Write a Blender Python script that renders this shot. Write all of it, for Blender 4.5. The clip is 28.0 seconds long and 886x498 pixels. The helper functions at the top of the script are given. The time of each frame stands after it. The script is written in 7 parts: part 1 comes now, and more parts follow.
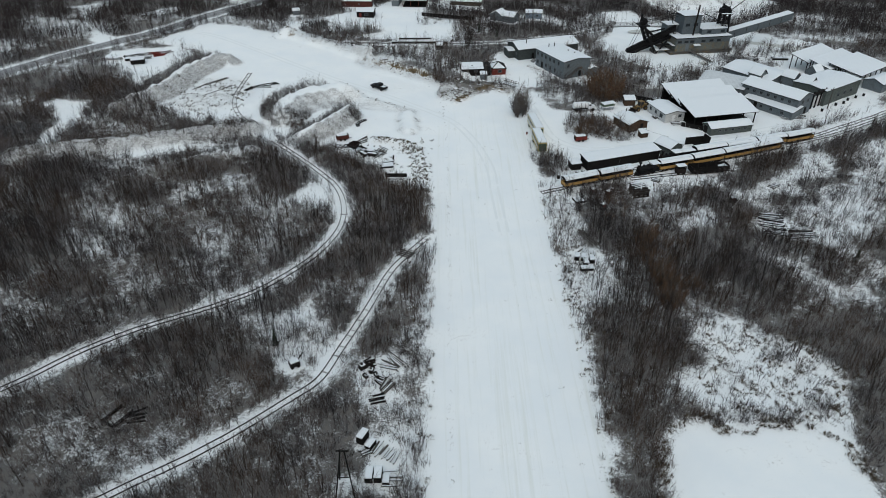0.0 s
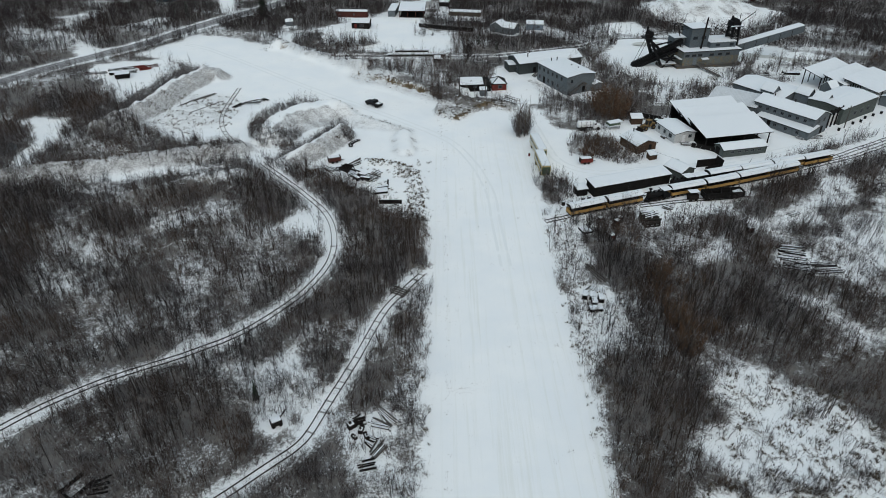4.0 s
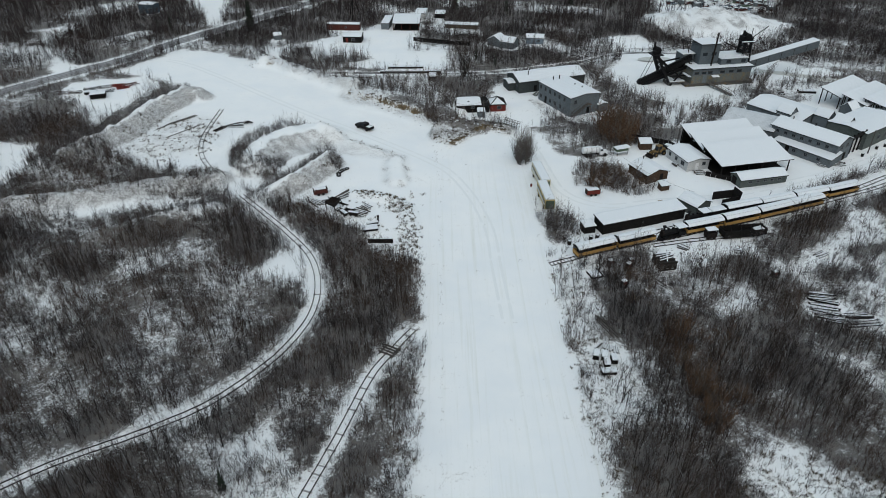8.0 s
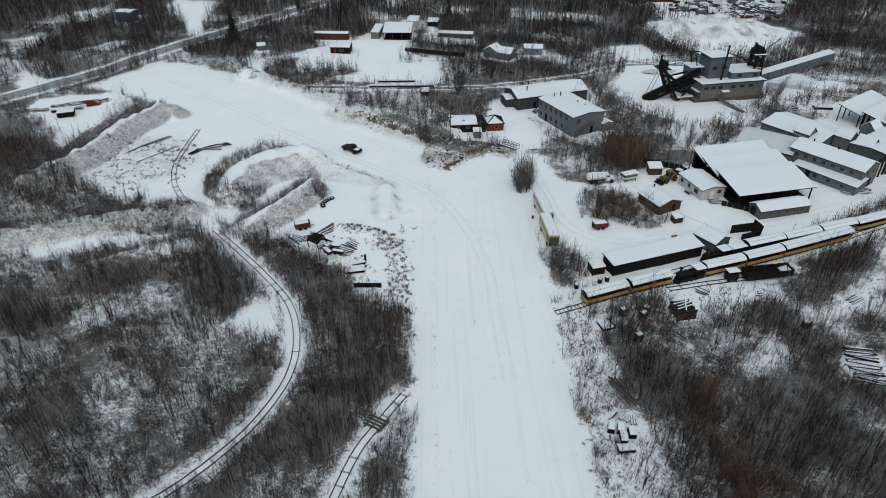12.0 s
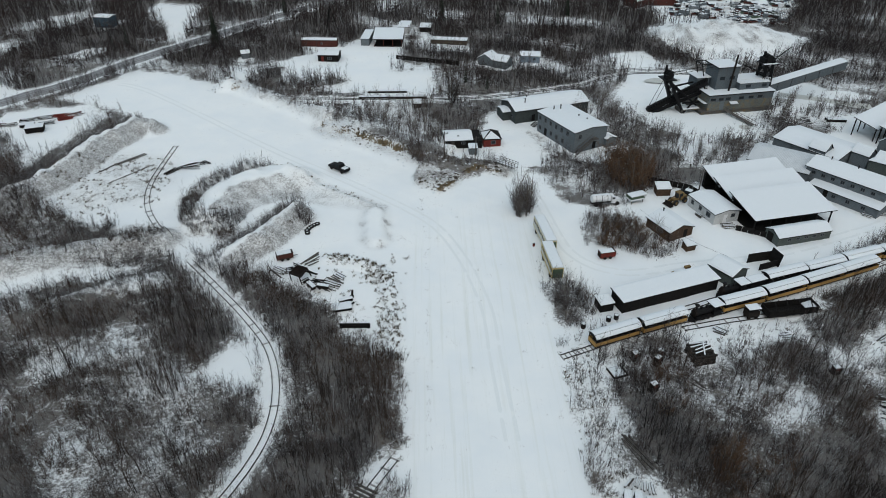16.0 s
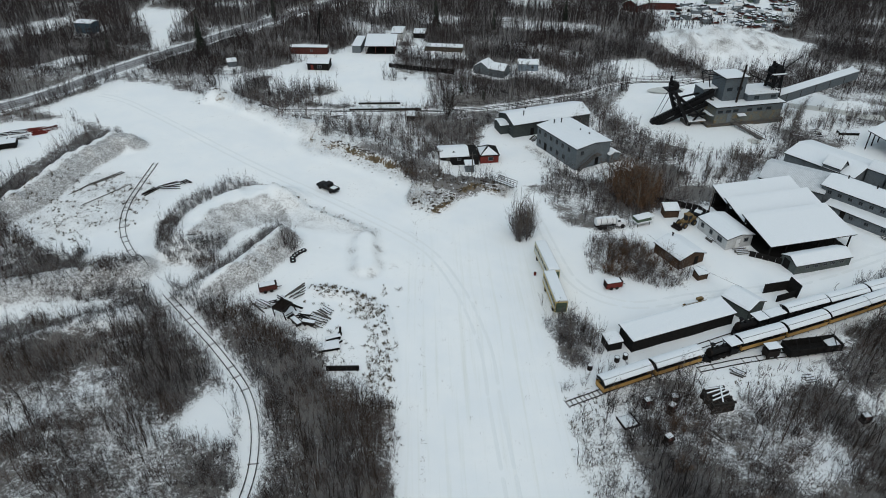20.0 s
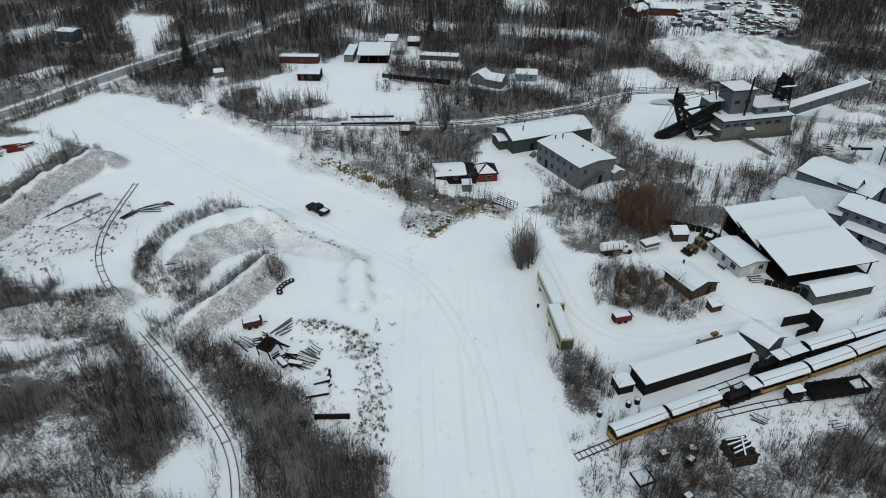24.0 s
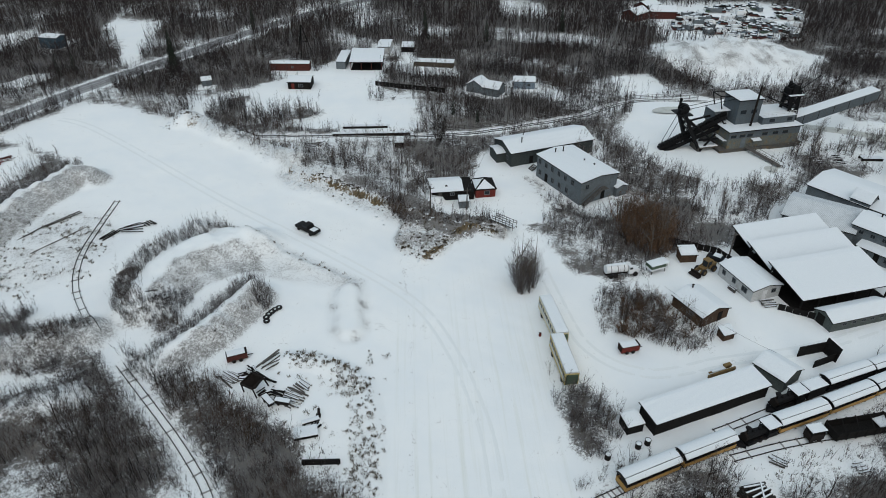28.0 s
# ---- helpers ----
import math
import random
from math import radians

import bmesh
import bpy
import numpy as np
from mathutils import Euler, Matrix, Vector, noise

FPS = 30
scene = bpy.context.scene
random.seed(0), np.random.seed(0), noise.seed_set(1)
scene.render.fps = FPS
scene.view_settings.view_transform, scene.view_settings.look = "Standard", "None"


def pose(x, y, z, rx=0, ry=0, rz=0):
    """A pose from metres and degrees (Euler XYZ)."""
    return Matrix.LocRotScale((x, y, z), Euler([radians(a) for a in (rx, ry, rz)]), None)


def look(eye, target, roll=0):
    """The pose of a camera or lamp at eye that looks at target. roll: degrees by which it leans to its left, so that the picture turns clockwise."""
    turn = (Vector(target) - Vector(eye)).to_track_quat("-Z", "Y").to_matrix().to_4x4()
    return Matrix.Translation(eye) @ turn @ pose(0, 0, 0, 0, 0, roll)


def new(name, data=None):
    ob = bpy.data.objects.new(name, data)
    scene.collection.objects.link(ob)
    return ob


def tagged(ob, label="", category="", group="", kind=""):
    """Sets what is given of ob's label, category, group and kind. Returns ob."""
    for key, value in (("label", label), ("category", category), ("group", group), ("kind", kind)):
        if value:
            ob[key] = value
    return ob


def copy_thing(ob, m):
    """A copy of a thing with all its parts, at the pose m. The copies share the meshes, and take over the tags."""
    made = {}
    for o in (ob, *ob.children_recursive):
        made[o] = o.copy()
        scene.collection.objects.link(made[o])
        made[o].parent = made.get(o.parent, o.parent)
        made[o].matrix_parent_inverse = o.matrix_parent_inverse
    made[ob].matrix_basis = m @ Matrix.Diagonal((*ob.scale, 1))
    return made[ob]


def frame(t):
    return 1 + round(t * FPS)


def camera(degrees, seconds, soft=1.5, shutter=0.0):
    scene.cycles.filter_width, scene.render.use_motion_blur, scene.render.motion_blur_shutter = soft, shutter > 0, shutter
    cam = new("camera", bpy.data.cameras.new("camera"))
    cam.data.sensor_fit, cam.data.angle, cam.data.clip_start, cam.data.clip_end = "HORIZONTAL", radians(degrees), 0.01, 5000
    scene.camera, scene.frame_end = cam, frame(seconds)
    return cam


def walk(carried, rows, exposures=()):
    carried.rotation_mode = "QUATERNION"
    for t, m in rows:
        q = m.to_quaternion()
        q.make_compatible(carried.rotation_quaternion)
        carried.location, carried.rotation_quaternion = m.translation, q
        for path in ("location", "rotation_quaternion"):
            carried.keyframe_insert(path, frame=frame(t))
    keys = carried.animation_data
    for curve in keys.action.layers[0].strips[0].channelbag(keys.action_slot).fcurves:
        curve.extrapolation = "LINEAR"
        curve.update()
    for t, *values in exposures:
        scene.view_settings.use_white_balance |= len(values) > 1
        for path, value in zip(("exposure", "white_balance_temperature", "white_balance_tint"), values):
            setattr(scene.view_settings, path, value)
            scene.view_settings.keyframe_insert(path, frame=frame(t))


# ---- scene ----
cam = camera(66.73, 28.0, soft=0.95)
# seconds, x, y, z in metres, yaw, pitch, roll in degrees
ROWS = [
    (0.0, 0.00, -0.00, 75.00, -0.00, -33.42, 0.20),
    (1.5, 0.12, 4.13, 74.82, -0.01, -33.30, 0.18),
    (3.5, 0.20, 10.02, 74.77, -0.08, -33.14, 0.15),
    (5.5, 0.40, 16.93, 74.84, -0.18, -32.97, 0.09),
    (7.0, 0.64, 22.86, 74.77, -0.28, -32.90, 0.12),
    (8.5, 0.88, 29.23, 74.78, -0.40, -32.84, 0.14),
    (10.0, 0.95, 35.37, 74.70, -0.60, -32.85, 0.09),
    (11.5, 0.96, 41.28, 74.74, -0.83, -32.93, 0.06),
    (12.5, 1.12, 44.92, 74.68, -0.94, -33.00, 0.06),
    (14.5, 1.21, 51.63, 74.53, -1.23, -33.11, 0.01),
    (16.0, 1.14, 55.83, 74.29, -1.48, -33.10, -0.02),
    (18.0, 1.32, 61.04, 74.25, -1.69, -33.14, -0.03),
    (20.0, 1.53, 66.50, 74.35, -1.90, -33.23, -0.08),
    (21.5, 1.54, 70.61, 74.46, -2.12, -33.26, -0.11),
    (23.5, 1.53, 75.25, 74.45, -2.36, -33.21, -0.11),
    (25.0, 1.78, 78.29, 74.64, -2.43, -33.23, -0.07),
    (26.5, 1.91, 81.31, 74.63, -2.58, -33.28, -0.04),
    (28.0, 1.84, 84.38, 74.70, -2.83, -33.33, -0.08),
]
walk(cam, [(t, pose(x, y, z, 90 + pitch, roll, yaw)) for t, x, y, z, yaw, pitch, roll in ROWS])

# ---- light ----
world = bpy.data.worlds.new("overcast")
scene.world = world
world.use_nodes = True
wn, wl = world.node_tree.nodes, world.node_tree.links
wn.clear()
sky = wn.new("ShaderNodeTexSky")
sky.sky_type, sky.sun_disc = "NISHITA", False
sky.sun_elevation, sky.sun_rotation = radians(35), radians(160)
sky.air_density, sky.dust_density, sky.ozone_density = 1.0, 4.0, 1.0
cloud = wn.new("ShaderNodeMix")
cloud.data_type = "RGBA"
cloud.inputs[0].default_value = 0.72
cloud.inputs[7].default_value = (4.1, 5.0, 5.5, 1)
bg = wn.new("ShaderNodeBackground")
bg.inputs[1].default_value = 0.125
wout = wn.new("ShaderNodeOutputWorld")
wl.new(sky.outputs[0], cloud.inputs[6])
wl.new(cloud.outputs[2], bg.inputs[0])
wl.new(bg.outputs[0], wout.inputs[0])
sun_data = bpy.data.lights.new("sun", "SUN")
sun_data.energy, sun_data.angle, sun_data.color = 0.7, radians(40), (1.0, 0.97, 0.93)
sun = new("sun", sun_data)
sun.matrix_world = look((0, 0, 200), (30, 80, 80))
scene.view_settings.exposure = 0.08


# ---- materials ----
def nodes_of(name):
    m = bpy.data.materials.new(name)
    m.use_nodes = True
    nt = m.node_tree
    bsdf = nt.nodes["Principled BSDF"]
    bsdf.inputs["Specular IOR Level"].default_value = 0.12
    return m, nt, bsdf


def noise_node(nt, coord, scale, detail=5.0, rough=0.6):
    n = nt.nodes.new("ShaderNodeTexNoise")
    n.inputs["Scale"].default_value, n.inputs["Detail"].default_value, n.inputs["Roughness"].default_value = scale, detail, rough
    nt.links.new(coord, n.inputs["Vector"])
    return n.outputs[0]


def ramp(nt, value, stops):
    r = nt.nodes.new("ShaderNodeValToRGB")
    while len(r.color_ramp.elements) < len(stops):
        r.color_ramp.elements.new(0.5)
    for e, (p, c) in zip(r.color_ramp.elements, stops):
        e.position = p
        e.color = (*c, 1) if len(c) == 3 else c
    nt.links.new(value, r.inputs[0])
    return r.outputs[0]


def mix(nt, fac, a, b, mode="MIX"):
    n = nt.nodes.new("ShaderNodeMix")
    n.data_type, n.blend_type = "RGBA", mode
    for s, v in ((n.inputs[0], fac), (n.inputs[6], a), (n.inputs[7], b)):
        if isinstance(v, (int, float)):
            s.default_value = v
        elif isinstance(v, tuple):
            s.default_value = (*v, 1)
        else:
            nt.links.new(v, s)
    return n.outputs[2]


def calc(nt, op, a, b=0.0, clamp=False):
    n = nt.nodes.new("ShaderNodeMath")
    n.operation, n.use_clamp = op, clamp
    for s, v in ((n.inputs[0], a), (n.inputs[1], b)):
        if isinstance(v, (int, float)):
            s.default_value = v
        else:
            nt.links.new(v, s)
    return n.outputs[0]


def bump(nt, bsdf, height, dist, strength=0.6):
    n = nt.nodes.new("ShaderNodeBump")
    n.inputs["Strength"].default_value, n.inputs["Distance"].default_value = strength, dist
    nt.links.new(height, n.inputs["Height"])
    nt.links.new(n.outputs[0], bsdf.inputs["Normal"])


def surf(name, c1, c2, scale=3.0, rough=0.8, metal=0.0, relief=0.01, stain=None, amount=0.35, ribs=0.0, vary=0.0):
    """Two colours mixed by fine noise, with coarse stains; ribs: boards or corrugation, per metre; vary: spread from piece to piece."""
    m, nt, bsdf = nodes_of(name)
    co = nt.nodes.new("ShaderNodeTexCoord").outputs["Object"]
    fine, coarse = noise_node(nt, co, scale * 4), noise_node(nt, co, scale * 0.45, 3.0)
    col = mix(nt, ramp(nt, fine, [(0.3, (0, 0, 0)), (0.7, (1, 1, 1))]), c1, c2)
    if stain:
        col = mix(nt, ramp(nt, coarse, [(0.5, (0, 0, 0)), (0.5 + amount, (1, 1, 1))]), col, stain)
    h = fine
    if ribs:
        w = nt.nodes.new("ShaderNodeTexWave")
        w.inputs["Scale"].default_value, w.inputs["Distortion"].default_value = ribs, 0.3
        w.bands_direction = "DIAGONAL"
        nt.links.new(co, w.inputs["Vector"])
        col = mix(nt, ramp(nt, w.outputs[1], [(0.0, (0.7, 0.7, 0.7)), (0.25, (0, 0, 0))]), col, tuple(0.55 * a for a in c1))
        h = w.outputs[1]
    if vary:
        rnd = nt.nodes.new("ShaderNodeObjectInfo").outputs["Random"]
        col = mix(nt, calc(nt, "MULTIPLY", rnd, vary), col, tuple(0.35 * a for a in c1))
    nt.links.new(col, bsdf.inputs["Base Color"])
    bsdf.inputs["Roughness"].default_value, bsdf.inputs["Metallic"].default_value = rough, metal
    bump(nt, bsdf, h, relief)
    return m


def ground_material():
    m, nt, bsdf = nodes_of("snowy_ground")
    co = nt.nodes.new("ShaderNodeTexCoord").outputs["Object"]
    at = nt.nodes.new("ShaderNodeAttribute")
    at.attribute_name = "cover"
    sep = nt.nodes.new("ShaderNodeSeparateColor")
    nt.links.new(at.outputs["Color"], sep.inputs[0])
    litter, gravel, wear = sep.outputs[0], sep.outputs[1], sep.outputs[2]
    big, mid, fine, grain = noise_node(nt, co, 0.09, 4.0), noise_node(nt, co, 0.55, 6.0, 0.65), noise_node(nt, co, 2.6, 6.0, 0.72), noise_node(nt, co, 9.0, 4.0, 0.7)
    snow = mix(nt, ramp(nt, big, [(0.35, (0, 0, 0)), (0.7, (1, 1, 1))]), (0.77, 0.80, 0.815), (0.83, 0.845, 0.84))
    # faint yellowish tyre lines along the strip
    mp = nt.nodes.new("ShaderNodeMapping")
    mp.inputs["Scale"].default_value = (1.0, 0.02, 1.0)
    nt.links.new(co, mp.inputs[0])
    lanes = noise_node(nt, mp.outputs[0], 1.1, 5.0, 0.65)
    lane = calc(nt, "MULTIPLY", wear, ramp(nt, lanes, [(0.52, (0, 0, 0)), (0.75, (0.8, 0.8, 0.8))]))
    snow = mix(nt, lane, snow, (0.69, 0.71, 0.675))
    hair = noise_node(nt, co, 24.0, 3.0, 0.7)
    blend = calc(nt, "ADD", calc(nt, "MULTIPLY", mid, 0.3), calc(nt, "ADD", calc(nt, "MULTIPLY", grain, 0.4), calc(nt, "MULTIPLY", hair, 0.3)))
    tone = ramp(nt, blend, [(0.38, (0.020, 0.018, 0.017)), (0.5, (0.050, 0.042, 0.037)), (0.62, (0.13, 0.10, 0.078))])
    stones = mix(nt, ramp(nt, grain, [(0.35, (0, 0, 0)), (0.65, (1, 1, 1))]), (0.045, 0.042, 0.04), (0.26, 0.25, 0.24))
    patch = calc(nt, "ADD", calc(nt, "MULTIPLY", mid, 0.36), calc(nt, "MULTIPLY", fine, 0.5))
    patch = calc(nt, "ADD", patch, calc(nt, "ADD", calc(nt, "MULTIPLY", grain, 0.32), calc(nt, "MULTIPLY", hair, 0.14)))
    patch = calc(nt, "ADD", patch, calc(nt, "MULTIPLY", calc(nt, "SUBTRACT", big, 0.5), 0.35))
    cut = calc(nt, "SUBTRACT", calc(nt, "ADD", patch, calc(nt, "MULTIPLY", litter, 0.30)), 0.775)
    fac = calc(nt, "MULTIPLY", calc(nt, "MULTIPLY", cut, 9.0, True), 0.9)
    col = mix(nt, fac, snow, tone)
    speck = calc(nt, "ADD", calc(nt, "ADD", calc(nt, "MULTIPLY", mid, 0.15), calc(nt, "MULTIPLY", hair, 0.25)), calc(nt, "ADD", calc(nt, "MULTIPLY", fine, 0.4), calc(nt, "MULTIPLY", grain, 0.45)))
    wash = calc(nt, "MULTIPLY", calc(nt, "MULTIPLY", gravel, ramp(nt, mid, [(0.3, (0.35, 0.35, 0.35)), (0.7, (1, 1, 1))])), 0.34, True)
    col = mix(nt, wash, col, mix(nt, fine, (0.22, 0.215, 0.21), (0.46, 0.455, 0.45)))
    gcut = calc(nt, "SUBTRACT", calc(nt, "ADD", speck, calc(nt, "MULTIPLY", gravel, 0.16)), 0.755)
    col = mix(nt, calc(nt, "MULTIPLY", calc(nt, "MULTIPLY", gcut, 14.0, True), 0.9), col, stones)
    ecut = calc(nt, "MULTIPLY", calc(nt, "SUBTRACT", calc(nt, "ADD", fine, at.outputs["Alpha"]), 1.0), 8.0, True)
    col = mix(nt, ecut, col, mix(nt, ramp(nt, fine, [(0.38, (0, 0, 0)), (0.62, (1, 1, 1))]), (0.03, 0.024, 0.017), (0.20, 0.15, 0.085)))
    nt.links.new(col, bsdf.inputs["Base Color"])
    bsdf.inputs["Roughness"].default_value = 0.75
    bump(nt, bsdf, patch, 0.15, 0.6)
    return m


def twig_material(name, dark, light, tip, frost=0.0):
    """Bark that varies from twig to twig and drifts towards another tone over tens of metres; frost: share of rimed twigs."""
    m, nt, bsdf = nodes_of(name)
    rnd = nt.nodes.new("ShaderNodeNewGeometry").outputs["Random Per Island"]
    co = nt.nodes.new("ShaderNodeTexCoord").outputs["Object"]
    big, mid = noise_node(nt, co, 0.05, 3.0), noise_node(nt, co, 0.22, 3.0)
    col = mix(nt, calc(nt, "POWER", rnd, 2.0), dark, light)
    patch = calc(nt, "ADD", calc(nt, "MULTIPLY", big, 0.6), calc(nt, "MULTIPLY", mid, 0.4))
    col = mix(nt, ramp(nt, patch, [(0.45, (0, 0, 0)), (0.62, (0.9, 0.9, 0.9))]), col, mix(nt, rnd, tuple(0.35 * a for a in tip), tip))
    if frost:
        col = mix(nt, calc(nt, "MULTIPLY", calc(nt, "GREATER_THAN", calc(nt, "FRACT", calc(nt, "MULTIPLY", rnd, 37.0)), 1 - frost), 0.8), col, (0.34, 0.35, 0.36))
    nt.links.new(col, bsdf.inputs["Base Color"])
    bsdf.inputs["Roughness"].default_value = 0.9
    return m


SNOW = surf("roof_snow", (0.70, 0.735, 0.76), (0.65, 0.685, 0.71), 1.2, 0.7, 0.0, 0.03)
GROUND = ground_material()
TWIG = twig_material("bare_twigs", (0.021, 0.017, 0.0175), (0.13, 0.112, 0.114), (0.125, 0.084, 0.062), 0.13)
TRUNKS = twig_material("dark_sapling_bark", (0.014, 0.012, 0.012), (0.075, 0.066, 0.066), (0.085, 0.060, 0.046), 0.05)
FARTWIG = twig_material("far_bare_twigs", (0.022, 0.0185, 0.019), (0.066, 0.056, 0.058), (0.066, 0.047, 0.041), 0.05)
RUSTLEAF = twig_material("withered_leaves", (0.05, 0.033, 0.023), (0.22, 0.13, 0.078), (0.14, 0.082, 0.05))
TIE = surf("snow_dusted_sleeper", (0.16, 0.155, 0.15), (0.40, 0.40, 0.40), 5.0, 0.9)
SWITCHES = twig_material("grey_switches", (0.045, 0.040, 0.041), (0.16, 0.147, 0.147), (0.12, 0.10, 0.088), 0.2)
CLOD = surf("frozen_earth", (0.022, 0.019, 0.016), (0.085, 0.068, 0.048), 3.0, 0.9)
DWARF = twig_material("dwarf_shrub_twigs", (0.016, 0.013, 0.012), (0.085, 0.066, 0.052), (0.11, 0.075, 0.05), 0.04)
BROWNWEED = twig_material("brown_weeds", (0.028, 0.019, 0.013), (0.13, 0.085, 0.052), (0.10, 0.065, 0.04))
GRASS = twig_material("dead_grass", (0.045, 0.037, 0.029), (0.21, 0.172, 0.12), (0.14, 0.11, 0.072))
NEEDLE = surf("spruce_needles", (0.012, 0.018, 0.013), (0.035, 0.042, 0.032), 2.0, 0.9)
BARK = surf("bark", (0.07, 0.06, 0.05), (0.16, 0.14, 0.12), 6.0, 0.9)
GREYWALL = surf("grey_siding", (0.115, 0.135, 0.148), (0.155, 0.176, 0.19), 2.0, 0.7, 0.0, 0.01, (0.09, 0.102, 0.11), 0.3, 5.0)
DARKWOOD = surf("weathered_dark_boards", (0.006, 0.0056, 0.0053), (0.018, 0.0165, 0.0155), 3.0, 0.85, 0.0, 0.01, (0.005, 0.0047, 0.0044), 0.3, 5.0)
GREYWOOD = surf("grey_old_timber", (0.07, 0.066, 0.062), (0.16, 0.15, 0.14), 4.0, 0.9, 0.0, 0.01, (0.08, 0.07, 0.06), 0.3, 0.0, 0.5)
REDWALL = surf("faded_red_boards", (0.11, 0.021, 0.017), (0.16, 0.034, 0.027), 3.0, 0.75, 0.0, 0.01, (0.2, 0.04, 0.03), 0.3, 5.0)
WHITEWALL = surf("off_white_boards", (0.45, 0.46, 0.46), (0.55, 0.56, 0.56), 2.0, 0.7, 0.0, 0.01, (0.35, 0.35, 0.34), 0.3, 5.0)
BLACK = surf("black_paint", (0.004, 0.004, 0.0045), (0.011, 0.011, 0.012), 3.0, 0.55, 0.0, 0.004)
STEEL = surf("rusty_dark_steel", (0.007, 0.0063, 0.006), (0.024, 0.018, 0.0155), 5.0, 0.75, 0.1, 0.006)
RAIL = surf("rail_steel", (0.02, 0.019, 0.018), (0.05, 0.044, 0.04), 4.0, 0.6, 0.2, 0.003)
YELLOW = surf("coach_yellow", (0.34, 0.20, 0.06), (0.40, 0.24, 0.085), 3.0, 0.55, 0.0, 0.003)
GLASS = surf("dark_glass", (0.02, 0.025, 0.03), (0.03, 0.035, 0.04), 1.0, 0.12, 0.0, 0.0)
TRIM = surf("white_trim", (0.6, 0.62, 0.63), (0.7, 0.71, 0.72), 3.0, 0.6)
ASPHALT = surf("slushy_asphalt", (0.24, 0.243, 0.248), (0.34, 0.345, 0.35), 1.0, 0.6, 0.0, 0.01, (0.46, 0.47, 0.48), 0.35)
RUBBER = surf("black_rubber", (0.015, 0.015, 0.015), (0.03, 0.03, 0.03), 5.0, 0.8)
ORANGE = surf("loader_yellow", (0.14, 0.095, 0.04), (0.20, 0.13, 0.055), 3.0, 0.6, 0.0, 0.006, (0.07, 0.05, 0.035), 0.3)
BLUEGREY = surf("blue_grey_paint", (0.17, 0.22, 0.27), (0.21, 0.26, 0.31), 2.0, 0.6, 0.0, 0.005, (0.12, 0.13, 0.14), 0.3)
DREDGE = surf("dredge_grey_sheet", (0.085, 0.105, 0.12), (0.115, 0.135, 0.15), 2.0, 0.65, 0.1, 0.008, (0.10, 0.105, 0.105), 0.3, 3.0)
HULL = surf("stained_hull", (0.07, 0.072, 0.068), (0.11, 0.105, 0.095), 2.0, 0.75, 0.0, 0.008, (0.15, 0.10, 0.045), 0.25, 2.0)
FRAME = surf("weathered_window_frame", (0.10, 0.108, 0.115), (0.15, 0.158, 0.165), 3.0, 0.7)
BROWNWOOD = surf("brown_logs", (0.055, 0.034, 0.022), (0.10, 0.064, 0.042), 3.0, 0.85, 0.0, 0.01, (0.04, 0.03, 0.024), 0.3, 4.0)
OLDTIMBER = surf("old_dark_timber", (0.022, 0.020, 0.018), (0.065, 0.06, 0.055), 4.0, 0.9, 0.0, 0.01, (0.03, 0.026, 0.022), 0.3, 0.0, 0.5)
BROWNRED = surf("rusty_red_paint", (0.06, 0.021, 0.017), (0.10, 0.034, 0.028), 3.0, 0.75, 0.0, 0.008, (0.05, 0.026, 0.021), 0.3, 4.0)
ORANGEBROWN = surf("tan_boards", (0.05, 0.042, 0.034), (0.09, 0.074, 0.056), 3.0, 0.8, 0.0, 0.008, (0.10, 0.075, 0.04), 0.3)
CREAM = surf("cream_paint", (0.52, 0.48, 0.34), (0.60, 0.55, 0.40), 2.0, 0.6, 0.0, 0.004, (0.35, 0.27, 0.12), 0.3)
CREAMYELLOW = surf("dull_yellow_paint", (0.42, 0.34, 0.13), (0.50, 0.40, 0.18), 2.0, 0.6, 0.0, 0.004, (0.3, 0.25, 0.15), 0.3)
GREENPAINT = surf("dark_green_paint", (0.05, 0.075, 0.05), (0.08, 0.11, 0.08), 2.0, 0.6)
WETLANE = surf("wet_wheel_lane", (0.11, 0.11, 0.113), (0.17, 0.17, 0.174), 1.5, 0.5)
PACKED = surf("packed_snow", (0.70, 0.73, 0.735), (0.78, 0.80, 0.80), 1.2, 0.7, 0.0, 0.02)
WETICE = surf("dark_thin_ice", (0.06, 0.065, 0.07), (0.11, 0.115, 0.12), 0.8, 0.25)
ICE = surf("brownish_ice", (0.45, 0.46, 0.43), (0.55, 0.56, 0.54), 1.0, 0.35, 0.0, 0.005, (0.33, 0.32, 0.27), 0.3)


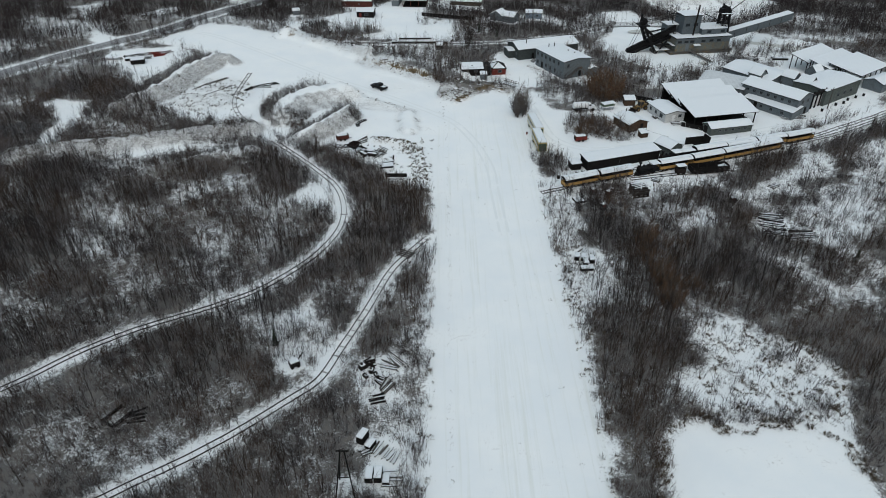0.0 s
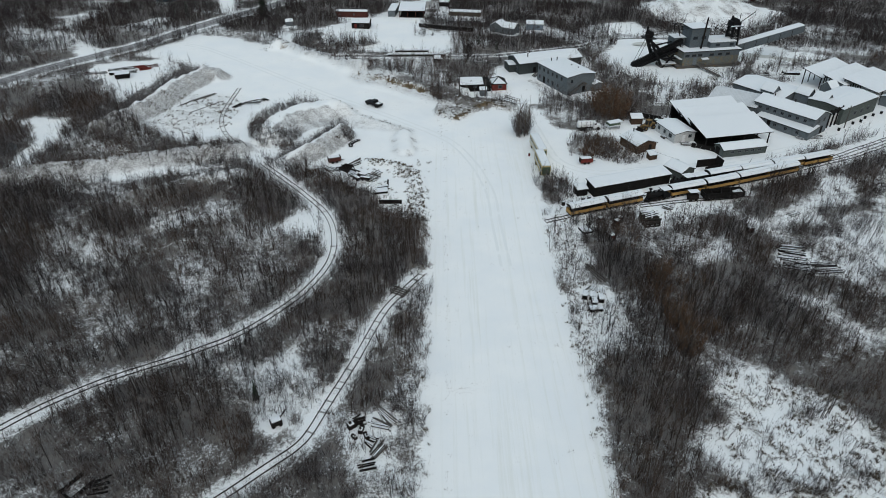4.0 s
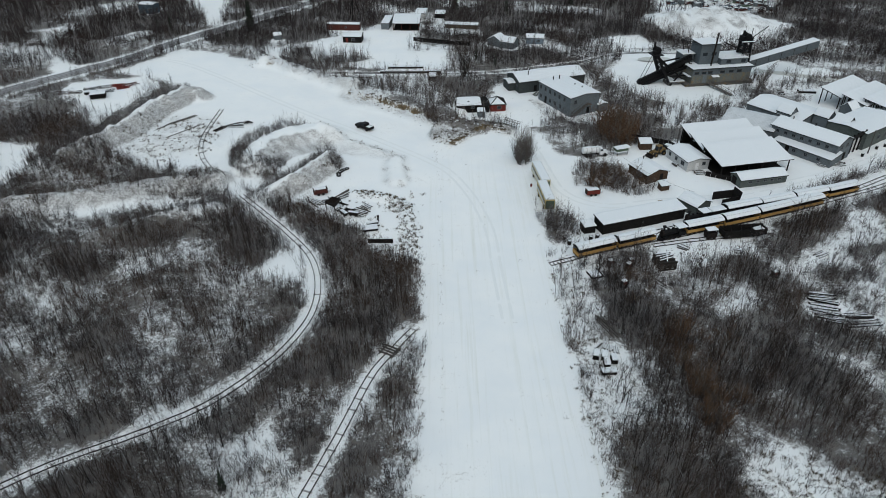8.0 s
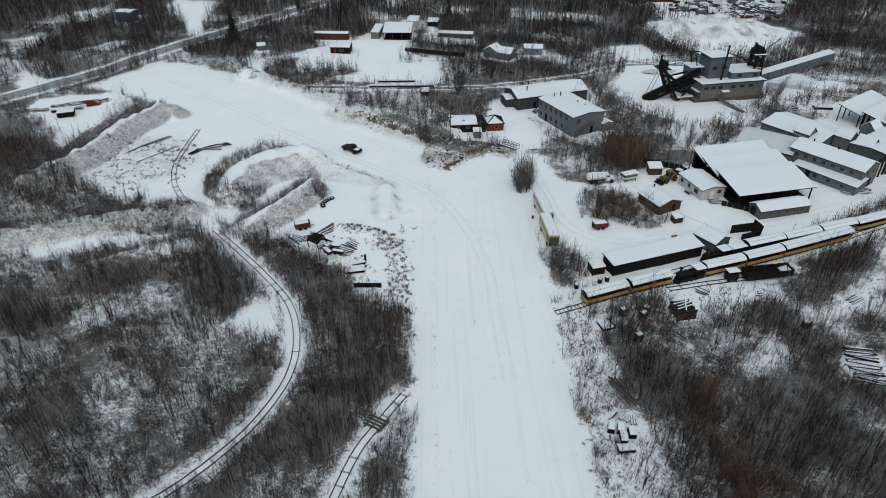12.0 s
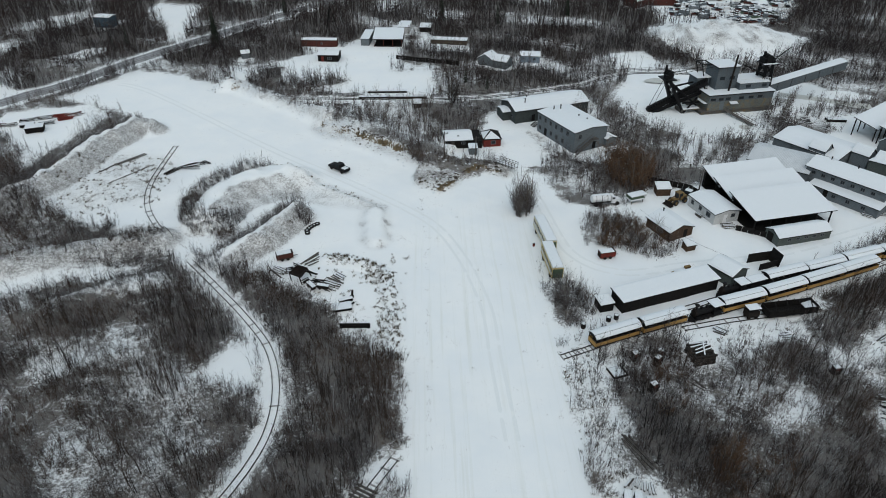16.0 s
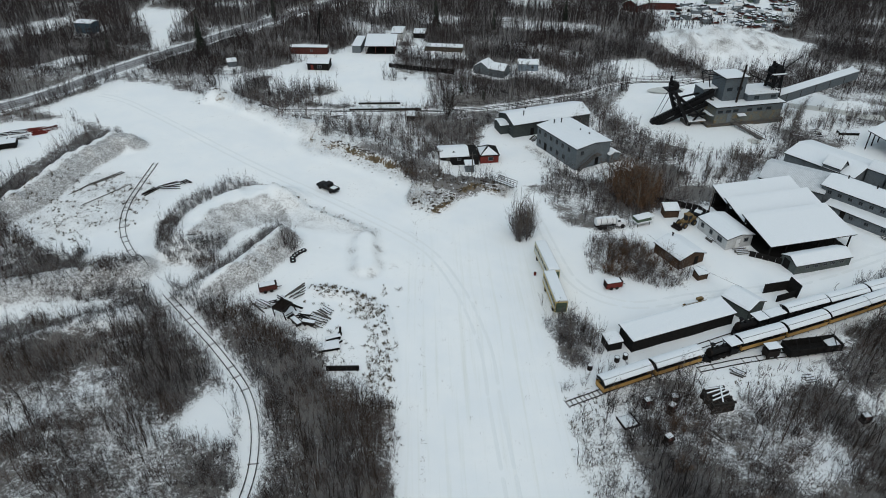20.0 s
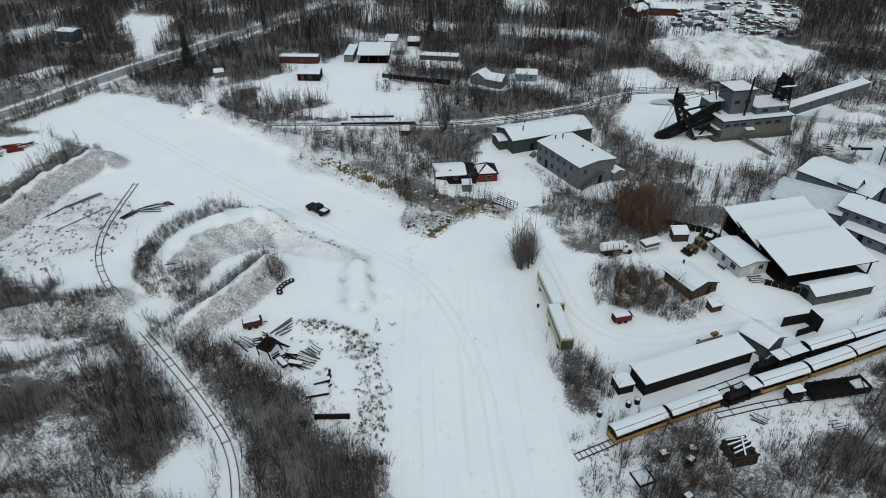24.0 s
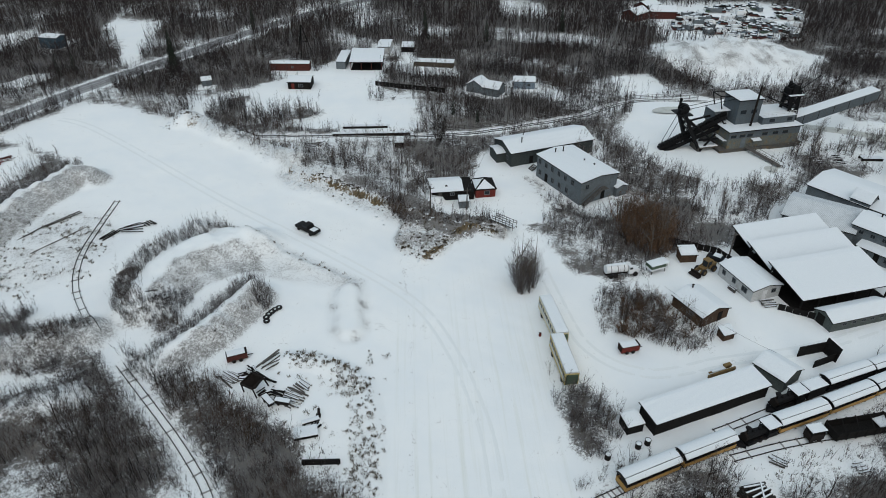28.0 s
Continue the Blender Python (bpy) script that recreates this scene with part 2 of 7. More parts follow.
# ---- mesh helpers ----
class Shape:
    """Gathers vertices and faces of one mesh."""

    def __init__(self):
        self.v, self.f = [], []

    def add(self, verts, faces):
        n = len(self.v)
        self.v += [tuple(p) for p in verts]
        self.f += [tuple(i + n for i in f) for f in faces]
        return self

    def box(self, c, s, rz=0.0, tilt=0.0, lean=0.0):
        m = pose(*c, tilt, lean, rz)
        p = [m @ Vector((x * s[0] / 2, y * s[1] / 2, z * s[2] / 2)) for z in (-1, 1) for y in (-1, 1) for x in (-1, 1)]
        return self.add(p, [(0, 2, 3, 1), (4, 5, 7, 6), (0, 1, 5, 4), (2, 6, 7, 3), (0, 4, 6, 2), (1, 3, 7, 5)])

    def beam(self, a, b, w, h=None):
        a, b = Vector(a), Vector(b)
        q = (b - a).to_track_quat("Z", "Y").to_matrix()
        x, y = q @ Vector((w / 2, 0, 0)), q @ Vector((0, (h or w) / 2, 0))
        p = [e + sx * x + sy * y for e in (a, b) for sx, sy in ((-1, -1), (1, -1), (1, 1), (-1, 1))]
        return self.add(p, [(3, 2, 1, 0), (4, 5, 6, 7), (0, 1, 5, 4), (1, 2, 6, 5), (2, 3, 7, 6), (3, 0, 4, 7)])

    def rod(self, a, b, r0, r1=None, n=8):
        a, b = Vector(a), Vector(b)
        r1 = r0 if r1 is None else r1
        q = (b - a).to_track_quat("Z", "Y").to_matrix()
        p = [e + q @ Vector((r * math.cos(2 * math.pi * i / n), r * math.sin(2 * math.pi * i / n), 0)) for e, r in ((a, r0), (b, r1)) for i in range(n)]
        f = [(i, (i + 1) % n, n + (i + 1) % n, n + i) for i in range(n)]
        return self.add(p, f + [tuple(reversed(range(n))), tuple(range(n, 2 * n))])

    def prism(self, outline, a, b):
        """A flat outline of (x, z) drawn out along y from a to b."""
        n = len(outline)
        p = [(x, y, z) for y in (a, b) for x, z in outline]
        f = [(i, (i + 1) % n, n + (i + 1) % n, n + i) for i in range(n)]
        return self.add(p, f + [tuple(reversed(range(n))), tuple(range(n, 2 * n))])

    def slab(self, corners, thick):
        up = [Vector(c) + Vector((0, 0, thick)) for c in corners]
        return self.add(list(corners) + up, [(3, 2, 1, 0), (4, 5, 6, 7), (0, 1, 5, 4), (1, 2, 6, 5), (2, 3, 7, 6), (3, 0, 4, 7)])

    def mesh(self, name):
        me = bpy.data.meshes.new(name)
        me.from_pydata(self.v, [], self.f)
        bm = bmesh.new()
        bm.from_mesh(me)
        bmesh.ops.recalc_face_normals(bm, faces=bm.faces)
        bm.to_mesh(me)
        bm.free()
        return me


def part(name, shape, material, parent=None, label="", at=None):
    me = shape.mesh(name) if isinstance(shape, Shape) else shape
    if not me.materials:
        me.materials.append(material)
    ob = new(name, me)
    if parent:
        ob.parent = parent
    if at is not None:
        ob.matrix_basis = at
    if label:
        tagged(ob, label)
    return ob


def thing(name, label, category, at, group="", kind=""):
    ob = new(name)
    ob.matrix_basis = at
    ob.empty_display_size = 0.2
    return tagged(ob, label, category, group, kind)


def big_mesh(name, verts, tris, material):
    me = bpy.data.meshes.new(name)
    me.vertices.add(len(verts))
    me.vertices.foreach_set("co", np.ascontiguousarray(verts, np.float32).ravel())
    me.loops.add(tris.size)
    me.loops.foreach_set("vertex_index", np.ascontiguousarray(tris, np.int32).ravel())
    me.polygons.add(len(tris))
    me.polygons.foreach_set("loop_start", np.arange(0, tris.size, tris.shape[1], dtype=np.int32))
    me.update(calc_edges=True)
    me.materials.append(material)
    return me


# ---- the lie of the land ----
def seg_dist(x, y, pts):
    """Distance from points to a polyline."""
    best = np.full(np.shape(x), 1e9)
    for (ax, ay), (bx, by) in zip(pts[:-1], pts[1:]):
        dx, dy = bx - ax, by - ay
        u = np.clip(((x - ax) * dx + (y - ay) * dy) / (dx * dx + dy * dy), 0, 1)
        best = np.minimum(best, np.hypot(x - ax - u * dx, y - ay - u * dy))
    return best


def inside(x, y, poly):
    hit = np.zeros(np.shape(x), bool)
    for (ax, ay), (bx, by) in zip(poly, poly[1:] + poly[:1]):
        if ay != by:
            hit ^= ((ay > y) != (by > y)) & (x < (bx - ax) * (y - ay) / (by - ay) + ax)
    return hit


def wobble(x, y, size, seed=0.0):
    """Smooth waves, about -1 to 1, at the given size in metres."""
    a, b = x / size + seed, y / size - seed * 1.7
    return (np.sin(a * 2.1 + 1.3 * np.sin(b * 1.7)) + np.sin(b * 2.6 + 1.1 * np.sin(a * 1.9 + 2)) + np.sin((a + b) * 3.3 + 1.7 * np.sin(a - b))) / 3


def smooth(d, inner, outer):
    u = np.clip((outer - d) / (outer - inner), 0, 1)
    return u * u * (3 - 2 * u)


def beside_xy(line, dx, dy):
    return [(p + dx, q + dy) for p, q in line]


LOOP = [(-90, 52), (-68.3, 74.7), (-55.8, 86.8), (-39.3, 96.4), (-30.6, 104.3), (-24.5, 114), (-22.0, 125.1), (-24.2, 137.5), (-30.6, 148.2), (-46.3, 166.6), (-56.6, 180.2), (-61.2, 188), (-64.0, 197), (-65.0, 208), (-65.0, 222)]
SPUR = [(-60, 44), (-44.1, 55.3), (-37.3, 60.2), (-31, 65.1), (-24.2, 71.6), (-19.8, 76.3), (-17.2, 83.5), (-13.6, 94.6), (-10.3, 106), (-7.2, 111.8), (-3.5, 118)]
MAIN = [(22.6, 137), (32, 141.0), (41, 144.4), (50.2, 147.2), (56.5, 149.4), (65.5, 152.6), (74.3, 155.9), (82.8, 159.2), (92, 163.2), (109, 171.0), (130, 184.0), (170, 212)]
MAIN2 = [(44, 148.3), (57.9, 153.4), (67.5, 156.9), (76.4, 159.8), (85.2, 162.6), (94, 165.5), (102, 169.8), (129, 185.6), (168, 213)]
SIDING = [(44.5, 143.6), (51, 145.2), (57.2, 146.3), (64.2, 147.2), (72, 149.2)]
NORTH = [(-46, 255.2), (-31.8, 255.4), (-18, 254.6), (7, 253.8), (20, 255.5), (34, 259.5), (52, 266), (64, 274), (76, 277), (92, 275)]
CUT = [(-27, 232), (-24.5, 228.4), (-20.5, 227.2), (-17, 225.2), (-14, 222.4), (-9.7, 219.2), (-3.6, 214.5), (2.5, 209.5)]
BEHIND = CUT + [(12, 222), (4, 250), (-40, 250)]
BANK = [(-62, 269), (-40, 249), (-27, 236)]
HEAD = [(-1.3, 198.2), (1.6, 196.3), (3.6, 194.1), (7.5, 197.2), (8.9, 200.6), (12.8, 205.2), (16.4, 203.8), (19.8, 201.3), (22, 206), (14, 209), (6, 210), (0, 207), (-1.7, 202)]
LEDGE = [(-46.8, 182.5), (-46.5, 188.6), (-44.3, 194.7), (-40.9, 198.9), (-35.1, 201.7), (-30.5, 201.5)]
MOUND = [(-45.3, 184.7), (-43.5, 193.0), (-39.7, 196.2), (-33.5, 199.4), (-29.5, 196.5), (-27.2, 192.2), (-32.2, 191.6), (-37.9, 187.6), (-40.2, 182.2), (-45.8, 183.2)]
APRON = [(-30, 199), (-23, 196), (-13, 190), (-9, 186.5), (-16, 188), (-27, 191)]
RAMP = [(-38.9, 166.4), (-33, 172.8), (-29.4, 179.4), (-27.3, 184)]
WEST = [(-95, 188), (-88.5, 200), (-86.8, 205.7), (-85.6, 213.1), (-84.6, 220.4), (-82.3, 225.5), (-79.4, 232.6), (-76, 232)]
SOUTH = [(-110, 158), (-85, 164), (-68, 170), (-54, 174)]
RIM = [(-76, 232), (-66, 225), (-52, 216), (-44.5, 211), (-39.6, 208.1), (-36.5, 207), (-30.7, 203.2), (-23.5, 197.8), (-16.7, 192.7), (-8.9, 187.1)]
PATH = [(-55.4, 255.6), (-59.4, 269.9), (-60.2, 278.2), (-56.1, 286.9), (-40.8, 294.0)]
RIDGE = [(-71.4, 148.2), (-66.7, 150.3), (-61.6, 154), (-56.2, 158), (-50.6, 159.6)]
SLAB = [(-9.7, 173.6), (-10.5, 183.4)]
LIP = [(-18.7, 166.4), (-13.7, 165.5), (-9.2, 163.1), (-6.2, 158.4), (-5.0, 150.9), (-4.8, 143.5), (-4.6, 136)]
BANDS = [([(-42.9, 206.5), (-47.6, 203.6), (-50.6, 199.9), (-52.1, 193.6), (-51.8, 186.3), (-49.5, 180.8), (-46.4, 178.2), (-43.4, 179.4), (-40.4, 182.8)], 2.3), ([(-42.2, 164.5), (-40.6, 169.0), (-37.6, 173.6), (-34.9, 177.8), (-32.3, 182.2), (-30.1, 186.6)], 2.2),
         ([(-94, 192), (-92.4, 206), (-90.6, 216), (-88.6, 226), (-85.6, 233), (-82.5, 240)], 2.2), ([(-88, 170), (-73, 171.5), (-62, 174.5), (-54.5, 175.0)], 1.8), ([(-90, 153), (-70, 152.5), (-60, 156), (-50, 160)], 2.0)]



def beyond(x, y, poly):
    """Distance outside a closed outline, 0 within it."""
    return np.where(inside(x, y, poly), 0.0, seg_dist(x, y, poly + poly[:1]))


def land(x, y):
    z = 0.12 * wobble(x, y, 9) + 0.05 * wobble(x, y, 2.3, 3)
    rough = 1 + 0.2 * wobble(x, y, 3.1, 5) + 0.08 * wobble(x, y, 1.1, 2)
    z = z + 2.5 * smooth(seg_dist(x, y, LEDGE), 1.3, 7.0) * rough
    z = z + 3.0 * np.clip((y - 162.5) / 9, 0.05, 1) * smooth(seg_dist(x, y, RAMP), 0.2, 5.0) * rough
    z = z + 3.2 * smooth(seg_dist(x, y, WEST), 0.5, 6.5) * rough
    z = z + 2.2 * smooth(seg_dist(x, y, SOUTH), 0.5, 6.0) * rough
    z = z + 0.6 * smooth(seg_dist(x, y, beside_xy(RIM[3:], -0.8, -1.0)), 0.3, 1.8) * rough
    z = z + 1.6 * smooth(seg_dist(x, y, RIDGE), 0.4, 4.5) * rough
    z = z + 1.1 * smooth(seg_dist(x, y, SLAB), 1.5, 2.9)
    z = z + 0.9 * smooth(seg_dist(x, y, LIP), 0.4, 2.6) * rough
    z = z + 2.0 * smooth(seg_dist(x, y, BANK), 1.2, 5.0) * rough
    d = seg_dist(x, y, CUT) + 0.5 * wobble(x, y, 1.6, 4)
    lumps = 0.22 * wobble(x, y, 0.8, 9) + 0.25 * wobble(x, y, 1.7, 1)
    z = z + np.where(inside(x, y, BEHIND), 2.4 * smooth(d, 3, 16), 1.5 * smooth(d, 0.1, 1.0) + 0.9 * smooth(d, 0.8, 8)) + 1.1 * lumps * smooth(d, 1.5, 6)
    d = beyond(x, y, HEAD) + 0.3 * wobble(x, y, 1.4, 3)
    z = z + (1.3 + 1.3 * lumps) * smooth(d, 0.0, 1.0)
    z = z + (6.5 + 1.6 * wobble(x, y, 7, 2)) * smooth(np.hypot((x - 112) / 1.6, y - 314), 3, 24) * rough
    z = z + (2.2 + lumps) * smooth(np.hypot((x + 62) / 1.5, y - 264.5), 0.5, 3.6)
    far = np.clip((np.hypot(x, y - 150) - 500) / 1500, 0, 1)
    return z + far * far * 60


STRIP = [(-3, -240), (-2.6, 120), (-4.5, 165), (-5.7, 172), (-3.5, 183), (-9, 187.5), (-37, 208), (-64, 229), (-84, 243), (-112, 258), (-96, 284), (-62, 267), (-39, 246), (-24, 232), (-4, 213), (2, 203), (10, 200), (17, 205), (23, 202), (22, 155), (23, 105), (22.5, -240)]
SHELF = [(-20, 168), (-14, 168), (-8, 169), (-3, 167), (-3, 158), (-3, 150), (-3, 137), (-8, 139), (-12, 144), (-16, 150), (-23, 157)]
MARSH = [(40, 90.5), (48.5, 90.4), (60.6, 86.3), (65.9, 76.5), (59.8, 65.2), (51.3, 68.1), (41.1, 70.2), (38.3, 78.9)]
CLEAR = [
    STRIP, SHELF,
    [(-3, 183), (-5, 165), (-12, 167), (-20, 166), (-24, 158), (-31, 165), (-38, 166), (-27, 184), (-30, 205)],
    [(22, 140), (46, 149), (76, 162), (128, 188), (145, 215), (130, 235), (100, 218), (88, 212), (78, 198), (62, 195), (52, 193), (40, 184), (31, 190), (27, 205), (20, 208)],
    [(4, 216), (24, 206), (30, 208), (33, 214), (28, 228), (27, 232), (20, 238), (14, 224), (4, 222)],
]
# yards north of the strip
CLEAR += [
    [(-48, 268), (-30, 262), (-10, 257), (2, 257), (4, 268), (1, 284), (-8, 290), (-8, 320), (-24, 314), (-46, 296)],
    [(60, 245), (62, 236), (75, 224), (92, 222), (97, 232), (98, 238), (140, 252), (120, 268), (90, 280), (70, 276), (62, 262)],
    [(100, 287), (92, 300), (87, 315), (91, 335), (138, 337), (150, 314), (128, 292)],
    [(98, 345), (105, 384), (160, 398), (174, 376), (150, 336)],
]
# hollows among the western berms
CLEAR += [
    [(-66, 178), (-56, 184), (-40, 172), (-46, 168), (-63, 178), (-78, 184), (-80, 206), (-80, 226), (-66, 228), (-52, 214), (-56, 200)],
    [(-87, 164), (-71, 164.6), (-58, 165), (-51, 166.5), (-59, 161), (-70, 158.5), (-79, 156.5), (-87, 158)],
    [(-121, 196), (-108, 197), (-105, 186), (-104.5, 177), (-106, 165), (-109, 166), (-110, 181)],
    [(-122, 246), (-99, 252), (-91, 242), (-96, 222), (-98, 205), (-104, 222), (-118, 232)],
]
# ponds and small openings
CLEAR += [
    [(26, 40), (31.4, 64.4), (35.7, 68.2), (39.9, 67.2), (47.4, 67.6), (51.7, 67.2), (56.4, 64.3), (57.3, 60.8), (56, 40)],
    [(-122, 362), (-122, 386), (-100, 376), (-92, 318), (-100, 322), (-108, 345)],
    [(23, 206), (27, 206), (29, 183), (24, 183)],
    [(-34.3, 136.6), (-32, 142), (-27.8, 139.5), (-25.6, 131), (-28.7, 129.1), (-33.4, 132.7)],
    [(-51, 198), (-48, 203), (-44, 205), (-34, 207), (-22, 192), (-26, 178), (-34, 168), (-37, 176), (-45, 180)],
    [(-66, 176), (-52, 172), (-45, 168), (-44, 178), (-50, 190), (-48, 204), (-38, 209), (-30, 205), (-50, 219), (-66, 231)],
    [(-84, 245), (-79, 236), (-80, 226), (-66, 220), (-58, 220), (-62, 230)],
    [(69, 299), (82, 301), (83, 288), (77, 278), (66, 281)],
]
# snowfields beyond the road
CLEAR += [
    [(-158.8, 289.4), (-164.8, 312.6), (-153.6, 324.7), (-150.6, 302.8)],
    [(-136.9, 261.4), (-140.8, 272.7), (-125, 263.2), (-129, 250.8)],
    [(-157.7, 353.8), (-150.5, 361.4), (-144.7, 373.8), (-141.1, 345.6), (-148.6, 335.3)],
    [(-130.5, 298.4), (-124.7, 309.2), (-115.3, 308.8), (-122, 295.5)],
    [(40.1, 379.6), (62.8, 373.9), (62.2, 398.8), (46.1, 401.6)],
    [(-5.1, 314), (0.8, 326), (7.3, 313.3), (18.3, 310.8), (17.7, 301.1), (4, 304)],
]
LANE = [(-24, 374), (-9.1, 365.1), (4.8, 358.8), (21.1, 352.7), (45.3, 347.7), (57.3, 344.5), (80, 341)]
THIN = [
    (0.42, [(-22, 92), (-19, 96), (-18.5, 84), (-24, 76), (-27, 80)]),
    (0.25, [(22, 130), (30, 138), (60, 147), (70, 148), (60, 141), (46, 138), (38, 136), (24, 126)]),
    (0.62, [(-3, 50), (-9, 50), (-11, 82), (-8, 90), (-3, 92)]),
    (0.42, [(99.5, 148.5), (86, 134), (79, 122), (77, 108), (84, 102), (88, 116), (98, 132), (120, 150), (140, 176), (120, 168)]),
    (0.4, [(62, 200), (76, 208), (84, 221), (75, 226), (66, 224)]),
    (0.5, [(0, 216), (-22, 234), (-40, 249), (-30, 258), (-2, 252), (6, 232)]),
]
# snowy openings on the western hill
THIN += [
    (0.72, [(-83, 129), (-71, 130), (-61.4, 120.2), (-53.2, 98.3), (-59.2, 98.3), (-73.8, 112.3)]),
    (0.72, [(-55.8, 131.4), (-43.5, 131.3), (-34.2, 122.2), (-33.3, 112.1), (-47.5, 112.1)]),
    (0.75, [(-89, 144.4), (-79.6, 147.2), (-73.3, 129.1), (-83, 129.2)]),
    (0.5, [(-26.3, 98.2), (-20.2, 104.8), (-20.4, 95.1), (-21.7, 85.3), (-22.4, 76.8), (-27.4, 76.8), (-28.2, 84)]),
    (0.7, [(-62.8, 70.5), (-52.3, 68.4), (-48.8, 60.9), (-57.6, 60.9)]),
    (0.45, [(-66.3, 143.7), (-59.5, 145), (-55.4, 135.7), (-61, 134.6)]),
    (0.74, [(-59.9, 147.8), (-45.5, 147.5), (-36.3, 135.1), (-32.2, 123.9), (-41, 122.2), (-54, 134.4)]),
]
# openings east of the strip
THIN += [
    (0.34, [(26.8, 133.3), (30.1, 124), (28.6, 104.5), (30.3, 98), (25.1, 86.4), (22, 72.3), (22.3, 60.7), (20.1, 60.7), (19.9, 72.3), (21.4, 92), (23, 115.7)]),
    (0.16, MARSH),
    (0.42, [(69.6, 121.6), (74.2, 128.3), (97, 132.9), (93.2, 125.9), (77, 123.8)]),
    (0.5, [(63.7, 111.6), (68.3, 109.7), (74.2, 104.3), (83.2, 107.8), (77.7, 97.8), (70.9, 97.8), (65.4, 107.9)]),
    (0.12, [(31.7, 143.9), (43.5, 145), (56.6, 146.2), (66.5, 144.4), (66.8, 137.4), (58.6, 137.6), (53.5, 136.5), (44.9, 138), (41.2, 143.6)]),
    (0.34, [(23.1, 138.6), (30.1, 133.3), (27.1, 121.3), (22.9, 112.9), (19.8, 124.5)]),
    (0.5, [(69.3, 138.7), (78, 142.6), (70.4, 129.8), (65.2, 131.2)]),
    (0.4, [(52.3, 125.8), (58.6, 126.7), (55, 119.5), (51.1, 119.6)]),
]
THIN += [(0.2, [(89.9, 155.4), (100, 161), (95.1, 150.1), (86.3, 142.5), (82.6, 135.4), (68, 134.9), (68.8, 139), (77, 139.8)])]
# stands of taller saplings
STANDS = [
    [(69, 148.5), (80, 154), (88, 158), (89.5, 155.5), (82.2, 144.4), (76, 142), (68.3, 143)],
    [(30, 128), (42, 118), (41, 92), (35, 70), (27, 62), (24, 76), (27, 90), (30.5, 100)],
    [(41, 96), (62, 94), (66, 104), (58, 112), (42, 112)],
    [(-112, 120), (-92, 152), (-84, 148), (-80, 126), (-72, 108), (-84, 96)],
    [(-64, 92), (-40, 101), (-34, 96), (-40, 84), (-58, 82)],
    [(-48, 152), (-36, 150), (-30, 143), (-34, 140), (-46, 146)],
    [(-20, 138), (-8, 132), (-6, 112), (-14, 100), (-19, 112)],
]
THICK = [
    (1.0, [(69, 148.5), (80, 154), (88, 158), (89.5, 155.5), (82.2, 144.4), (76, 142), (68.3, 143)]),
    (0.62, [(-106, 198), (-90, 198), (-82, 187), (-77, 178), (-84, 171), (-94, 170), (-101, 177), (-104, 188)]),
    (0.8, [(31.3, 138.4), (35.1, 142.4), (42.6, 142.2), (42.2, 136.8), (38.8, 133.1), (32.1, 134.5)]),
    (0.9, [(51.2, 135.3), (57.6, 139.7), (60.4, 137.6), (57.5, 127.9), (49.1, 128.1)]),
    (0.9, [(23, 161), (29, 156), (31, 149.5), (27, 145), (23.4, 146), (23, 154)]),
    (0.62, [(33.5, 178), (38, 184), (46, 181), (48, 173), (55, 169.5), (48, 165), (39, 168), (34, 171)]),
    (0.8, [(30, 201), (36, 208), (41, 204), (41, 196), (37, 189.5), (32, 193)]),
    (0.5, [(28, 232), (31, 232), (37, 217), (35, 211.5), (31.5, 217)]),
    (0.75, [(-50, 262), (-30, 266), (-22, 272), (-30, 276), (-50, 270)]),
    (0.5, [(-12, 280), (2, 280), (4, 286), (-10, 288)]),
    (0.9, [(-28, 183), (-25, 185), (-23.6, 180), (-26.8, 178)]),
    (0.85, [(44, 74), (48, 75), (48, 79), (45, 80)]),
    (0.85, [(51, 80), (55, 79), (56, 83), (52, 84)]),
    (0.85, [(38, 79), (42, 80), (43, 85), (39, 84)]),
    (0.85, [(54, 68), (58, 69), (58, 73), (55, 72)]),
    (0.5, [(88, 224), (97, 226), (100, 236), (94, 238)]),
]
# round spots kept free for buildings and yards: x, y, radius
FREE = [(36, 231, 6), (40, 224, 7.5), (44, 216, 7), (26, 237, 8), (35, 241.5, 8), (45, 245, 7.5), (9, 221, 6), (18, 222, 5), (13, 215, 3), (87.7, 202.6, 10), (100, 211, 11), (98, 190, 11), (117, 200, 12), (126, 227, 11),
        (135, 216, 12), (138, 206, 8), (-33, 295, 6), (-38, 311, 7), (-12.7, 315, 8), (-21, 316, 6), (-7, 331, 6), (1, 331, 4), (23, 288, 4.5), (27, 285, 4.5), (38, 291, 5), (-129.6, 341, 6)]
FREE += [(10, 312.6, 6), (97, 370, 7), (106, 383, 7),
        (109, 373, 8), (51.8, 175.6, 5.6), (36.4, 165.9, 2.5), (53.7, 168.6, 1.8), (24.8, 160, 2.2), (32, 150, 2.6), (-63, 295, 3), (28.6, 110.5, 3.2), (70, 122, 4), (74.5, 119, 2.5), (45.3, 137, 3), (-24, 79.6, 1.8), (-48, 68.8, 1.2),
        (-9, 79.5, 2.8), (-12, 78, 2), (-9.5, 73.5, 2), (-11, 64, 2), (-8.3, 62, 2.2), (-9, 58, 2.4), (-13.4, 57, 1.5), (57.4, 187.6, 3), (60, 150, 5), (-22.5, 161, 5), (-17.5, 157.5, 3.5), (-14, 151.5, 2.6), (-11.6, 145.8, 2.8), (77, 139.7, 2.4)]


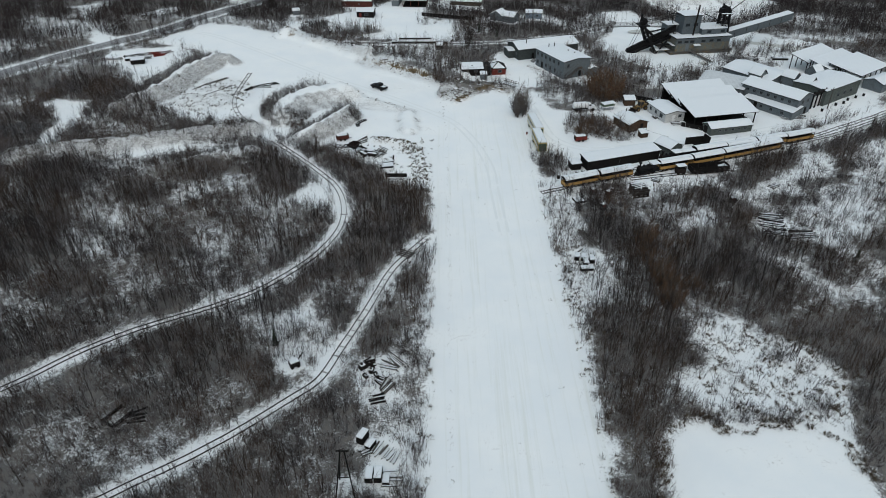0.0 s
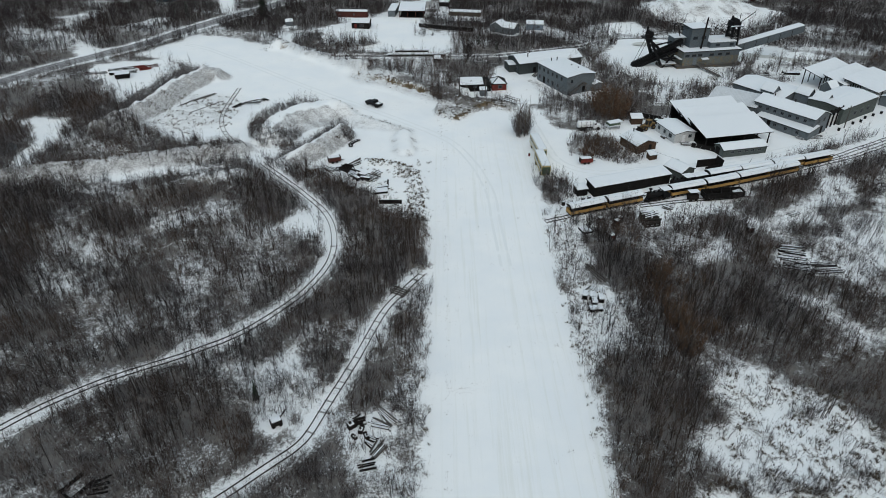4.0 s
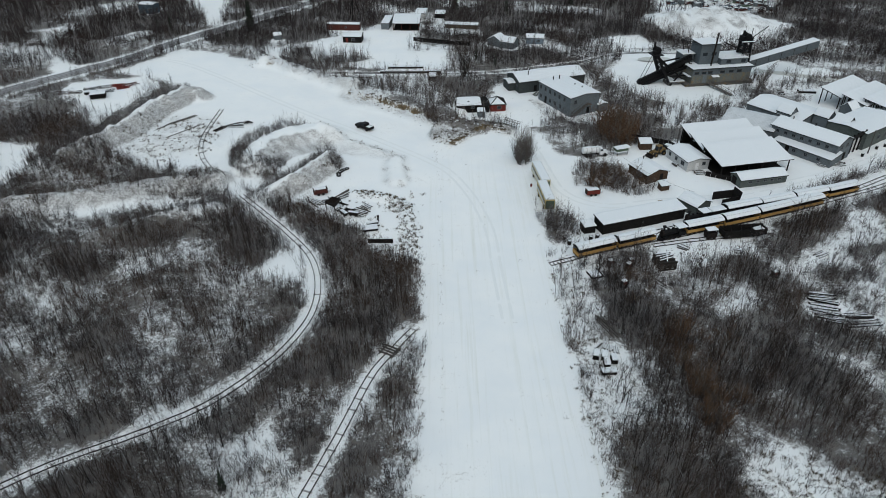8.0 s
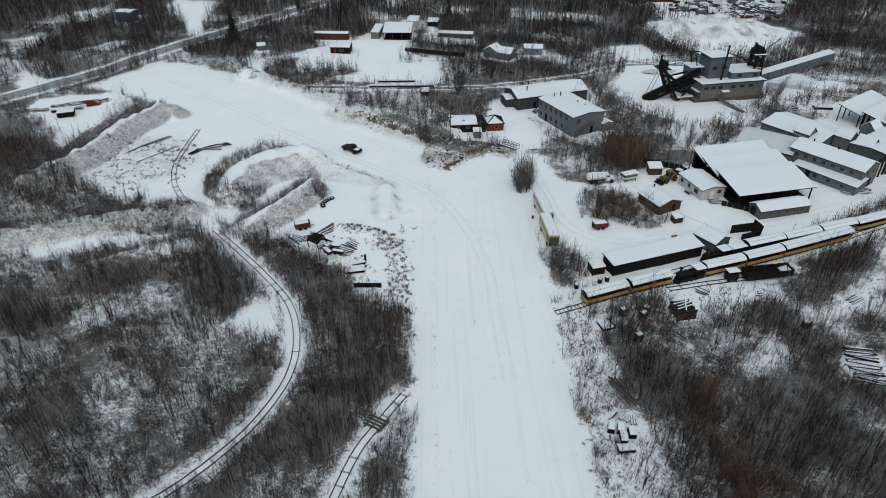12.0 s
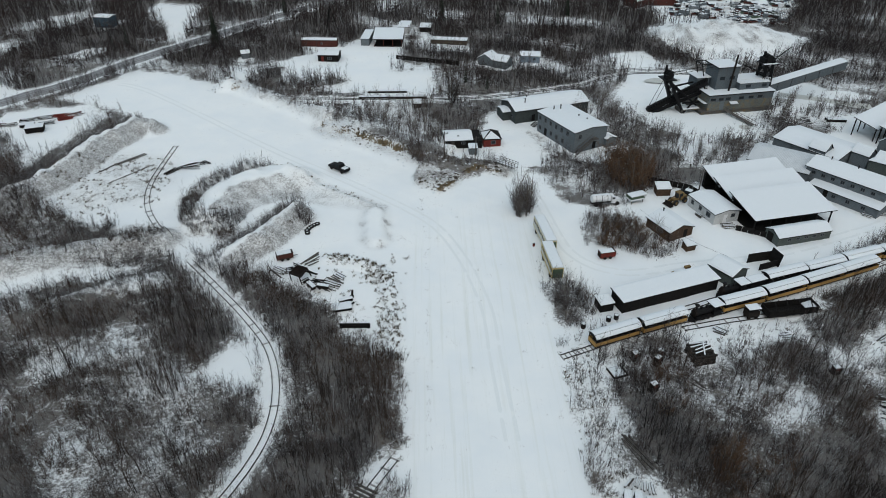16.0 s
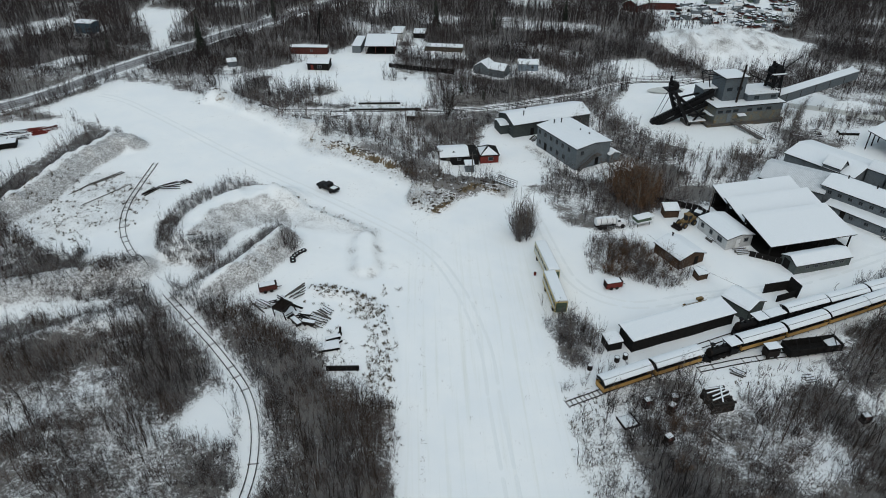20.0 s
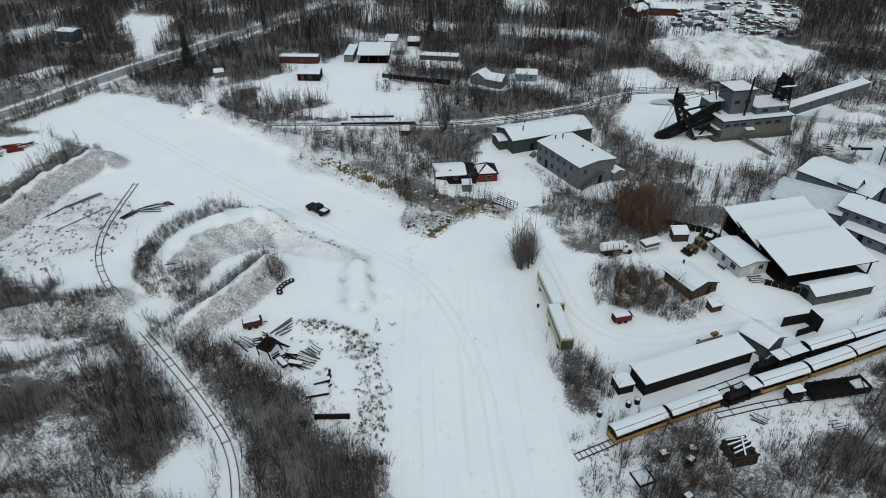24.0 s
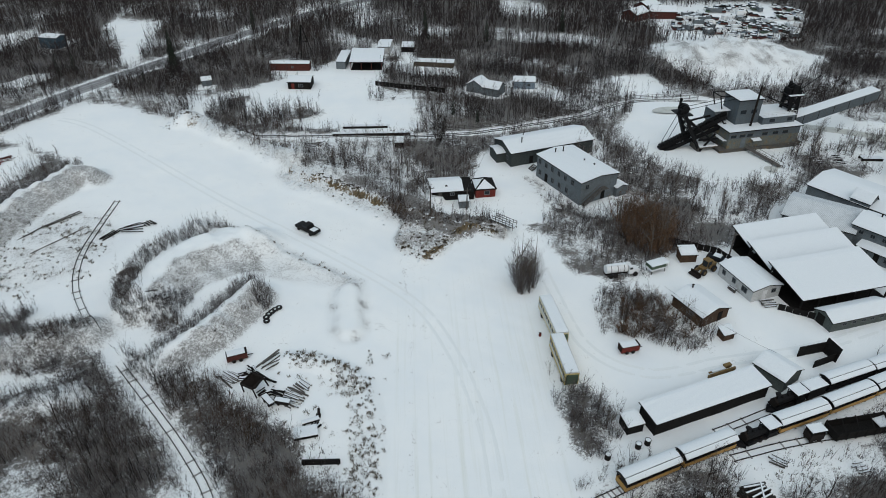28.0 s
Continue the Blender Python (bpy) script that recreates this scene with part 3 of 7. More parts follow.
def wood(x, y):
    """How thickly bare brush stands: 0 open, 1 thicket."""
    jx, jy = x + 1.4 * wobble(x, y, 4, 1), y + 1.4 * wobble(x, y, 4, 7)
    kx, ky = x + 3.6 * wobble(x, y, 9, 3) + wobble(x, y, 2, 6), y + 3.6 * wobble(x, y, 9, 5) + wobble(x, y, 2, 1)
    d = np.ones(np.shape(x))
    d = d * np.where(y > 228, np.clip(0.9 + 0.55 * wobble(x, y, 24, 3), 0.3, 1), 1.0)
    for k, p in THIN:
        d = np.where(inside(kx, ky, p), k, d)
    for p in CLEAR:
        d = np.where(inside(jx, jy, p), 0.0, d)
    for line, w in ((LOOP, 1.5), (SPUR, 1.5), (MAIN, 2.3), (MAIN2, 2.5), (SIDING, 1.9), (NORTH, 1.5), (PATH, 2.4), (LANE, 3.0), (ROAD, 4.7)):
        d = np.where(seg_dist(x, y, line) < w, 0.0, d)
    d = np.where(np.hypot((x + 74) / 1.2, y - 198) < 13, 0.0, d)
    d = np.where(seg_dist(jx, jy, SOUTH) < 5.0, np.minimum(d, 0.45), d)
    for line, w in ((LEDGE, 6.0), (RAMP, 3.8), (WEST, 6.0)):
        d = np.where(seg_dist(jx, jy, line) < w, np.minimum(d, 0.012), d)
    for line, w in BANDS:
        d = np.where(seg_dist(jx, jy, line) < w, 0.5, d)
    for k, p in THICK:
        d = np.where(inside(jx, jy, p), k, d)
    for cx, cy, r in FREE:
        d = np.where((x - cx) ** 2 + (y - cy) ** 2 < r * r, 0.0, d)
    return d


ROAD = [(-260, 118), (-160, 208), (-147, 226), (-138, 241), (-126, 256.5), (-114, 272), (-108, 283), (-98, 301), (-84, 322), (-44, 380), (40, 470)]


def ground_sheet():
    xs = np.concatenate([-135 - 3.0 * (np.exp(np.arange(26, 0, -1) * 0.24) - 1) / 0.24, np.concatenate([np.arange(-135, -98, 1.0), np.arange(-98, 24, 0.6), np.arange(24, 150, 1.0)]), 150 + 3.0 * (np.exp(np.arange(0, 26) * 0.24) - 1) / 0.24])
    ys = np.concatenate([20 - 2.5 * (np.exp(np.arange(20, 0, -1) * 0.3) - 1) / 0.3, np.concatenate([np.arange(20, 160, 1.0), np.arange(160, 240, 0.6), np.arange(240, 300, 1.0)]), 300 + 2.0 * (np.exp(np.arange(0, 34) * 0.18) - 1) / 0.18])
    gx, gy = np.meshgrid(xs, ys)
    gz = land(gx, gy)
    w, h = len(xs), len(ys)
    i = np.arange((h - 1) * (w - 1))
    a = i // (w - 1) * w + i % (w - 1)
    me = big_mesh("ground", np.stack([gx, gy, gz], -1).reshape(-1, 3), np.stack([a, a + 1, a + w + 1, a + w], -1), GROUND)
    me.polygons.foreach_set("use_smooth", np.ones(len(me.polygons), bool))
    d = np.mean([wood(gx + a, gy + b) for a, b in ((0, 0), (1.6, 0), (-1.6, 0), (0, 1.6), (0, -1.6))], axis=0)
    litter = np.clip(d * (0.86 + 0.25 * wobble(gx, gy, 13, 2) + 0.3 * np.clip((gy - 290) / 40, 0, 1)), 0, 1.3)
    gravel = np.zeros_like(gx)
    for line, r, k in ((beside_xy(RAMP, 1.9, -1.3), 3.4, 1.1), (beside_xy(WEST, 3.0, -0.8), 4.2, 1.15), (WEST, 6, 0.55), (SOUTH, 7, 1.1), (BANK, 4, 0.8), (CUT, 6, 0.75), (RIM[3:], 2.2, 0.62)):
        gravel = np.maximum(gravel, k * smooth(seg_dist(gx, gy, line), r * 0.5, r))
    patchy = 1 + 0.3 * wobble(gx, gy, 3, 2)
    gravel = np.maximum(gravel, patchy * smooth(beyond(gx, gy, MOUND), 0.1, 1.2))
    gravel = np.maximum(gravel, 0.7 * patchy * smooth(beyond(gx, gy, APRON), 0.2, 3.0))
    gravel = np.maximum(gravel, 1.1 * patchy * smooth(beyond(gx, gy, HEAD), 0.2, 1.6))
    gravel = np.maximum(gravel, 1.25 * np.clip(0.6 + 0.7 * wobble(gx, gy, 4, 3), 0.2, 1) * smooth(np.hypot((gx - 112) / 1.6, gy - 312), 10, 26))
    gravel = np.maximum(gravel, 0.68 * patchy * smooth(np.hypot((gx + 76) / 1.1, gy - 202), 11, 20))
    e = seg_dist(gx, gy, SLAB)
    gravel = np.maximum(gravel, 0.95 * (0.7 + 0.6 * wobble(gx, gy, 2.2, 5)) * smooth(np.abs(e - 2.6), 0.3, 1.9))
    cut = seg_dist(gx, gy, CUT) + 2.0 * inside(gx, gy, BEHIND) + 0.5 * wobble(gx, gy, 1.6, 4)
    earth = np.maximum(smooth(np.abs(cut - 0.7), 0.4, 1.3) * 0.8, smooth(seg_dist(gx, gy, beside_xy(LIP[2:], 1.0, 0)), 0.3, 1.2) * 0.45)
    earth = np.maximum(earth, smooth(seg_dist(gx, gy, HEAD[2:8]), 0.3, 1.1) * 0.72)
    earth = np.maximum(earth, smooth(seg_dist(gx, gy, [(-62, 263), (-58, 262)]), 0.5, 2.5) * 0.55)
    earth = earth * np.clip(0.85 + 0.45 * wobble(gx, gy, 3.0, 11), 0, 1.1)
    wear = (inside(gx, gy, STRIP) & (gx > -2)) * smooth(gy, 165, 200)
    col = np.stack([litter, gravel, wear, earth], -1).reshape(-1, 4)
    at = me.color_attributes.new("cover", "FLOAT_COLOR", "POINT")
    at.data.foreach_set("color", col.astype(np.float32).ravel())
    return tagged(new("ground", me), "snow-covered ground with brush litter and gravel berms", "ground", kind="structure")


ground_sheet()


def here(x, y, rz=0.0, dz=0.0):
    return pose(x, y, float(land(np.array(float(x)), np.array(float(y)))) + dz, 0, 0, rz)


def spline(pts, step):
    """Evenly spaced points along a smooth curve through pts, with the heading there."""
    p = np.array(pts, float)
    p = np.vstack([2 * p[0] - p[1], p, 2 * p[-1] - p[-2]])
    out = []
    for i in range(1, len(p) - 2):
        for u in np.linspace(0, 1, 24, endpoint=False):
            a, b, c, d = p[i - 1:i + 3]
            out.append(0.5 * (2 * b + (c - a) * u + (2 * a - 5 * b + 4 * c - d) * u * u + (3 * b - a - 3 * c + d) * u ** 3))
    out = np.array(out + [p[-2]])
    s = np.concatenate([[0], np.cumsum(np.hypot(*np.diff(out, axis=0).T))])
    q = np.arange(0, s[-1], step)
    x, y = np.interp(q, s, out[:, 0]), np.interp(q, s, out[:, 1])
    return x, y, np.arctan2(np.gradient(y), np.gradient(x))


def ribbon(name, line, half, lift, material, label, category):
    x, y, a = spline(line, 2.0)
    px, py = -np.sin(a), np.cos(a)
    offs = np.linspace(-half, half, 7)
    gx, gy = x[:, None] + px[:, None] * offs, y[:, None] + py[:, None] * offs
    gz = land(gx, gy) + lift * (1 - (offs / half) ** 6)
    n, k = gx.shape
    i = np.arange((n - 1) * (k - 1))
    q = i // (k - 1) * k + i % (k - 1)
    me = big_mesh(name, np.stack([gx, gy, gz], -1).reshape(-1, 3), np.stack([q, q + k, q + k + 1, q + 1], -1), material)
    return tagged(new(name, me), label, category, kind="structure")


ribbon("road", ROAD, 3.4, 0.25, ASPHALT, "slushy asphalt road with snowy edges", "road")


def beside(line, off):
    """The same line, moved sideways."""
    x, y, a = spline(line, 6.0)
    return list(zip(x - np.sin(a) * off, y + np.cos(a) * off))


for off in (-1.7, -0.3, 1.4):
    ribbon("wheel_lane", beside(ROAD, off), 0.42, 0.29, WETLANE, "dark wet wheel lane worn through the slush", "wheel lane")
CURVE = [(12.5, 120), (11.6, 139), (11.3, 150), (7.5, 167), (1, 181), (-13.2, 195.5), (-40.5, 219.5), (-85, 262), (-102, 272)]
DRIVE = [(22, 203), (26, 192), (27.6, 178.6), (30, 167), (38, 160.5), (52, 163), (70, 166), (100, 178), (125, 192)]
for line, offs in ((CURVE, (-1.0, 0.8)), (DRIVE, (-0.9, 0.9))):
    for off in offs:
        ribbon("tyre_track", beside(line, off), 0.3, 0.012, PACKED, "faint tyre track pressed into the snow", "tyre track")

# ---- bare brush ----
def shrub_template(rng, stems, height, twigs, spread, width, leaf=0, fine=0.011, bend=0.25):
    """One bare bush: three-sided tapering stems with thin spikes for twigs."""
    v, t = [], []

    def spike(a, b, w):
        s = np.cross(b - a, rng.normal(size=3))
        s *= w / (np.linalg.norm(s) + 1e-9)
        n = len(v)
        v.extend([a - s, a + s, b])
        t.append((n, n + 1, n + 2))

    for _ in range(stems):
        ang, out = rng.uniform(0, 6.283), spread * rng.uniform(0.15, 1.0)
        base = np.array([math.cos(ang), math.sin(ang), 0]) * spread * 0.3 * rng.random() - np.array([0, 0, 0.3])
        h = height * rng.uniform(0.55, 1.05)
        top = base + np.array([math.cos(ang) * out, math.sin(ang) * out, h])
        mid = (base + top) / 2 + np.array([*rng.normal(0, 0.1, 2), 0]) * h * bend
        r = width * rng.uniform(0.7, 1.4)
        n = len(v)
        for p, q in ((base, r), (mid, r * 0.6)):
            for k in range(3):
                v.append(p + np.array([math.cos(k * 2.094) * q, math.sin(k * 2.094) * q, 0]))
        v.append(top)
        for k in range(3):
            k2 = (k + 1) % 3
            t.extend([(n + k, n + k2, n + 3 + k2), (n + k, n + 3 + k2, n + 3 + k), (n + 3 + k, n + 3 + k2, n + 6)])
        for _ in range(twigs):
            u = rng.uniform(0.18, 0.98)
            p = base + (mid - base) * u * 2 if u < 0.5 else mid + (top - mid) * (u * 2 - 1)
            a2, ln = rng.uniform(0, 6.283), h * rng.uniform(0.10, 0.34) * (1.2 - u) + 0.15
            q = p + np.array([math.cos(a2) * ln, math.sin(a2) * ln, ln * rng.uniform(0.6, 2.0)])
            spike(p, q, fine * rng.uniform(0.8, 1.6))
            for _ in range(2):
                c = p + (q - p) * rng.uniform(0.3, 0.8)
                spike(c, c + (q - p) * 0.35 + rng.normal(0, 0.16, 3), fine * 0.8)
            for _ in range(leaf):
                c = p + (q - p) * rng.random() + rng.normal(0, 0.05, 3)
                spike(c, c + rng.normal(0, 0.07, 3), 0.028)
    return np.array(v), np.array(t)


def sapling_template(rng, stems, height, twigs, foot, lean, width, fine, low=0.25):
    """A clump of slim upright stems, each a bent blade with twigs that sweep up."""
    v, t = [], []
    for _ in range(stems):
        ang = rng.uniform(0, 6.283)
        out = np.array([math.cos(ang), math.sin(ang), 0])
        h = height * rng.uniform(0.6, 1.05)
        base = out * foot * rng.random() - np.array([0, 0, 0.2])
        mid = base + np.array([0, 0, h * 0.5]) + out * lean * h * rng.uniform(0.1, 0.4) + np.array([*rng.normal(0, 0.025, 2), 0]) * h
        top = base + np.array([0, 0, h]) + out * lean * h * rng.uniform(0.4, 1.0) + np.array([*rng.normal(0, 0.04, 2), 0]) * h
        a2 = rng.uniform(0, 6.283)
        side = np.array([math.cos(a2), math.sin(a2), 0]) * width * rng.uniform(0.7, 1.3)
        n = len(v)
        v.extend([base - side, base + side, mid - side * 0.6, mid + side * 0.6, top])
        t.extend([(n, n + 1, n + 3), (n, n + 3, n + 2), (n + 2, n + 3, n + 4)])
        for _ in range(twigs):
            u = rng.uniform(low, 0.95)
            p = base + (mid - base) * u * 2 if u < 0.5 else mid + (top - mid) * (u * 2 - 1)
            a3, ln = rng.uniform(0, 6.283), h * rng.uniform(0.16, 0.36) * (1.15 - 0.75 * u)
            q = p + np.array([math.cos(a3) * ln * 0.55, math.sin(a3) * ln * 0.55, ln * rng.uniform(0.6, 1.1)])
            w = np.cross(q - p, rng.normal(size=3))
            w *= fine * rng.uniform(0.7, 1.4) / (np.linalg.norm(w) + 1e-9)
            n = len(v)
            v.extend([p - w, p + w, q])
            t.append((n, n + 1, n + 2))
    return np.array(v), np.array(t)


RNG = np.random.default_rng(7)
TALL = [sapling_template(RNG, RNG.integers(1, 4), RNG.uniform(5.0, 8.0), 20, 0.5, 0.10, 0.055, 0.022, 0.2) for _ in range(16)]
BUSH = [sapling_template(RNG, RNG.integers(6, 10), RNG.uniform(2.0, 4.2), 7, 0.7, 0.36, 0.022, 0.018, 0.1) for _ in range(20)]
HEATH = [sapling_template(RNG, RNG.integers(4, 7), RNG.uniform(0.5, 1.1), 1, 0.45, 0.55, 0.045, 0.04, 0.1) for _ in range(14)]
SWITCH = [sapling_template(RNG, RNG.integers(7, 11), RNG.uniform(1.7, 2.7), 4, 0.4, 0.2, 0.019, 0.015, 0.15) for _ in range(14)]
HORIZON = [sapling_template(RNG, RNG.integers(1, 3), RNG.uniform(6, 11), 8, 0.8, 0.12, 0.08, 0.075, 0.1) for _ in range(14)]
MIDS = [sapling_template(RNG, RNG.integers(2, 5), RNG.uniform(3.0, 6.5), 13, 0.8, 0.2, 0.028, 0.023, 0.08) for _ in range(16)]
FARS = [sapling_template(RNG, RNG.integers(1, 4), RNG.uniform(4.0, 8.5), 11, 0.8, 0.12, 0.045, 0.036, 0.1) for _ in range(16)]
FARBUSH = [sapling_template(RNG, RNG.integers(4, 7), RNG.uniform(1.6, 3.2), 4, 0.7, 0.34, 0.034, 0.032, 0.1) for _ in range(12)]


def tuft_template(rng, n, h, r):
    v, t = [], []
    for _ in range(n):
        a, d = rng.uniform(0, 6.283), r * rng.random()
        b = np.array([math.cos(a) * d, math.sin(a) * d, -0.05])
        tip = b + np.array([math.cos(a) * r * rng.uniform(0.2, 1.0), math.sin(a) * r * rng.uniform(0.2, 1.0), h * rng.uniform(0.5, 1.1)])
        s = np.array([-math.sin(a), math.cos(a), 0]) * rng.uniform(0.02, 0.05)
        k = len(v)
        v += [b - s, b + s, tip]
        t.append((k, k + 1, k + 2))
    return np.array(v), np.array(t)


POND = [(28, 55), (31.4, 64.4), (35.7, 68.2), (39.9, 69.2), (39.7, 66.2), (43.2, 65.3), (47.4, 68.1), (51.7, 67.2), (56.4, 64.3), (57.3, 58)]
TUFT = [tuft_template(RNG, 22, RNG.uniform(0.18, 0.4), RNG.uniform(0.2, 0.4)) for _ in range(10)]


def scatter(name, templates, xy, material, label, category, low=0.75, high=1.25):
    vs, ts, n = [], [], 0
    pick = RNG.integers(0, len(templates), len(xy))
    z = land(xy[:, 0], xy[:, 1])
    for k, (tv, tt) in enumerate(templates):
        i = np.where(pick == k)[0]
        if not len(i):
            continue
        a, s = RNG.uniform(0, 6.283, len(i)), RNG.uniform(low, high, len(i))
        c, d = np.cos(a) * s, np.sin(a) * s
        x = tv[None, :, 0] * c[:, None] - tv[None, :, 1] * d[:, None] + xy[i, 0][:, None]
        y = tv[None, :, 0] * d[:, None] + tv[None, :, 1] * c[:, None] + xy[i, 1][:, None]
        h = tv[None, :, 2] * s[:, None] + z[i][:, None]
        vs.append(np.stack([x, y, h], -1).reshape(-1, 3))
        ts.append((tt[None] + (np.arange(len(i)) * len(tv))[:, None, None] + n).reshape(-1, 3))
        n += len(i) * len(tv)
    me = big_mesh(name, np.concatenate(vs), np.concatenate(ts), material)
    return tagged(new(name, me), label, category, kind="stuff")


def spread_over(x0, x1, y0, y1, per_m2, keep):
    n = int((x1 - x0) * (y1 - y0) * per_m2)
    p = np.stack([RNG.uniform(x0, x1, n), RNG.uniform(y0, y1, n)], -1)
    return p[RNG.random(n) < keep(p[:, 0], p[:, 1])]


def in_view(x, y):
    """Only ground that some moment of the flight can show."""
    return (np.abs(x + 0.02 * y) < 20 + y * 0.68) * 1.0


def off_bands(x, y):
    return np.min([seg_dist(x, y, line) - w for line, w in BANDS], axis=0) > 0.6


def clumps(x, y):
    """Thickets and gaps a few metres across within the brush."""
    return np.clip(0.55 + 0.9 * wobble(x, y, 7, 4) + 0.7 * wobble(x, y, 2.6, 8), 0.0, 1)


def tall_keep(x, y):
    edge = np.minimum(np.minimum(wood(x + 2, y), wood(x - 2, y)), np.minimum(wood(x, y + 2), wood(x, y - 2)))
    return in_view(x, y) * off_bands(x, y) * wood(x, y) ** 1.5 * (edge * 0.8 + 0.12) * np.maximum(np.clip(0.3 + 0.9 * wobble(x, y, 11, 4), 0.03, 1), 1.0 * np.any([inside(x, y, p) for p in STANDS], axis=0))


def bush_keep(x, y):
    return in_view(x, y) * off_bands(x, y) * np.clip(wood(x, y) * (0.3 + 1.1 * clumps(x, y)), 0, 1)


def heath_keep(x, y):
    d = wood(x, y)
    return in_view(x, y) * off_bands(x, y) * (d > 0.02) * np.clip(0.35 + 0.9 * wobble(x, y, 3.4, 6) + 0.2 * (d < 0.7), 0, 1)


def far_keep(x, y):
    return in_view(x, y) * wood(x, y) * np.clip(0.6 + 0.8 * wobble(x, y, 13, 9) + 0.4 * wobble(x, y, 4, 2), 0.05, 1) * ((y > 205) | (np.abs(x) > 22))


def along(line, n, off, spread):
    p = np.array(line, float)
    k, u = RNG.integers(0, len(p) - 1, n), RNG.random(n)
    d = p[k + 1] - p[k]
    d = d / np.hypot(*d.T)[:, None]
    return p[k] + (p[k + 1] - p[k]) * u[:, None] + np.stack([d[:, 1], -d[:, 0]], -1) * (off + RNG.normal(0, spread, n))[:, None]


scatter("tall_brush", TALL, spread_over(-125, 0, 46, 215, 0.6, tall_keep), TRUNKS, "tall bare grey saplings west of the airstrip", "brush")
scatter("tall_brush", TALL, spread_over(20, 125, 46, 182, 0.65, tall_keep), TRUNKS, "tall bare grey saplings east of the airstrip", "brush")
scatter("bare_bushes", BUSH, spread_over(-125, 0, 46, 215, 1.6, bush_keep), TWIG, "dense fine-twigged bushes west of the airstrip", "brush", 0.55, 1.25)
scatter("bare_bushes", BUSH, spread_over(20, 125, 46, 182, 1.45, bush_keep), TWIG, "dense fine-twigged bushes east of the airstrip", "brush", 0.55, 1.25)
scatter("dwarf_shrubs", HEATH, np.concatenate([spread_over(-125, 0, 46, 215, 1.2, heath_keep), spread_over(20, 125, 46, 182, 1.0, heath_keep)]), DWARF, "low dwarf shrubs and dead weeds in the snow", "brush", 0.6, 1.4)
scatter("brown_weeds", HEATH, np.concatenate([along([(-33, 162), (-31, 160.5), (-26.4, 156.6), (-22.6, 152.5), (-20.3, 149.6)], 420, 0.0, 1.2), along([(-14, 148), (-9, 141), (-6, 134), (-5, 126)], 260, 0.0, 1.6), along(beside_xy(RAMP, 2.0, -1.4), 70, 0.0, 1.1), spread_over(-48, -27, 182, 200, 0.22, lambda x, y: inside(x, y, MOUND) * 0.8)]), BROWNWEED, "brown withered weeds below the scrap heap", "brush", 0.6, 1.3)
scatter("band_bushes", SWITCH, spread_over(-98, -24, 150, 250, 2.4, lambda x, y: (np.min([seg_dist(x, y, line) - w for line, w in BANDS], axis=0) < 0.5 * wobble(x, y, 2, 2)) * 1.0), SWITCHES, "rows of bare bushes along the gravel berms", "brush", 0.6, 1.15)
scatter("middle_brush", MIDS, spread_over(-150, 160, 178, 262, 0.62, far_keep), TWIG, "bare saplings round the yards beyond the airstrip", "brush", 0.5, 1.15)
scatter("far_brush", FARS, np.concatenate([spread_over(-200, 200, 262, 335, 0.95, far_keep), spread_over(-200, -150, 178, 262, 0.7, far_keep), spread_over(160, 200, 178, 262, 0.7, far_keep)]), FARTWIG, "bare trees and saplings beyond the road and yards", "brush", 0.55, 1.15)
scatter("far_bushes", FARBUSH, spread_over(-200, 200, 178, 335, 0.5, far_keep), FARTWIG, "bare low bushes beyond the airstrip", "brush", 0.6, 1.2)
scatter("far_woods", HORIZON, np.concatenate([spread_over(-340, 340, 335, 450, 0.38, lambda x, y: in_view(x, y) * wood(x, y)), spread_over(-400, 400, 450, 680, 0.03, lambda x, y: 1.0 + 0 * x)]), FARTWIG, "bare far woods up to the horizon", "woods", 0.75, 1.25)
scatter("grass_tufts", TUFT, np.concatenate([
    spread_over(-112, 64, 48, 250, 0.22, lambda x, y: in_view(x, y) * ((wood(x, y) > 0.1) & (wood(x, y) < 0.56)) * np.clip(0.5 + 1.1 * wobble(x, y, 3.5, 6), 0, 1)),
    spread_over(-21, -3, 138, 168, 0.5, lambda x, y: inside(x, y, SHELF) * np.clip(0.2 + 1.2 * wobble(x, y, 2.2, 6), 0, 1)),
    spread_over(36, 67, 62, 92, 3.4, lambda x, y: inside(x, y, MARSH) * np.clip(0.15 + 1.5 * wobble(x, y, 2.2, 1), 0, 1)),
    spread_over(26, 60, 46, 74, 5.0, lambda x, y: (seg_dist(x, y, POND) < 0.7 + 0.8 * wobble(x, y, 3, 3)) * 1.0),
    spread_over(-96, -60, 182, 226, 1.0, lambda x, y: (np.hypot((x + 76) / 1.2, y - 200) < 16) * np.clip(0.5 + wobble(x, y, 3.2, 8), 0, 1)),
    spread_over(-2, 20, 196, 214, 0.9, lambda x, y: (beyond(x, y, HEAD) < 1) * np.clip(0.6 + wobble(x, y, 2.5, 8), 0, 1)),
    spread_over(28, 38, 210, 234, 1.4, lambda x, y: inside(x, y, THICK[3][1]) * 0.8),
    along(LIP, 260, 0.0, 0.8), along(LIP[2:], 130, 2.2, 0.6), along(RIM[4:], 34, 0.3, 0.8),
    spread_over(21.5, 30, 50, 140, 0.7, lambda x, y: (np.abs(x - 24) < 3.5) * 0.6),
    spread_over(-7, -1.8, 50, 135, 0.5, lambda x, y: 0.6 + 0 * x),
]), GRASS, "dead grass tufts poking through the snow", "grass", 0.6, 1.5)
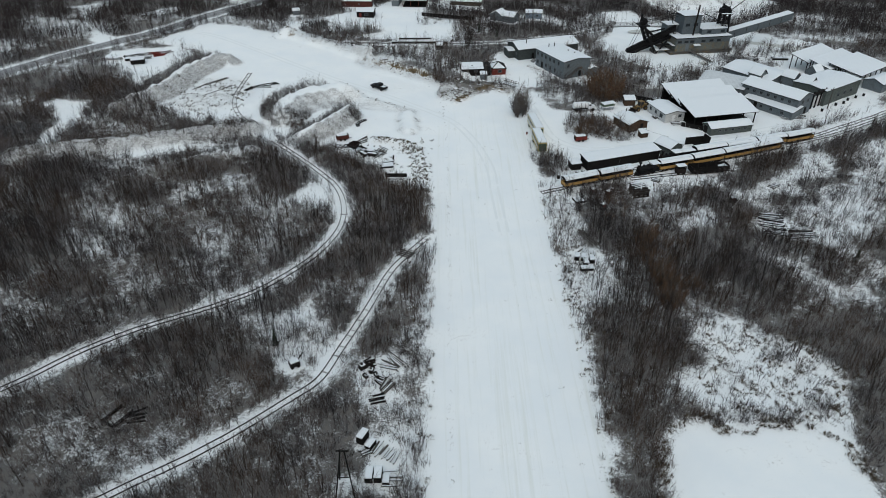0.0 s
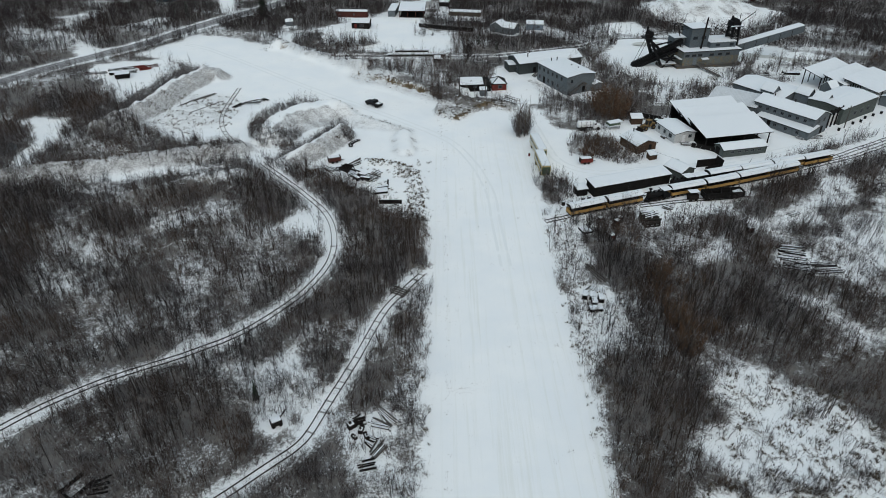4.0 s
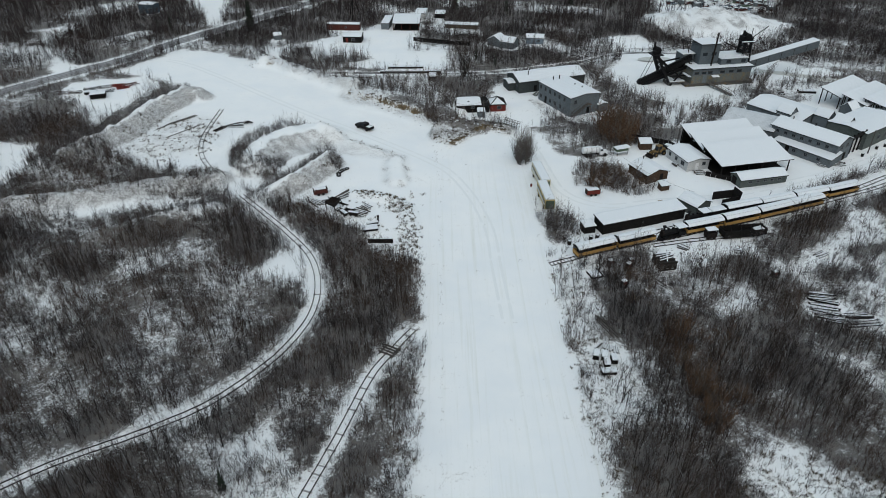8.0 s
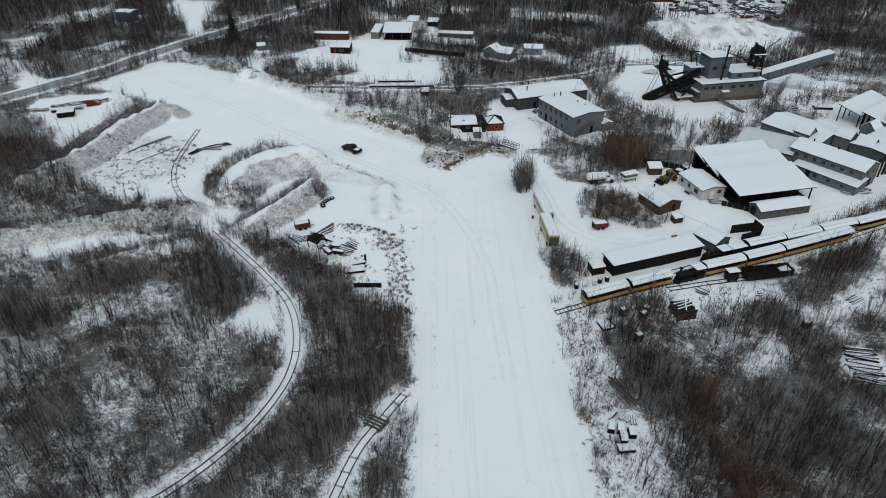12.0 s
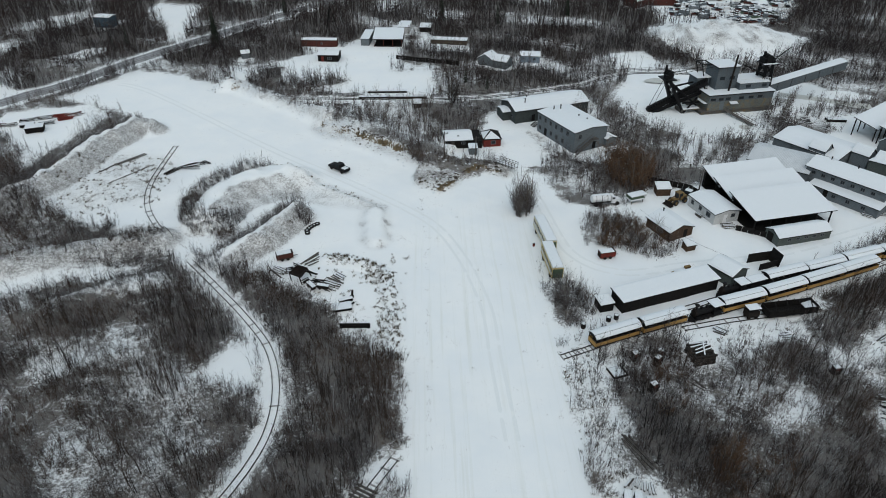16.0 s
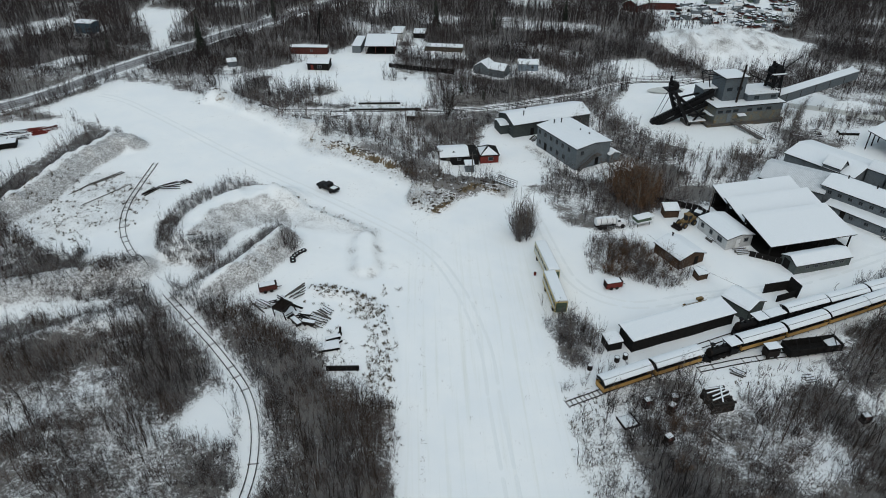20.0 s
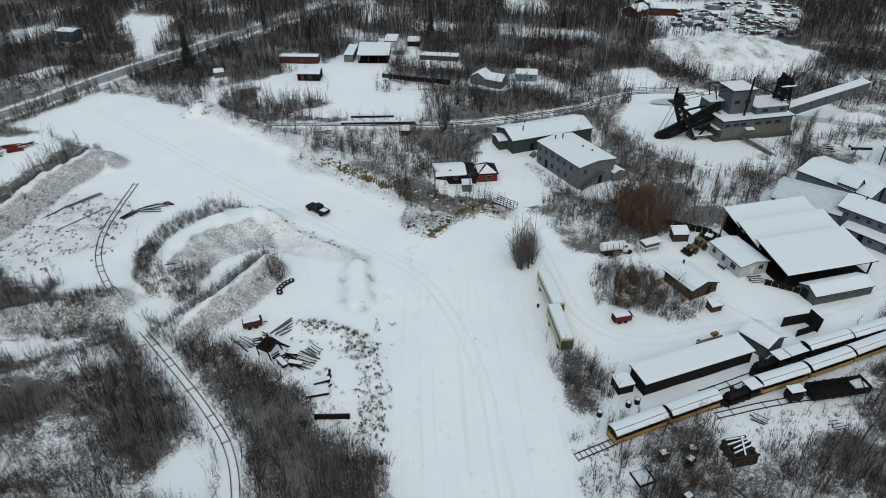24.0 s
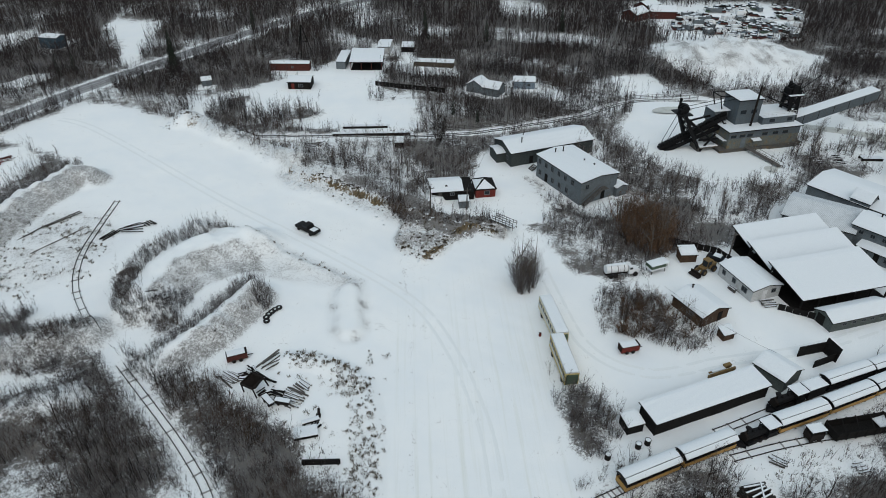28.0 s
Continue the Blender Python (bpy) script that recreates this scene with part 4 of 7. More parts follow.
FOOT = np.stack([0.85 + 0.12 * np.sin(np.arange(50, 196, 0.75) * 0.6) - 0.00002 * np.maximum(np.arange(50, 196, 0.75) - 150, 0) ** 3, np.arange(50, 196, 0.75)], -1)
FOOT = FOOT[RNG.random(len(FOOT)) < np.clip(0.35 + 0.6 * np.sin(FOOT[:, 1] * 0.31) + 0.3 * np.sin(FOOT[:, 1] * 1.1), 0.2, 0.95)]
scatter("frozen_clods", [tuft_template(RNG, 12, 0.14, 0.26) for _ in range(5)], np.concatenate([FOOT + RNG.normal(0, 0.09, FOOT.shape), spread_over(-2, 22, 50, 200, 0.012, lambda x, y: 0.8 + 0 * x)]), GRASS, "line of dark frozen clods along the strip", "clods", 0.6, 1.5)


def rubble_template(rng):
    a = np.array([(x, y, z) for z in (-0.5, 0.6) for x, y in ((-1, -1), (1, -1), (1, 1), (-1, 1))], float)
    a[:4] *= 1.15
    a = a * np.array([1, 0.8, 0.7]) * 0.3 + rng.normal(0, 0.09, a.shape)
    return a, np.array([(0, 1, 5), (0, 5, 4), (1, 2, 6), (1, 6, 5), (2, 3, 7), (2, 7, 6), (3, 0, 4), (3, 4, 7), (4, 5, 6), (4, 6, 7)])


RUBBLE = [rubble_template(RNG) for _ in range(10)]


scatter("earth_rubble", RUBBLE, np.concatenate([along(CUT[1:], 150, -0.2, 0.5), along(CUT[1:], 60, 2.0, 1.2), along(HEAD[:8], 110, 0.2, 0.3), along([(-66, 262), (-61, 266), (-57, 264)], 60, 0.0, 0.9), spread_over(-2, 20, 194, 211, 0.9, lambda x, y: inside(x, y, HEAD) * 0.7)] ), CLOD, "broken frozen earth along the cut bank", "rubble", 0.25, 0.8)
scatter("snow_lumps", RUBBLE, np.concatenate([along(CUT, 160, 1.8, 1.6), along(CUT[:3], 90, 1.0, 2.0), along(BANK, 130, 1.0, 1.8), along([(-68, 262), (-61, 267), (-56, 262), (-50, 256)], 150, 0.0, 1.4), along(HEAD[:8], 40, 0.8, 0.5), spread_over(-2, 20, 194, 211, 0.6, lambda x, y: inside(x, y, HEAD) * 0.7)]), SNOW, "broken lumps of snow along the bank", "snow", 0.3, 0.95)

# ---- tracks ----
def track(label, line, gauge, tie_step, jitter=0.3):
    top = thing("railway_track", label, "railway track", pose(0, 0, 0), "railway tracks")
    x, y, a = spline(line, 1.5)
    z = land(x, y)
    for side in (-1, 1):
        rx, ry = x - np.sin(a) * side * gauge / 2, y + np.cos(a) * side * gauge / 2
        ring = [(u, w) for u, w in ((-0.045, -0.06), (0.045, -0.06), (0.045, 0.1), (-0.045, 0.1))]
        v = [(rx[i] - math.sin(a[i]) * u, ry[i] + math.cos(a[i]) * u, z[i] + 0.1 + w) for i in range(len(x)) for u, w in ring]
        f = [(4 * i + k, 4 * i + (k + 1) % 4, 4 * i + 4 + (k + 1) % 4, 4 * i + 4 + k) for i in range(len(x) - 1) for k in range(4)]
        part("rail", Shape().add(v, f), RAIL, top)
    x, y, a = spline(line, tie_step)
    tie = Shape().box((0, 0, 0.03), (0.2, gauge + 0.5, 0.16)).mesh("sleeper")
    tie.materials.append(TIE)
    for i in range(len(x)):
        if tie_step < 1.5 or random.random() < 0.75:
            sh = random.uniform(-1, 1) * tie_step * jitter
            part("sleeper", tie, TIE, top, "", here(x[i] + sh * math.cos(a[i]), y[i] + sh * math.sin(a[i]), math.degrees(a[i]) + random.uniform(-4, 4), random.uniform(-0.06, 0.02)))
    return top


track("snow-covered narrow track curving through the brush", LOOP[:9] + [(-45.8, 166.6)], 1.08, 3.4)
track("short curved track ending among the gravel berms", [(-51.4, 173.4)] + LOOP[10:], 1.08, 3.4)
track("snow-covered spur track ending by the airstrip", SPUR, 1.12, 2.6)
track("station track under the parked excursion train", MAIN[:4], 1.05, 0.8, 0.1)
track("snowed-in station track leading past the lodge", MAIN[3:], 1.05, 2.8, 0.2)
track("second station track behind the first train", MAIN2, 1.05, 2.6, 0.2)
track("siding with old wooden freight cars", SIDING, 1.05, 2.8, 0.2)
track("snowed-in track past the loading platforms", NORTH, 1.05, 1.6, 0.2)


# ---- buildings ----
def house(name, label, category, cx, cy, length, width, yaw, eave, ridge, wall_mat, over=0.45, mono=False, windows=(), doors=(), dz=0.0, group="", snow=0.22, posts=False, pipes=(), open_back=False, cover=None):
    """A building with its length along its own x. mono: one slope, low at -y. windows: (side, along, sill, w, h)."""
    top = thing(name, label, category, here(cx, cy, yaw, dz), group)
    hl, hw = length / 2, width / 2
    s = Shape()
    if mono:
        prof = [(-hw, -0.6), (hw, -0.6), (hw, ridge), (-hw, eave)]
    else:
        prof = [(-hw, -0.6), (hw, -0.6), (hw, eave), (0, ridge), (-hw, eave)]
    n = len(prof)
    if posts:
        for x in np.linspace(-hl + 0.2, hl - 0.2, max(2, int(length / 3.5) + 1)):
            for y in (-hw + 0.2, hw - 0.2):
                h = (eave + (ridge - eave) * (y + hw) / width) if mono else eave
                part("post", Shape().box((x, y, h / 2 - 0.3), (0.24, 0.24, h + 0.6)), wall_mat, top)
        for y in (-hw + 0.2, hw - 0.2):
            h = (eave + (ridge - eave) * (y + hw) / width) if mono else eave
            part("beam", Shape().box((0, y, h - 0.12), (length, 0.2, 0.24)), wall_mat, top)
        if open_back:
            for x in np.linspace(-hl + 2, hl - 2, 5):
                part("rafter", Shape().beam((x, -hw + 0.2, eave - 0.15), (x, hw - 0.2, (ridge if mono else eave) - 0.15), 0.14, 0.2), wall_mat, top)
        else:
            part("back_wall", s.box((0, hw - 0.45, (ridge if mono else eave) / 2 - 0.3), (length - 0.6, 0.14, (ridge if mono else eave) * 0.9)), wall_mat, top)
            # near-black slab over the snow, darkens the floor of roofs with a back wall
            part("dirt_floor", Shape().box((0, 0, 0.05), (length - 0.4, width - 0.4, 0.25)), DARKWOOD, top, "near-black slab over the ground under the roof")
    else:
        s.add([(x, y, z) for x in (-hl, hl) for y, z in prof], [(i, (i + 1) % n, n + (i + 1) % n, n + i) for i in range(n)] + [tuple(range(n)), tuple(range(2 * n - 1, n - 1, -1))])
        part("wall", s, wall_mat, top)
        for x in (-hl, hl):
            for y in (-hw, hw):
                h = ridge if mono and y > 0 else eave
                part("corner_board", Shape().box((x, y, h / 2 - 0.1), (0.14, 0.14, h - 0.2)), wall_mat, top)
    o = over
    if mono:
        k = (ridge - eave) / width
        planes = [[(-hl - o, -hw - o, eave - k * o), (hl + o, -hw - o, eave - k * o), (hl + o, hw + o, ridge + k * o), (-hl - o, hw + o, ridge + k * o)]]
    else:
        k = (ridge - eave) / hw
        planes = [[(-hl - o, -hw - o, eave - k * o), (hl + o, -hw - o, eave - k * o), (hl + o, 0, ridge), (-hl - o, 0, ridge)],
                  [(-hl - o, 0, ridge), (hl + o, 0, ridge), (hl + o, hw + o, eave - k * o), (-hl - o, hw + o, eave - k * o)]]
    for p in planes:
        roof = part("roof", Shape().slab([(a, b, c + 0.02) for a, b, c in p], 0.14), DARKWOOD, top)
        if snow:
            part("snow", snow_sheet([(a * 0.992, b * 0.992, c + 0.165) for a, b, c in p], snow), cover or SNOW, roof, "blanket of snow on the roof")
    for side, along, sill, w, h in windows:
        m = {"s": pose(along, -hw, sill, 0, 0, 0), "n": pose(along, hw, sill, 0, 0, 180), "w": pose(-hl, along, sill, 0, 0, -90), "e": pose(hl, along, sill, 0, 0, 90)}[side]
        win = part("window", Shape().box((0, -0.02, h / 2), (w, 0.05, h)), GLASS, top, "", m)
        fr = Shape()
        for x in (-w / 2, w / 2):
            fr.box((x, -0.05, h / 2), (0.1, 0.1, h + 0.1))
        for z in (0, h):
            fr.box((0, -0.05, z), (w, 0.1, 0.1))
        fr.box((0, -0.045, h / 2), (0.05, 0.07, h))
        part("frame", fr, FRAME, win)
    for side, along, w, h, mat in doors:
        m = {"s": pose(along, -hw, 0), "n": pose(along, hw, 0, 0, 0, 180), "w": pose(-hl, along, 0, 0, 0, -90), "e": pose(hl, along, 0, 0, 0, 90)}[side]
        d = part("door", Shape().box((0, -0.04, h / 2), (w, 0.08, h)), mat, top, "", m)
        part("handle", Shape().box((w * 0.35, -0.12, h / 2), (0.12, 0.06, 0.12)), STEEL, d)
    for x, y, h in pipes:
        zr = eave + (ridge - eave) * ((y + hw) / width if mono else 1 - abs(y) / hw)
        pp = part("stove_pipe", Shape().rod((x, y, zr), (x, y, zr + h), 0.14, n=8), STEEL, top)
        part("cap", Shape().rod((x, y, zr + h + 0.05), (x, y, zr + h + 0.2), 0.26, 0.05), STEEL, pp)
    return top


def snow_sheet(c, thick):
    """A rounded, slightly uneven blanket over four corners, thin at the rim."""
    c = [Vector(p) for p in c]
    nu, nv = 14, 8
    s = Shape()
    verts = []
    for i in range(nu + 1):
        for j in range(nv + 1):
            u, v = i / nu, j / nv
            p = c[0] * (1 - u) * (1 - v) + c[1] * u * (1 - v) + c[2] * u * v + c[3] * (1 - u) * v
            e = min(u * nu, (1 - u) * nu, v * nv, (1 - v) * nv, 1.0)
            k = thick * (0.45 + 0.55 * e) * random.uniform(0.85, 1.12)
            verts.append(p + Vector((0, 0, k)))
    n = len(verts)
    f = [(i * (nv + 1) + j, (i + 1) * (nv + 1) + j, (i + 1) * (nv + 1) + j + 1, i * (nv + 1) + j + 1) for i in range(nu) for j in range(nv)]
    rim = [i * (nv + 1) for i in range(nu + 1)] + [nu * (nv + 1) + j for j in range(1, nv + 1)] + [i * (nv + 1) + nv for i in range(nu - 1, -1, -1)] + [j for j in range(nv - 1, 0, -1)]
    low = [verts[i] - Vector((0, 0, thick * 0.9)) for i in rim]
    m = len(rim)
    f += [(rim[i], n + i, n + (i + 1) % m, rim[(i + 1) % m]) for i in range(m)]
    return s.add(verts + low, f)


bunk = house("bunkhouse", "two-storey grey clapboard bunkhouse under snow", "building", 39.9, 223.8, 16.4, 10.2, -64, 5.5, 6.1, GREYWALL, 0.4,
             windows=[("s", x, 3.6, 1.0, 1.25) for x in (-7.2, -4.7, -2.3, 0.2, 2.6, 5.2)] + [("s", x, 0.9, 1.0, 1.25) for x in (-6.9, -1.9, 0.7, 3.4)] + [("e", -3.4, 3.5, 0.9, 1.2), ("w", 1.5, 3.5, 0.9, 1.2)],
             doors=[("s", -4.4, 1.0, 2.1, DARKWOOD), ("e", 1.4, 1.0, 2.0, DARKWOOD)], pipes=[(-6.2, -1.6, 1.2), (-5.6, 0.2, 1.3), (0.6, 1.6, 0.6), (3.4, 2.2, 0.6)])
stair = part("outside_stair", Shape(), GREYWOOD, bunk, "open wooden stair on the gable end", pose(8.2, -4.6, 0, 0, 0, 0))
for i in range(14):
    part("tread", Shape().box((0.7, 0.1 + i * 0.36, 0.1 + i * 0.22), (1.0, 0.34, 0.06)), GREYWOOD, stair)
for x in (0.2, 1.2):
    part("stringer", Shape().beam((x, 0, 0), (x, 5.0, 3.1), 0.08, 0.25), GREYWOOD, stair)
    part("handrail", Shape().beam((x, 0, 1.0), (x, 5.0, 4.1), 0.07), GREYWOOD, stair)
part("landing", Shape().box((0.7, 5.7, 3.05), (1.4, 1.4, 0.12)), GREYWOOD, stair)
house("lean_to", "small snow-roofed annex against the bunkhouse", "shed", 48.9, 219.6, 2.8, 3.0, -64, 2.2, 2.7, GREYWALL, 0.25)
GREENGREY = surf("green_grey_boards", (0.07, 0.085, 0.08), (0.11, 0.125, 0.118), 2.0, 0.75, 0.0, 0.01, (0.06, 0.07, 0.065), 0.3, 5.0)
THINSNOW = surf("thin_snow_on_tin", (0.50, 0.53, 0.55), (0.62, 0.65, 0.675), 1.5, 0.7, 0.0, 0.02, (0.42, 0.45, 0.47), 0.3, 1.2)
BLUEDARK = surf("dark_blue_boards", (0.045, 0.085, 0.118), (0.07, 0.118, 0.155), 2.0, 0.75, 0.0, 0.01, (0.04, 0.05, 0.06), 0.3, 5.0)
DARKWALL = surf("charcoal_siding", (0.038, 0.046, 0.046), (0.06, 0.07, 0.07), 2.0, 0.7, 0.0, 0.01, (0.03, 0.035, 0.035), 0.3, 5.0)
house("long_building", "long low dark-sided building with a broad snowy roof", "building", 35.6, 242.2, 23.2, 9.4, 19, 3.6, 5.0, DARKWALL, 0.4, windows=[("w", -2.6, 1.2, 0.9, 0.9)],
      doors=[("s", -6, 1.0, 2.0, DARKWOOD)], pipes=[(-7.5, -2.0, 1.5), (-5.0, 2.0, 0.8)])
house("annex", "small dark annex with a snowy roof", "shed", 23.4, 238.9, 2.2, 4.6, 15, 2.4, 2.9, DARKWALL, 0.25)
entry = thing("entry_steps", "snowy wooden entry steps between the two buildings", "steps", here(32.0, 232.8, -64))
for i in range(5):
    part("tread", Shape().box((0, -i * 0.32, 0.9 - i * 0.2), (1.6, 0.32, 0.08)), GREYWOOD, entry)
for x in (-0.8, 0.8):
    part("stringer", Shape().beam((x, 0.2, 0.95), (x, -1.5, 0), 0.08, 0.25), GREYWOOD, entry)
house("white_shed", "pale single-storey shed with snowy roof", "shed", 63.7, 182.8, 9.0, 6.0, -74, 2.5, 3.1, WHITEWALL, 0.35,
      windows=[("s", -3.2, 1.0, 0.8, 0.9), ("s", -0.4, 1.0, 0.8, 0.9), ("s", 2.4, 0.9, 1.3, 1.0), ("e", 1.6, 1.2, 0.9, 0.8)], doors=[("e", -0.3, 0.9, 2.0, TRIM)])
for cx, cy, l, w, lab in ((75.5, 194.2, 18.6, 6.6, "rear"), (76.4, 188.2, 19.4, 7.0, "middle"), (77.2, 180.2, 18.8, 9.0, "front")):
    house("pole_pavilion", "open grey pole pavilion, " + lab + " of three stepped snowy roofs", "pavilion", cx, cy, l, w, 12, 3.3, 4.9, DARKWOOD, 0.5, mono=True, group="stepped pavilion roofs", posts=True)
house("low_shed", "long low grey-green shed with a row of small windows", "shed", 77.6, 172.3, 12.4, 4.0, 13, 2.0, 2.9, GREENGREY, 0.25,
      windows=[("s", x, 1.0, 0.9, 0.6) for x in (-3.6, -1.6, 0.4, 2.2, 4.2)], doors=[("w", 0.5, 1.6, 2.0, DARKWOOD)])
# open front closed off: the near-black wall colour stands for the shade inside
house("platform_shed", "long timber train platform shed under snow, near-black walls standing for its shaded open front", "shed", 44.1, 153.2, 20.2, 3.6, 19, 2.5, 2.85, DARKWOOD, 0.35, mono=True)
house("hoist_shed", "small grey gable shed beside the platform", "shed", 57.6, 158.8, 5.0, 4.6, -57, 2.4, 3.4, GREENGREY, 0.3)
house("lean_to", "little snow-roofed shelter at the platform end", "shed", 32.2, 149.8, 2.4, 2.2, 15, 1.6, 1.9, DARKWOOD, 0.2, mono=True)
house("log_cabin", "brown log cabin with a snowy gable roof", "cabin", 51.8, 175.6, 6.9, 6.0, -66, 2.2, 3.2, BROWNWOOD, 0.35, windows=[("s", 1.0, 0.9, 0.8, 0.7)], doors=[("e", 1.2, 0.9, 1.9, DARKWOOD)], pipes=[(-2.6, 0.2, 0.9)])
house("little_hut", "tiny dark brown hut under snow", "hut", 53.7, 168.6, 1.9, 1.6, 15, 1.3, 1.7, BROWNWOOD, 0.25, mono=True)
house("small_shed", "small reddish shed with snow on its roof", "shed", 55.3, 191.9, 3.0, 2.2, 0, 1.7, 2.2, BROWNWOOD, 0.25, mono=True)
shack = house("shack", "low weathered shack with a sagging snowy roof", "shack", 9.2, 221.0, 6.8, 6.2, 5, 2.0, 2.9, DARKWOOD, 0.4, windows=[("s", 1.2, 0.9, 0.9, 0.7)], doors=[("s", -1.6, 0.9, 1.9, GREYWOOD)])
part("roof_hole", Shape().prism([(-1.3, 2.3), (1.3, 2.3), (0, 2.85)], -2.1, -0.7), BLACK, shack, "dark triangular hole in the roof")
house("tin_lean_to", "dark bare-roofed lean-to between two shacks", "shed", 14.0, 221.0, 2.5, 6.0, 5, 1.9, 2.5, DARKWOOD, 0.1, mono=True, snow=0)
red = thing("red_shack", "small red shack with a hipped snowy roof", "shack", here(18.1, 221.4, 5))
part("wall", Shape().box((0, 0, 0.85), (4.6, 5.0, 2.3)), REDWALL, red)
for sx, sy in ((0, -1), (0, 1), (-1, 0), (1, 0)):
    a, b, top_z = 2.55, 2.75, 3.5
    e = [(-a, sy * b, 1.95), (a, sy * b, 1.95)] if sy else [(sx * a, -b, 1.95), (sx * a, b, 1.95)]
    tip = [(0, 0.4, top_z), (0, -0.2, top_z)] if sx else [(0, sy * 0.3 + 0.1, top_z)] * 2
    rf = part("roof", Shape().slab([e[0], e[1], (*tip[1][:2], top_z), (*tip[0][:2], top_z + 0.01)], 0.08), DARKWOOD, red)
    if sx < 1:
        c = [Vector(p) for p in (e[0], e[1], tip[1], tip[0])]
        m = sum(c, Vector()) / 4
        part("snow", snow_sheet([m + (p - m) * 0.84 + Vector((0, 0, 0.1)) for p in c], 0.12), SNOW, rf, "thin snow on the roof")
for x, y in ((-2.55, -2.75), (2.55, -2.75), (-2.55, 2.75), (2.55, 2.75)):
    part("hip_board", Shape().beam((x, y, 2.08), (0, y * 0.1, 3.68), 0.16, 0.12), DARKWOOD, red)
win = part("window", Shape().box((0.3, -2.52, 1.15), (1.1, 0.06, 0.9)), GLASS, red)
part("frame", Shape().box((0.3, -2.56, 0.68), (1.3, 0.1, 0.12)).box((0.3, -2.56, 1.62), (1.3, 0.1, 0.12)).box((-0.3, -2.56, 1.15), (0.12, 0.1, 0.95)).box((0.9, -2.56, 1.15), (0.12, 0.1, 0.95)), FRAME, win)
house("grey_shed", "tiny grey shed with a flat snowy roof", "shed", 13.0, 215.1, 2.0, 2.0, 2, 1.7, 2.0, GREYWALL, 0.2, mono=True)
# the gift-shop quarter
house("gable_hall", "large hall with a steep pale snowy gable roof", "building", 87.7, 202.6, 13.4, 11.5, -38, 3.6, 5.2, GREYWALL, 0.4, cover=THINSNOW)
house("rear_hall", "rear hall with a wide low snowy roof", "building", 100.6, 211.5, 16.5, 12.2, -55, 3.6, 4.8, GREYWALL, 0.4)
house("main_lodge", "two-storey grey lodge with a long snowy roof", "building", 97.8, 190.4, 17.6, 7.4, -53, 5.2, 6.6, GREYWALL, 0.4,
      windows=[("s", x, 3.7, 0.9, 0.8) for x in (-7, -4.8, -2.6, -0.4, 1.8, 4.0, 6.2)] + [("e", -1.6, 1.0, 0.9, 1.1), ("e", 1.4, 3.6, 0.9, 1.1), ("e", -1.4, 3.6, 0.9, 1.1)], doors=[("e", 1.2, 1.1, 2.1, DARKWOOD)], pipes=[(-5.5, 0, 0.8), (0.5, 0, 0.8)])
house("front_wing", "single-storey front wing with windows under snow", "building", 95.6, 186.8, 15.4, 4.2, -55, 2.2, 3.0, GREYWALL, 0.35, mono=True,
      windows=[("s", x, 0.9, 0.9, 0.8) for x in (-6, -2, 1.2, 4.6)], doors=[("s", -3.9, 1.0, 2.0, DARKWOOD)])
house("store_hall", "flat-roofed dark store hall with false front", "building", 117.0, 199.5, 18.5, 10.5, 34, 4.4, 4.9, GREENGREY, 0.3, windows=[("s", x, 1.4, 1.2, 1.2) for x in (-2, 1.5, 5)])
for cx, cy, yaw in ((98.5, 206.3, -55), (107.5, 203.2, -55), (110.5, 198.6, -55), (117.5, 209.0, 34)):
    house("roof_gable", "small snowy cross-gable standing on the roofs", "gable", cx, cy, 4.0, 3.4, yaw, 4.6, 6.2, GREYWALL, 0.25, group="roof gables")
front = thing("false_front", "dark timber false front with pale door panels", "facade", here(110.2, 189.6, 34))
for x in (-3.0, -1.0, 1.0, 3.0):
    part("post", Shape().box((x, 0, 2.6), (0.35, 0.35, 5.4)), DARKWOOD, front)
part("beam", Shape().box((0, 0, 4.6), (6.6, 0.4, 0.7)), DARKWOOD, front)
for x in (-2, 0, 2):
    part("panel", Shape().box((x, 0.15, 1.9), (1.6, 0.1, 3.2)), WHITEWALL, front)
for cx, cy, l, w, lab in ((126.0, 227.0, 18.5, 6.0, "rear"), (130.2, 221.0, 19.5, 7.0, "middle"), (135.0, 215.5, 18.0, 10.5, "front")):
    house("pole_pavilion", "open pole pavilion by the store, " + lab + " of three snowy roofs", "pavilion", cx, cy, l, w, 36, 3.6, 5.0, DARKWOOD, 0.4, mono=True, group="eastern pavilion roofs", posts=True, open_back=True)
house("end_house", "grey gabled house with snowy roof", "house", 138.5, 206.0, 12.0, 6.0, 32, 2.7, 3.8, GREYWALL, 0.3)
# the northern yard
house("old_log_house", "dark weathered log house with patchy snowy roof", "cabin", -33.0, 294.6, 7.0, 5.6, -4, 2.4, 3.3, DARKWOOD, 0.35, windows=[("s", 0.5, 0.8, 1.4, 0.9)], doors=[("s", -2.0, 0.9, 1.9, REDWALL)], snow=0.12)
house("bunk_car", "long dark red bunk car on blocks", "railway car", -38.6, 311.2, 13.4, 2.8, -4, 2.4, 2.8, BROWNRED, 0.15, windows=[("s", 1.0, 1.0, 0.6, 0.6)], snow=0.15)
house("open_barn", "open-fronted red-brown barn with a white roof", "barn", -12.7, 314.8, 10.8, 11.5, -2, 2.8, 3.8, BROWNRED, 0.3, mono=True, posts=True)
house("store_shed", "narrow white-roofed storage shed", "shed", -21.0, 316.0, 3.0, 11.0, -6, 2.4, 2.8, GREYWALL, 0.2, mono=True)
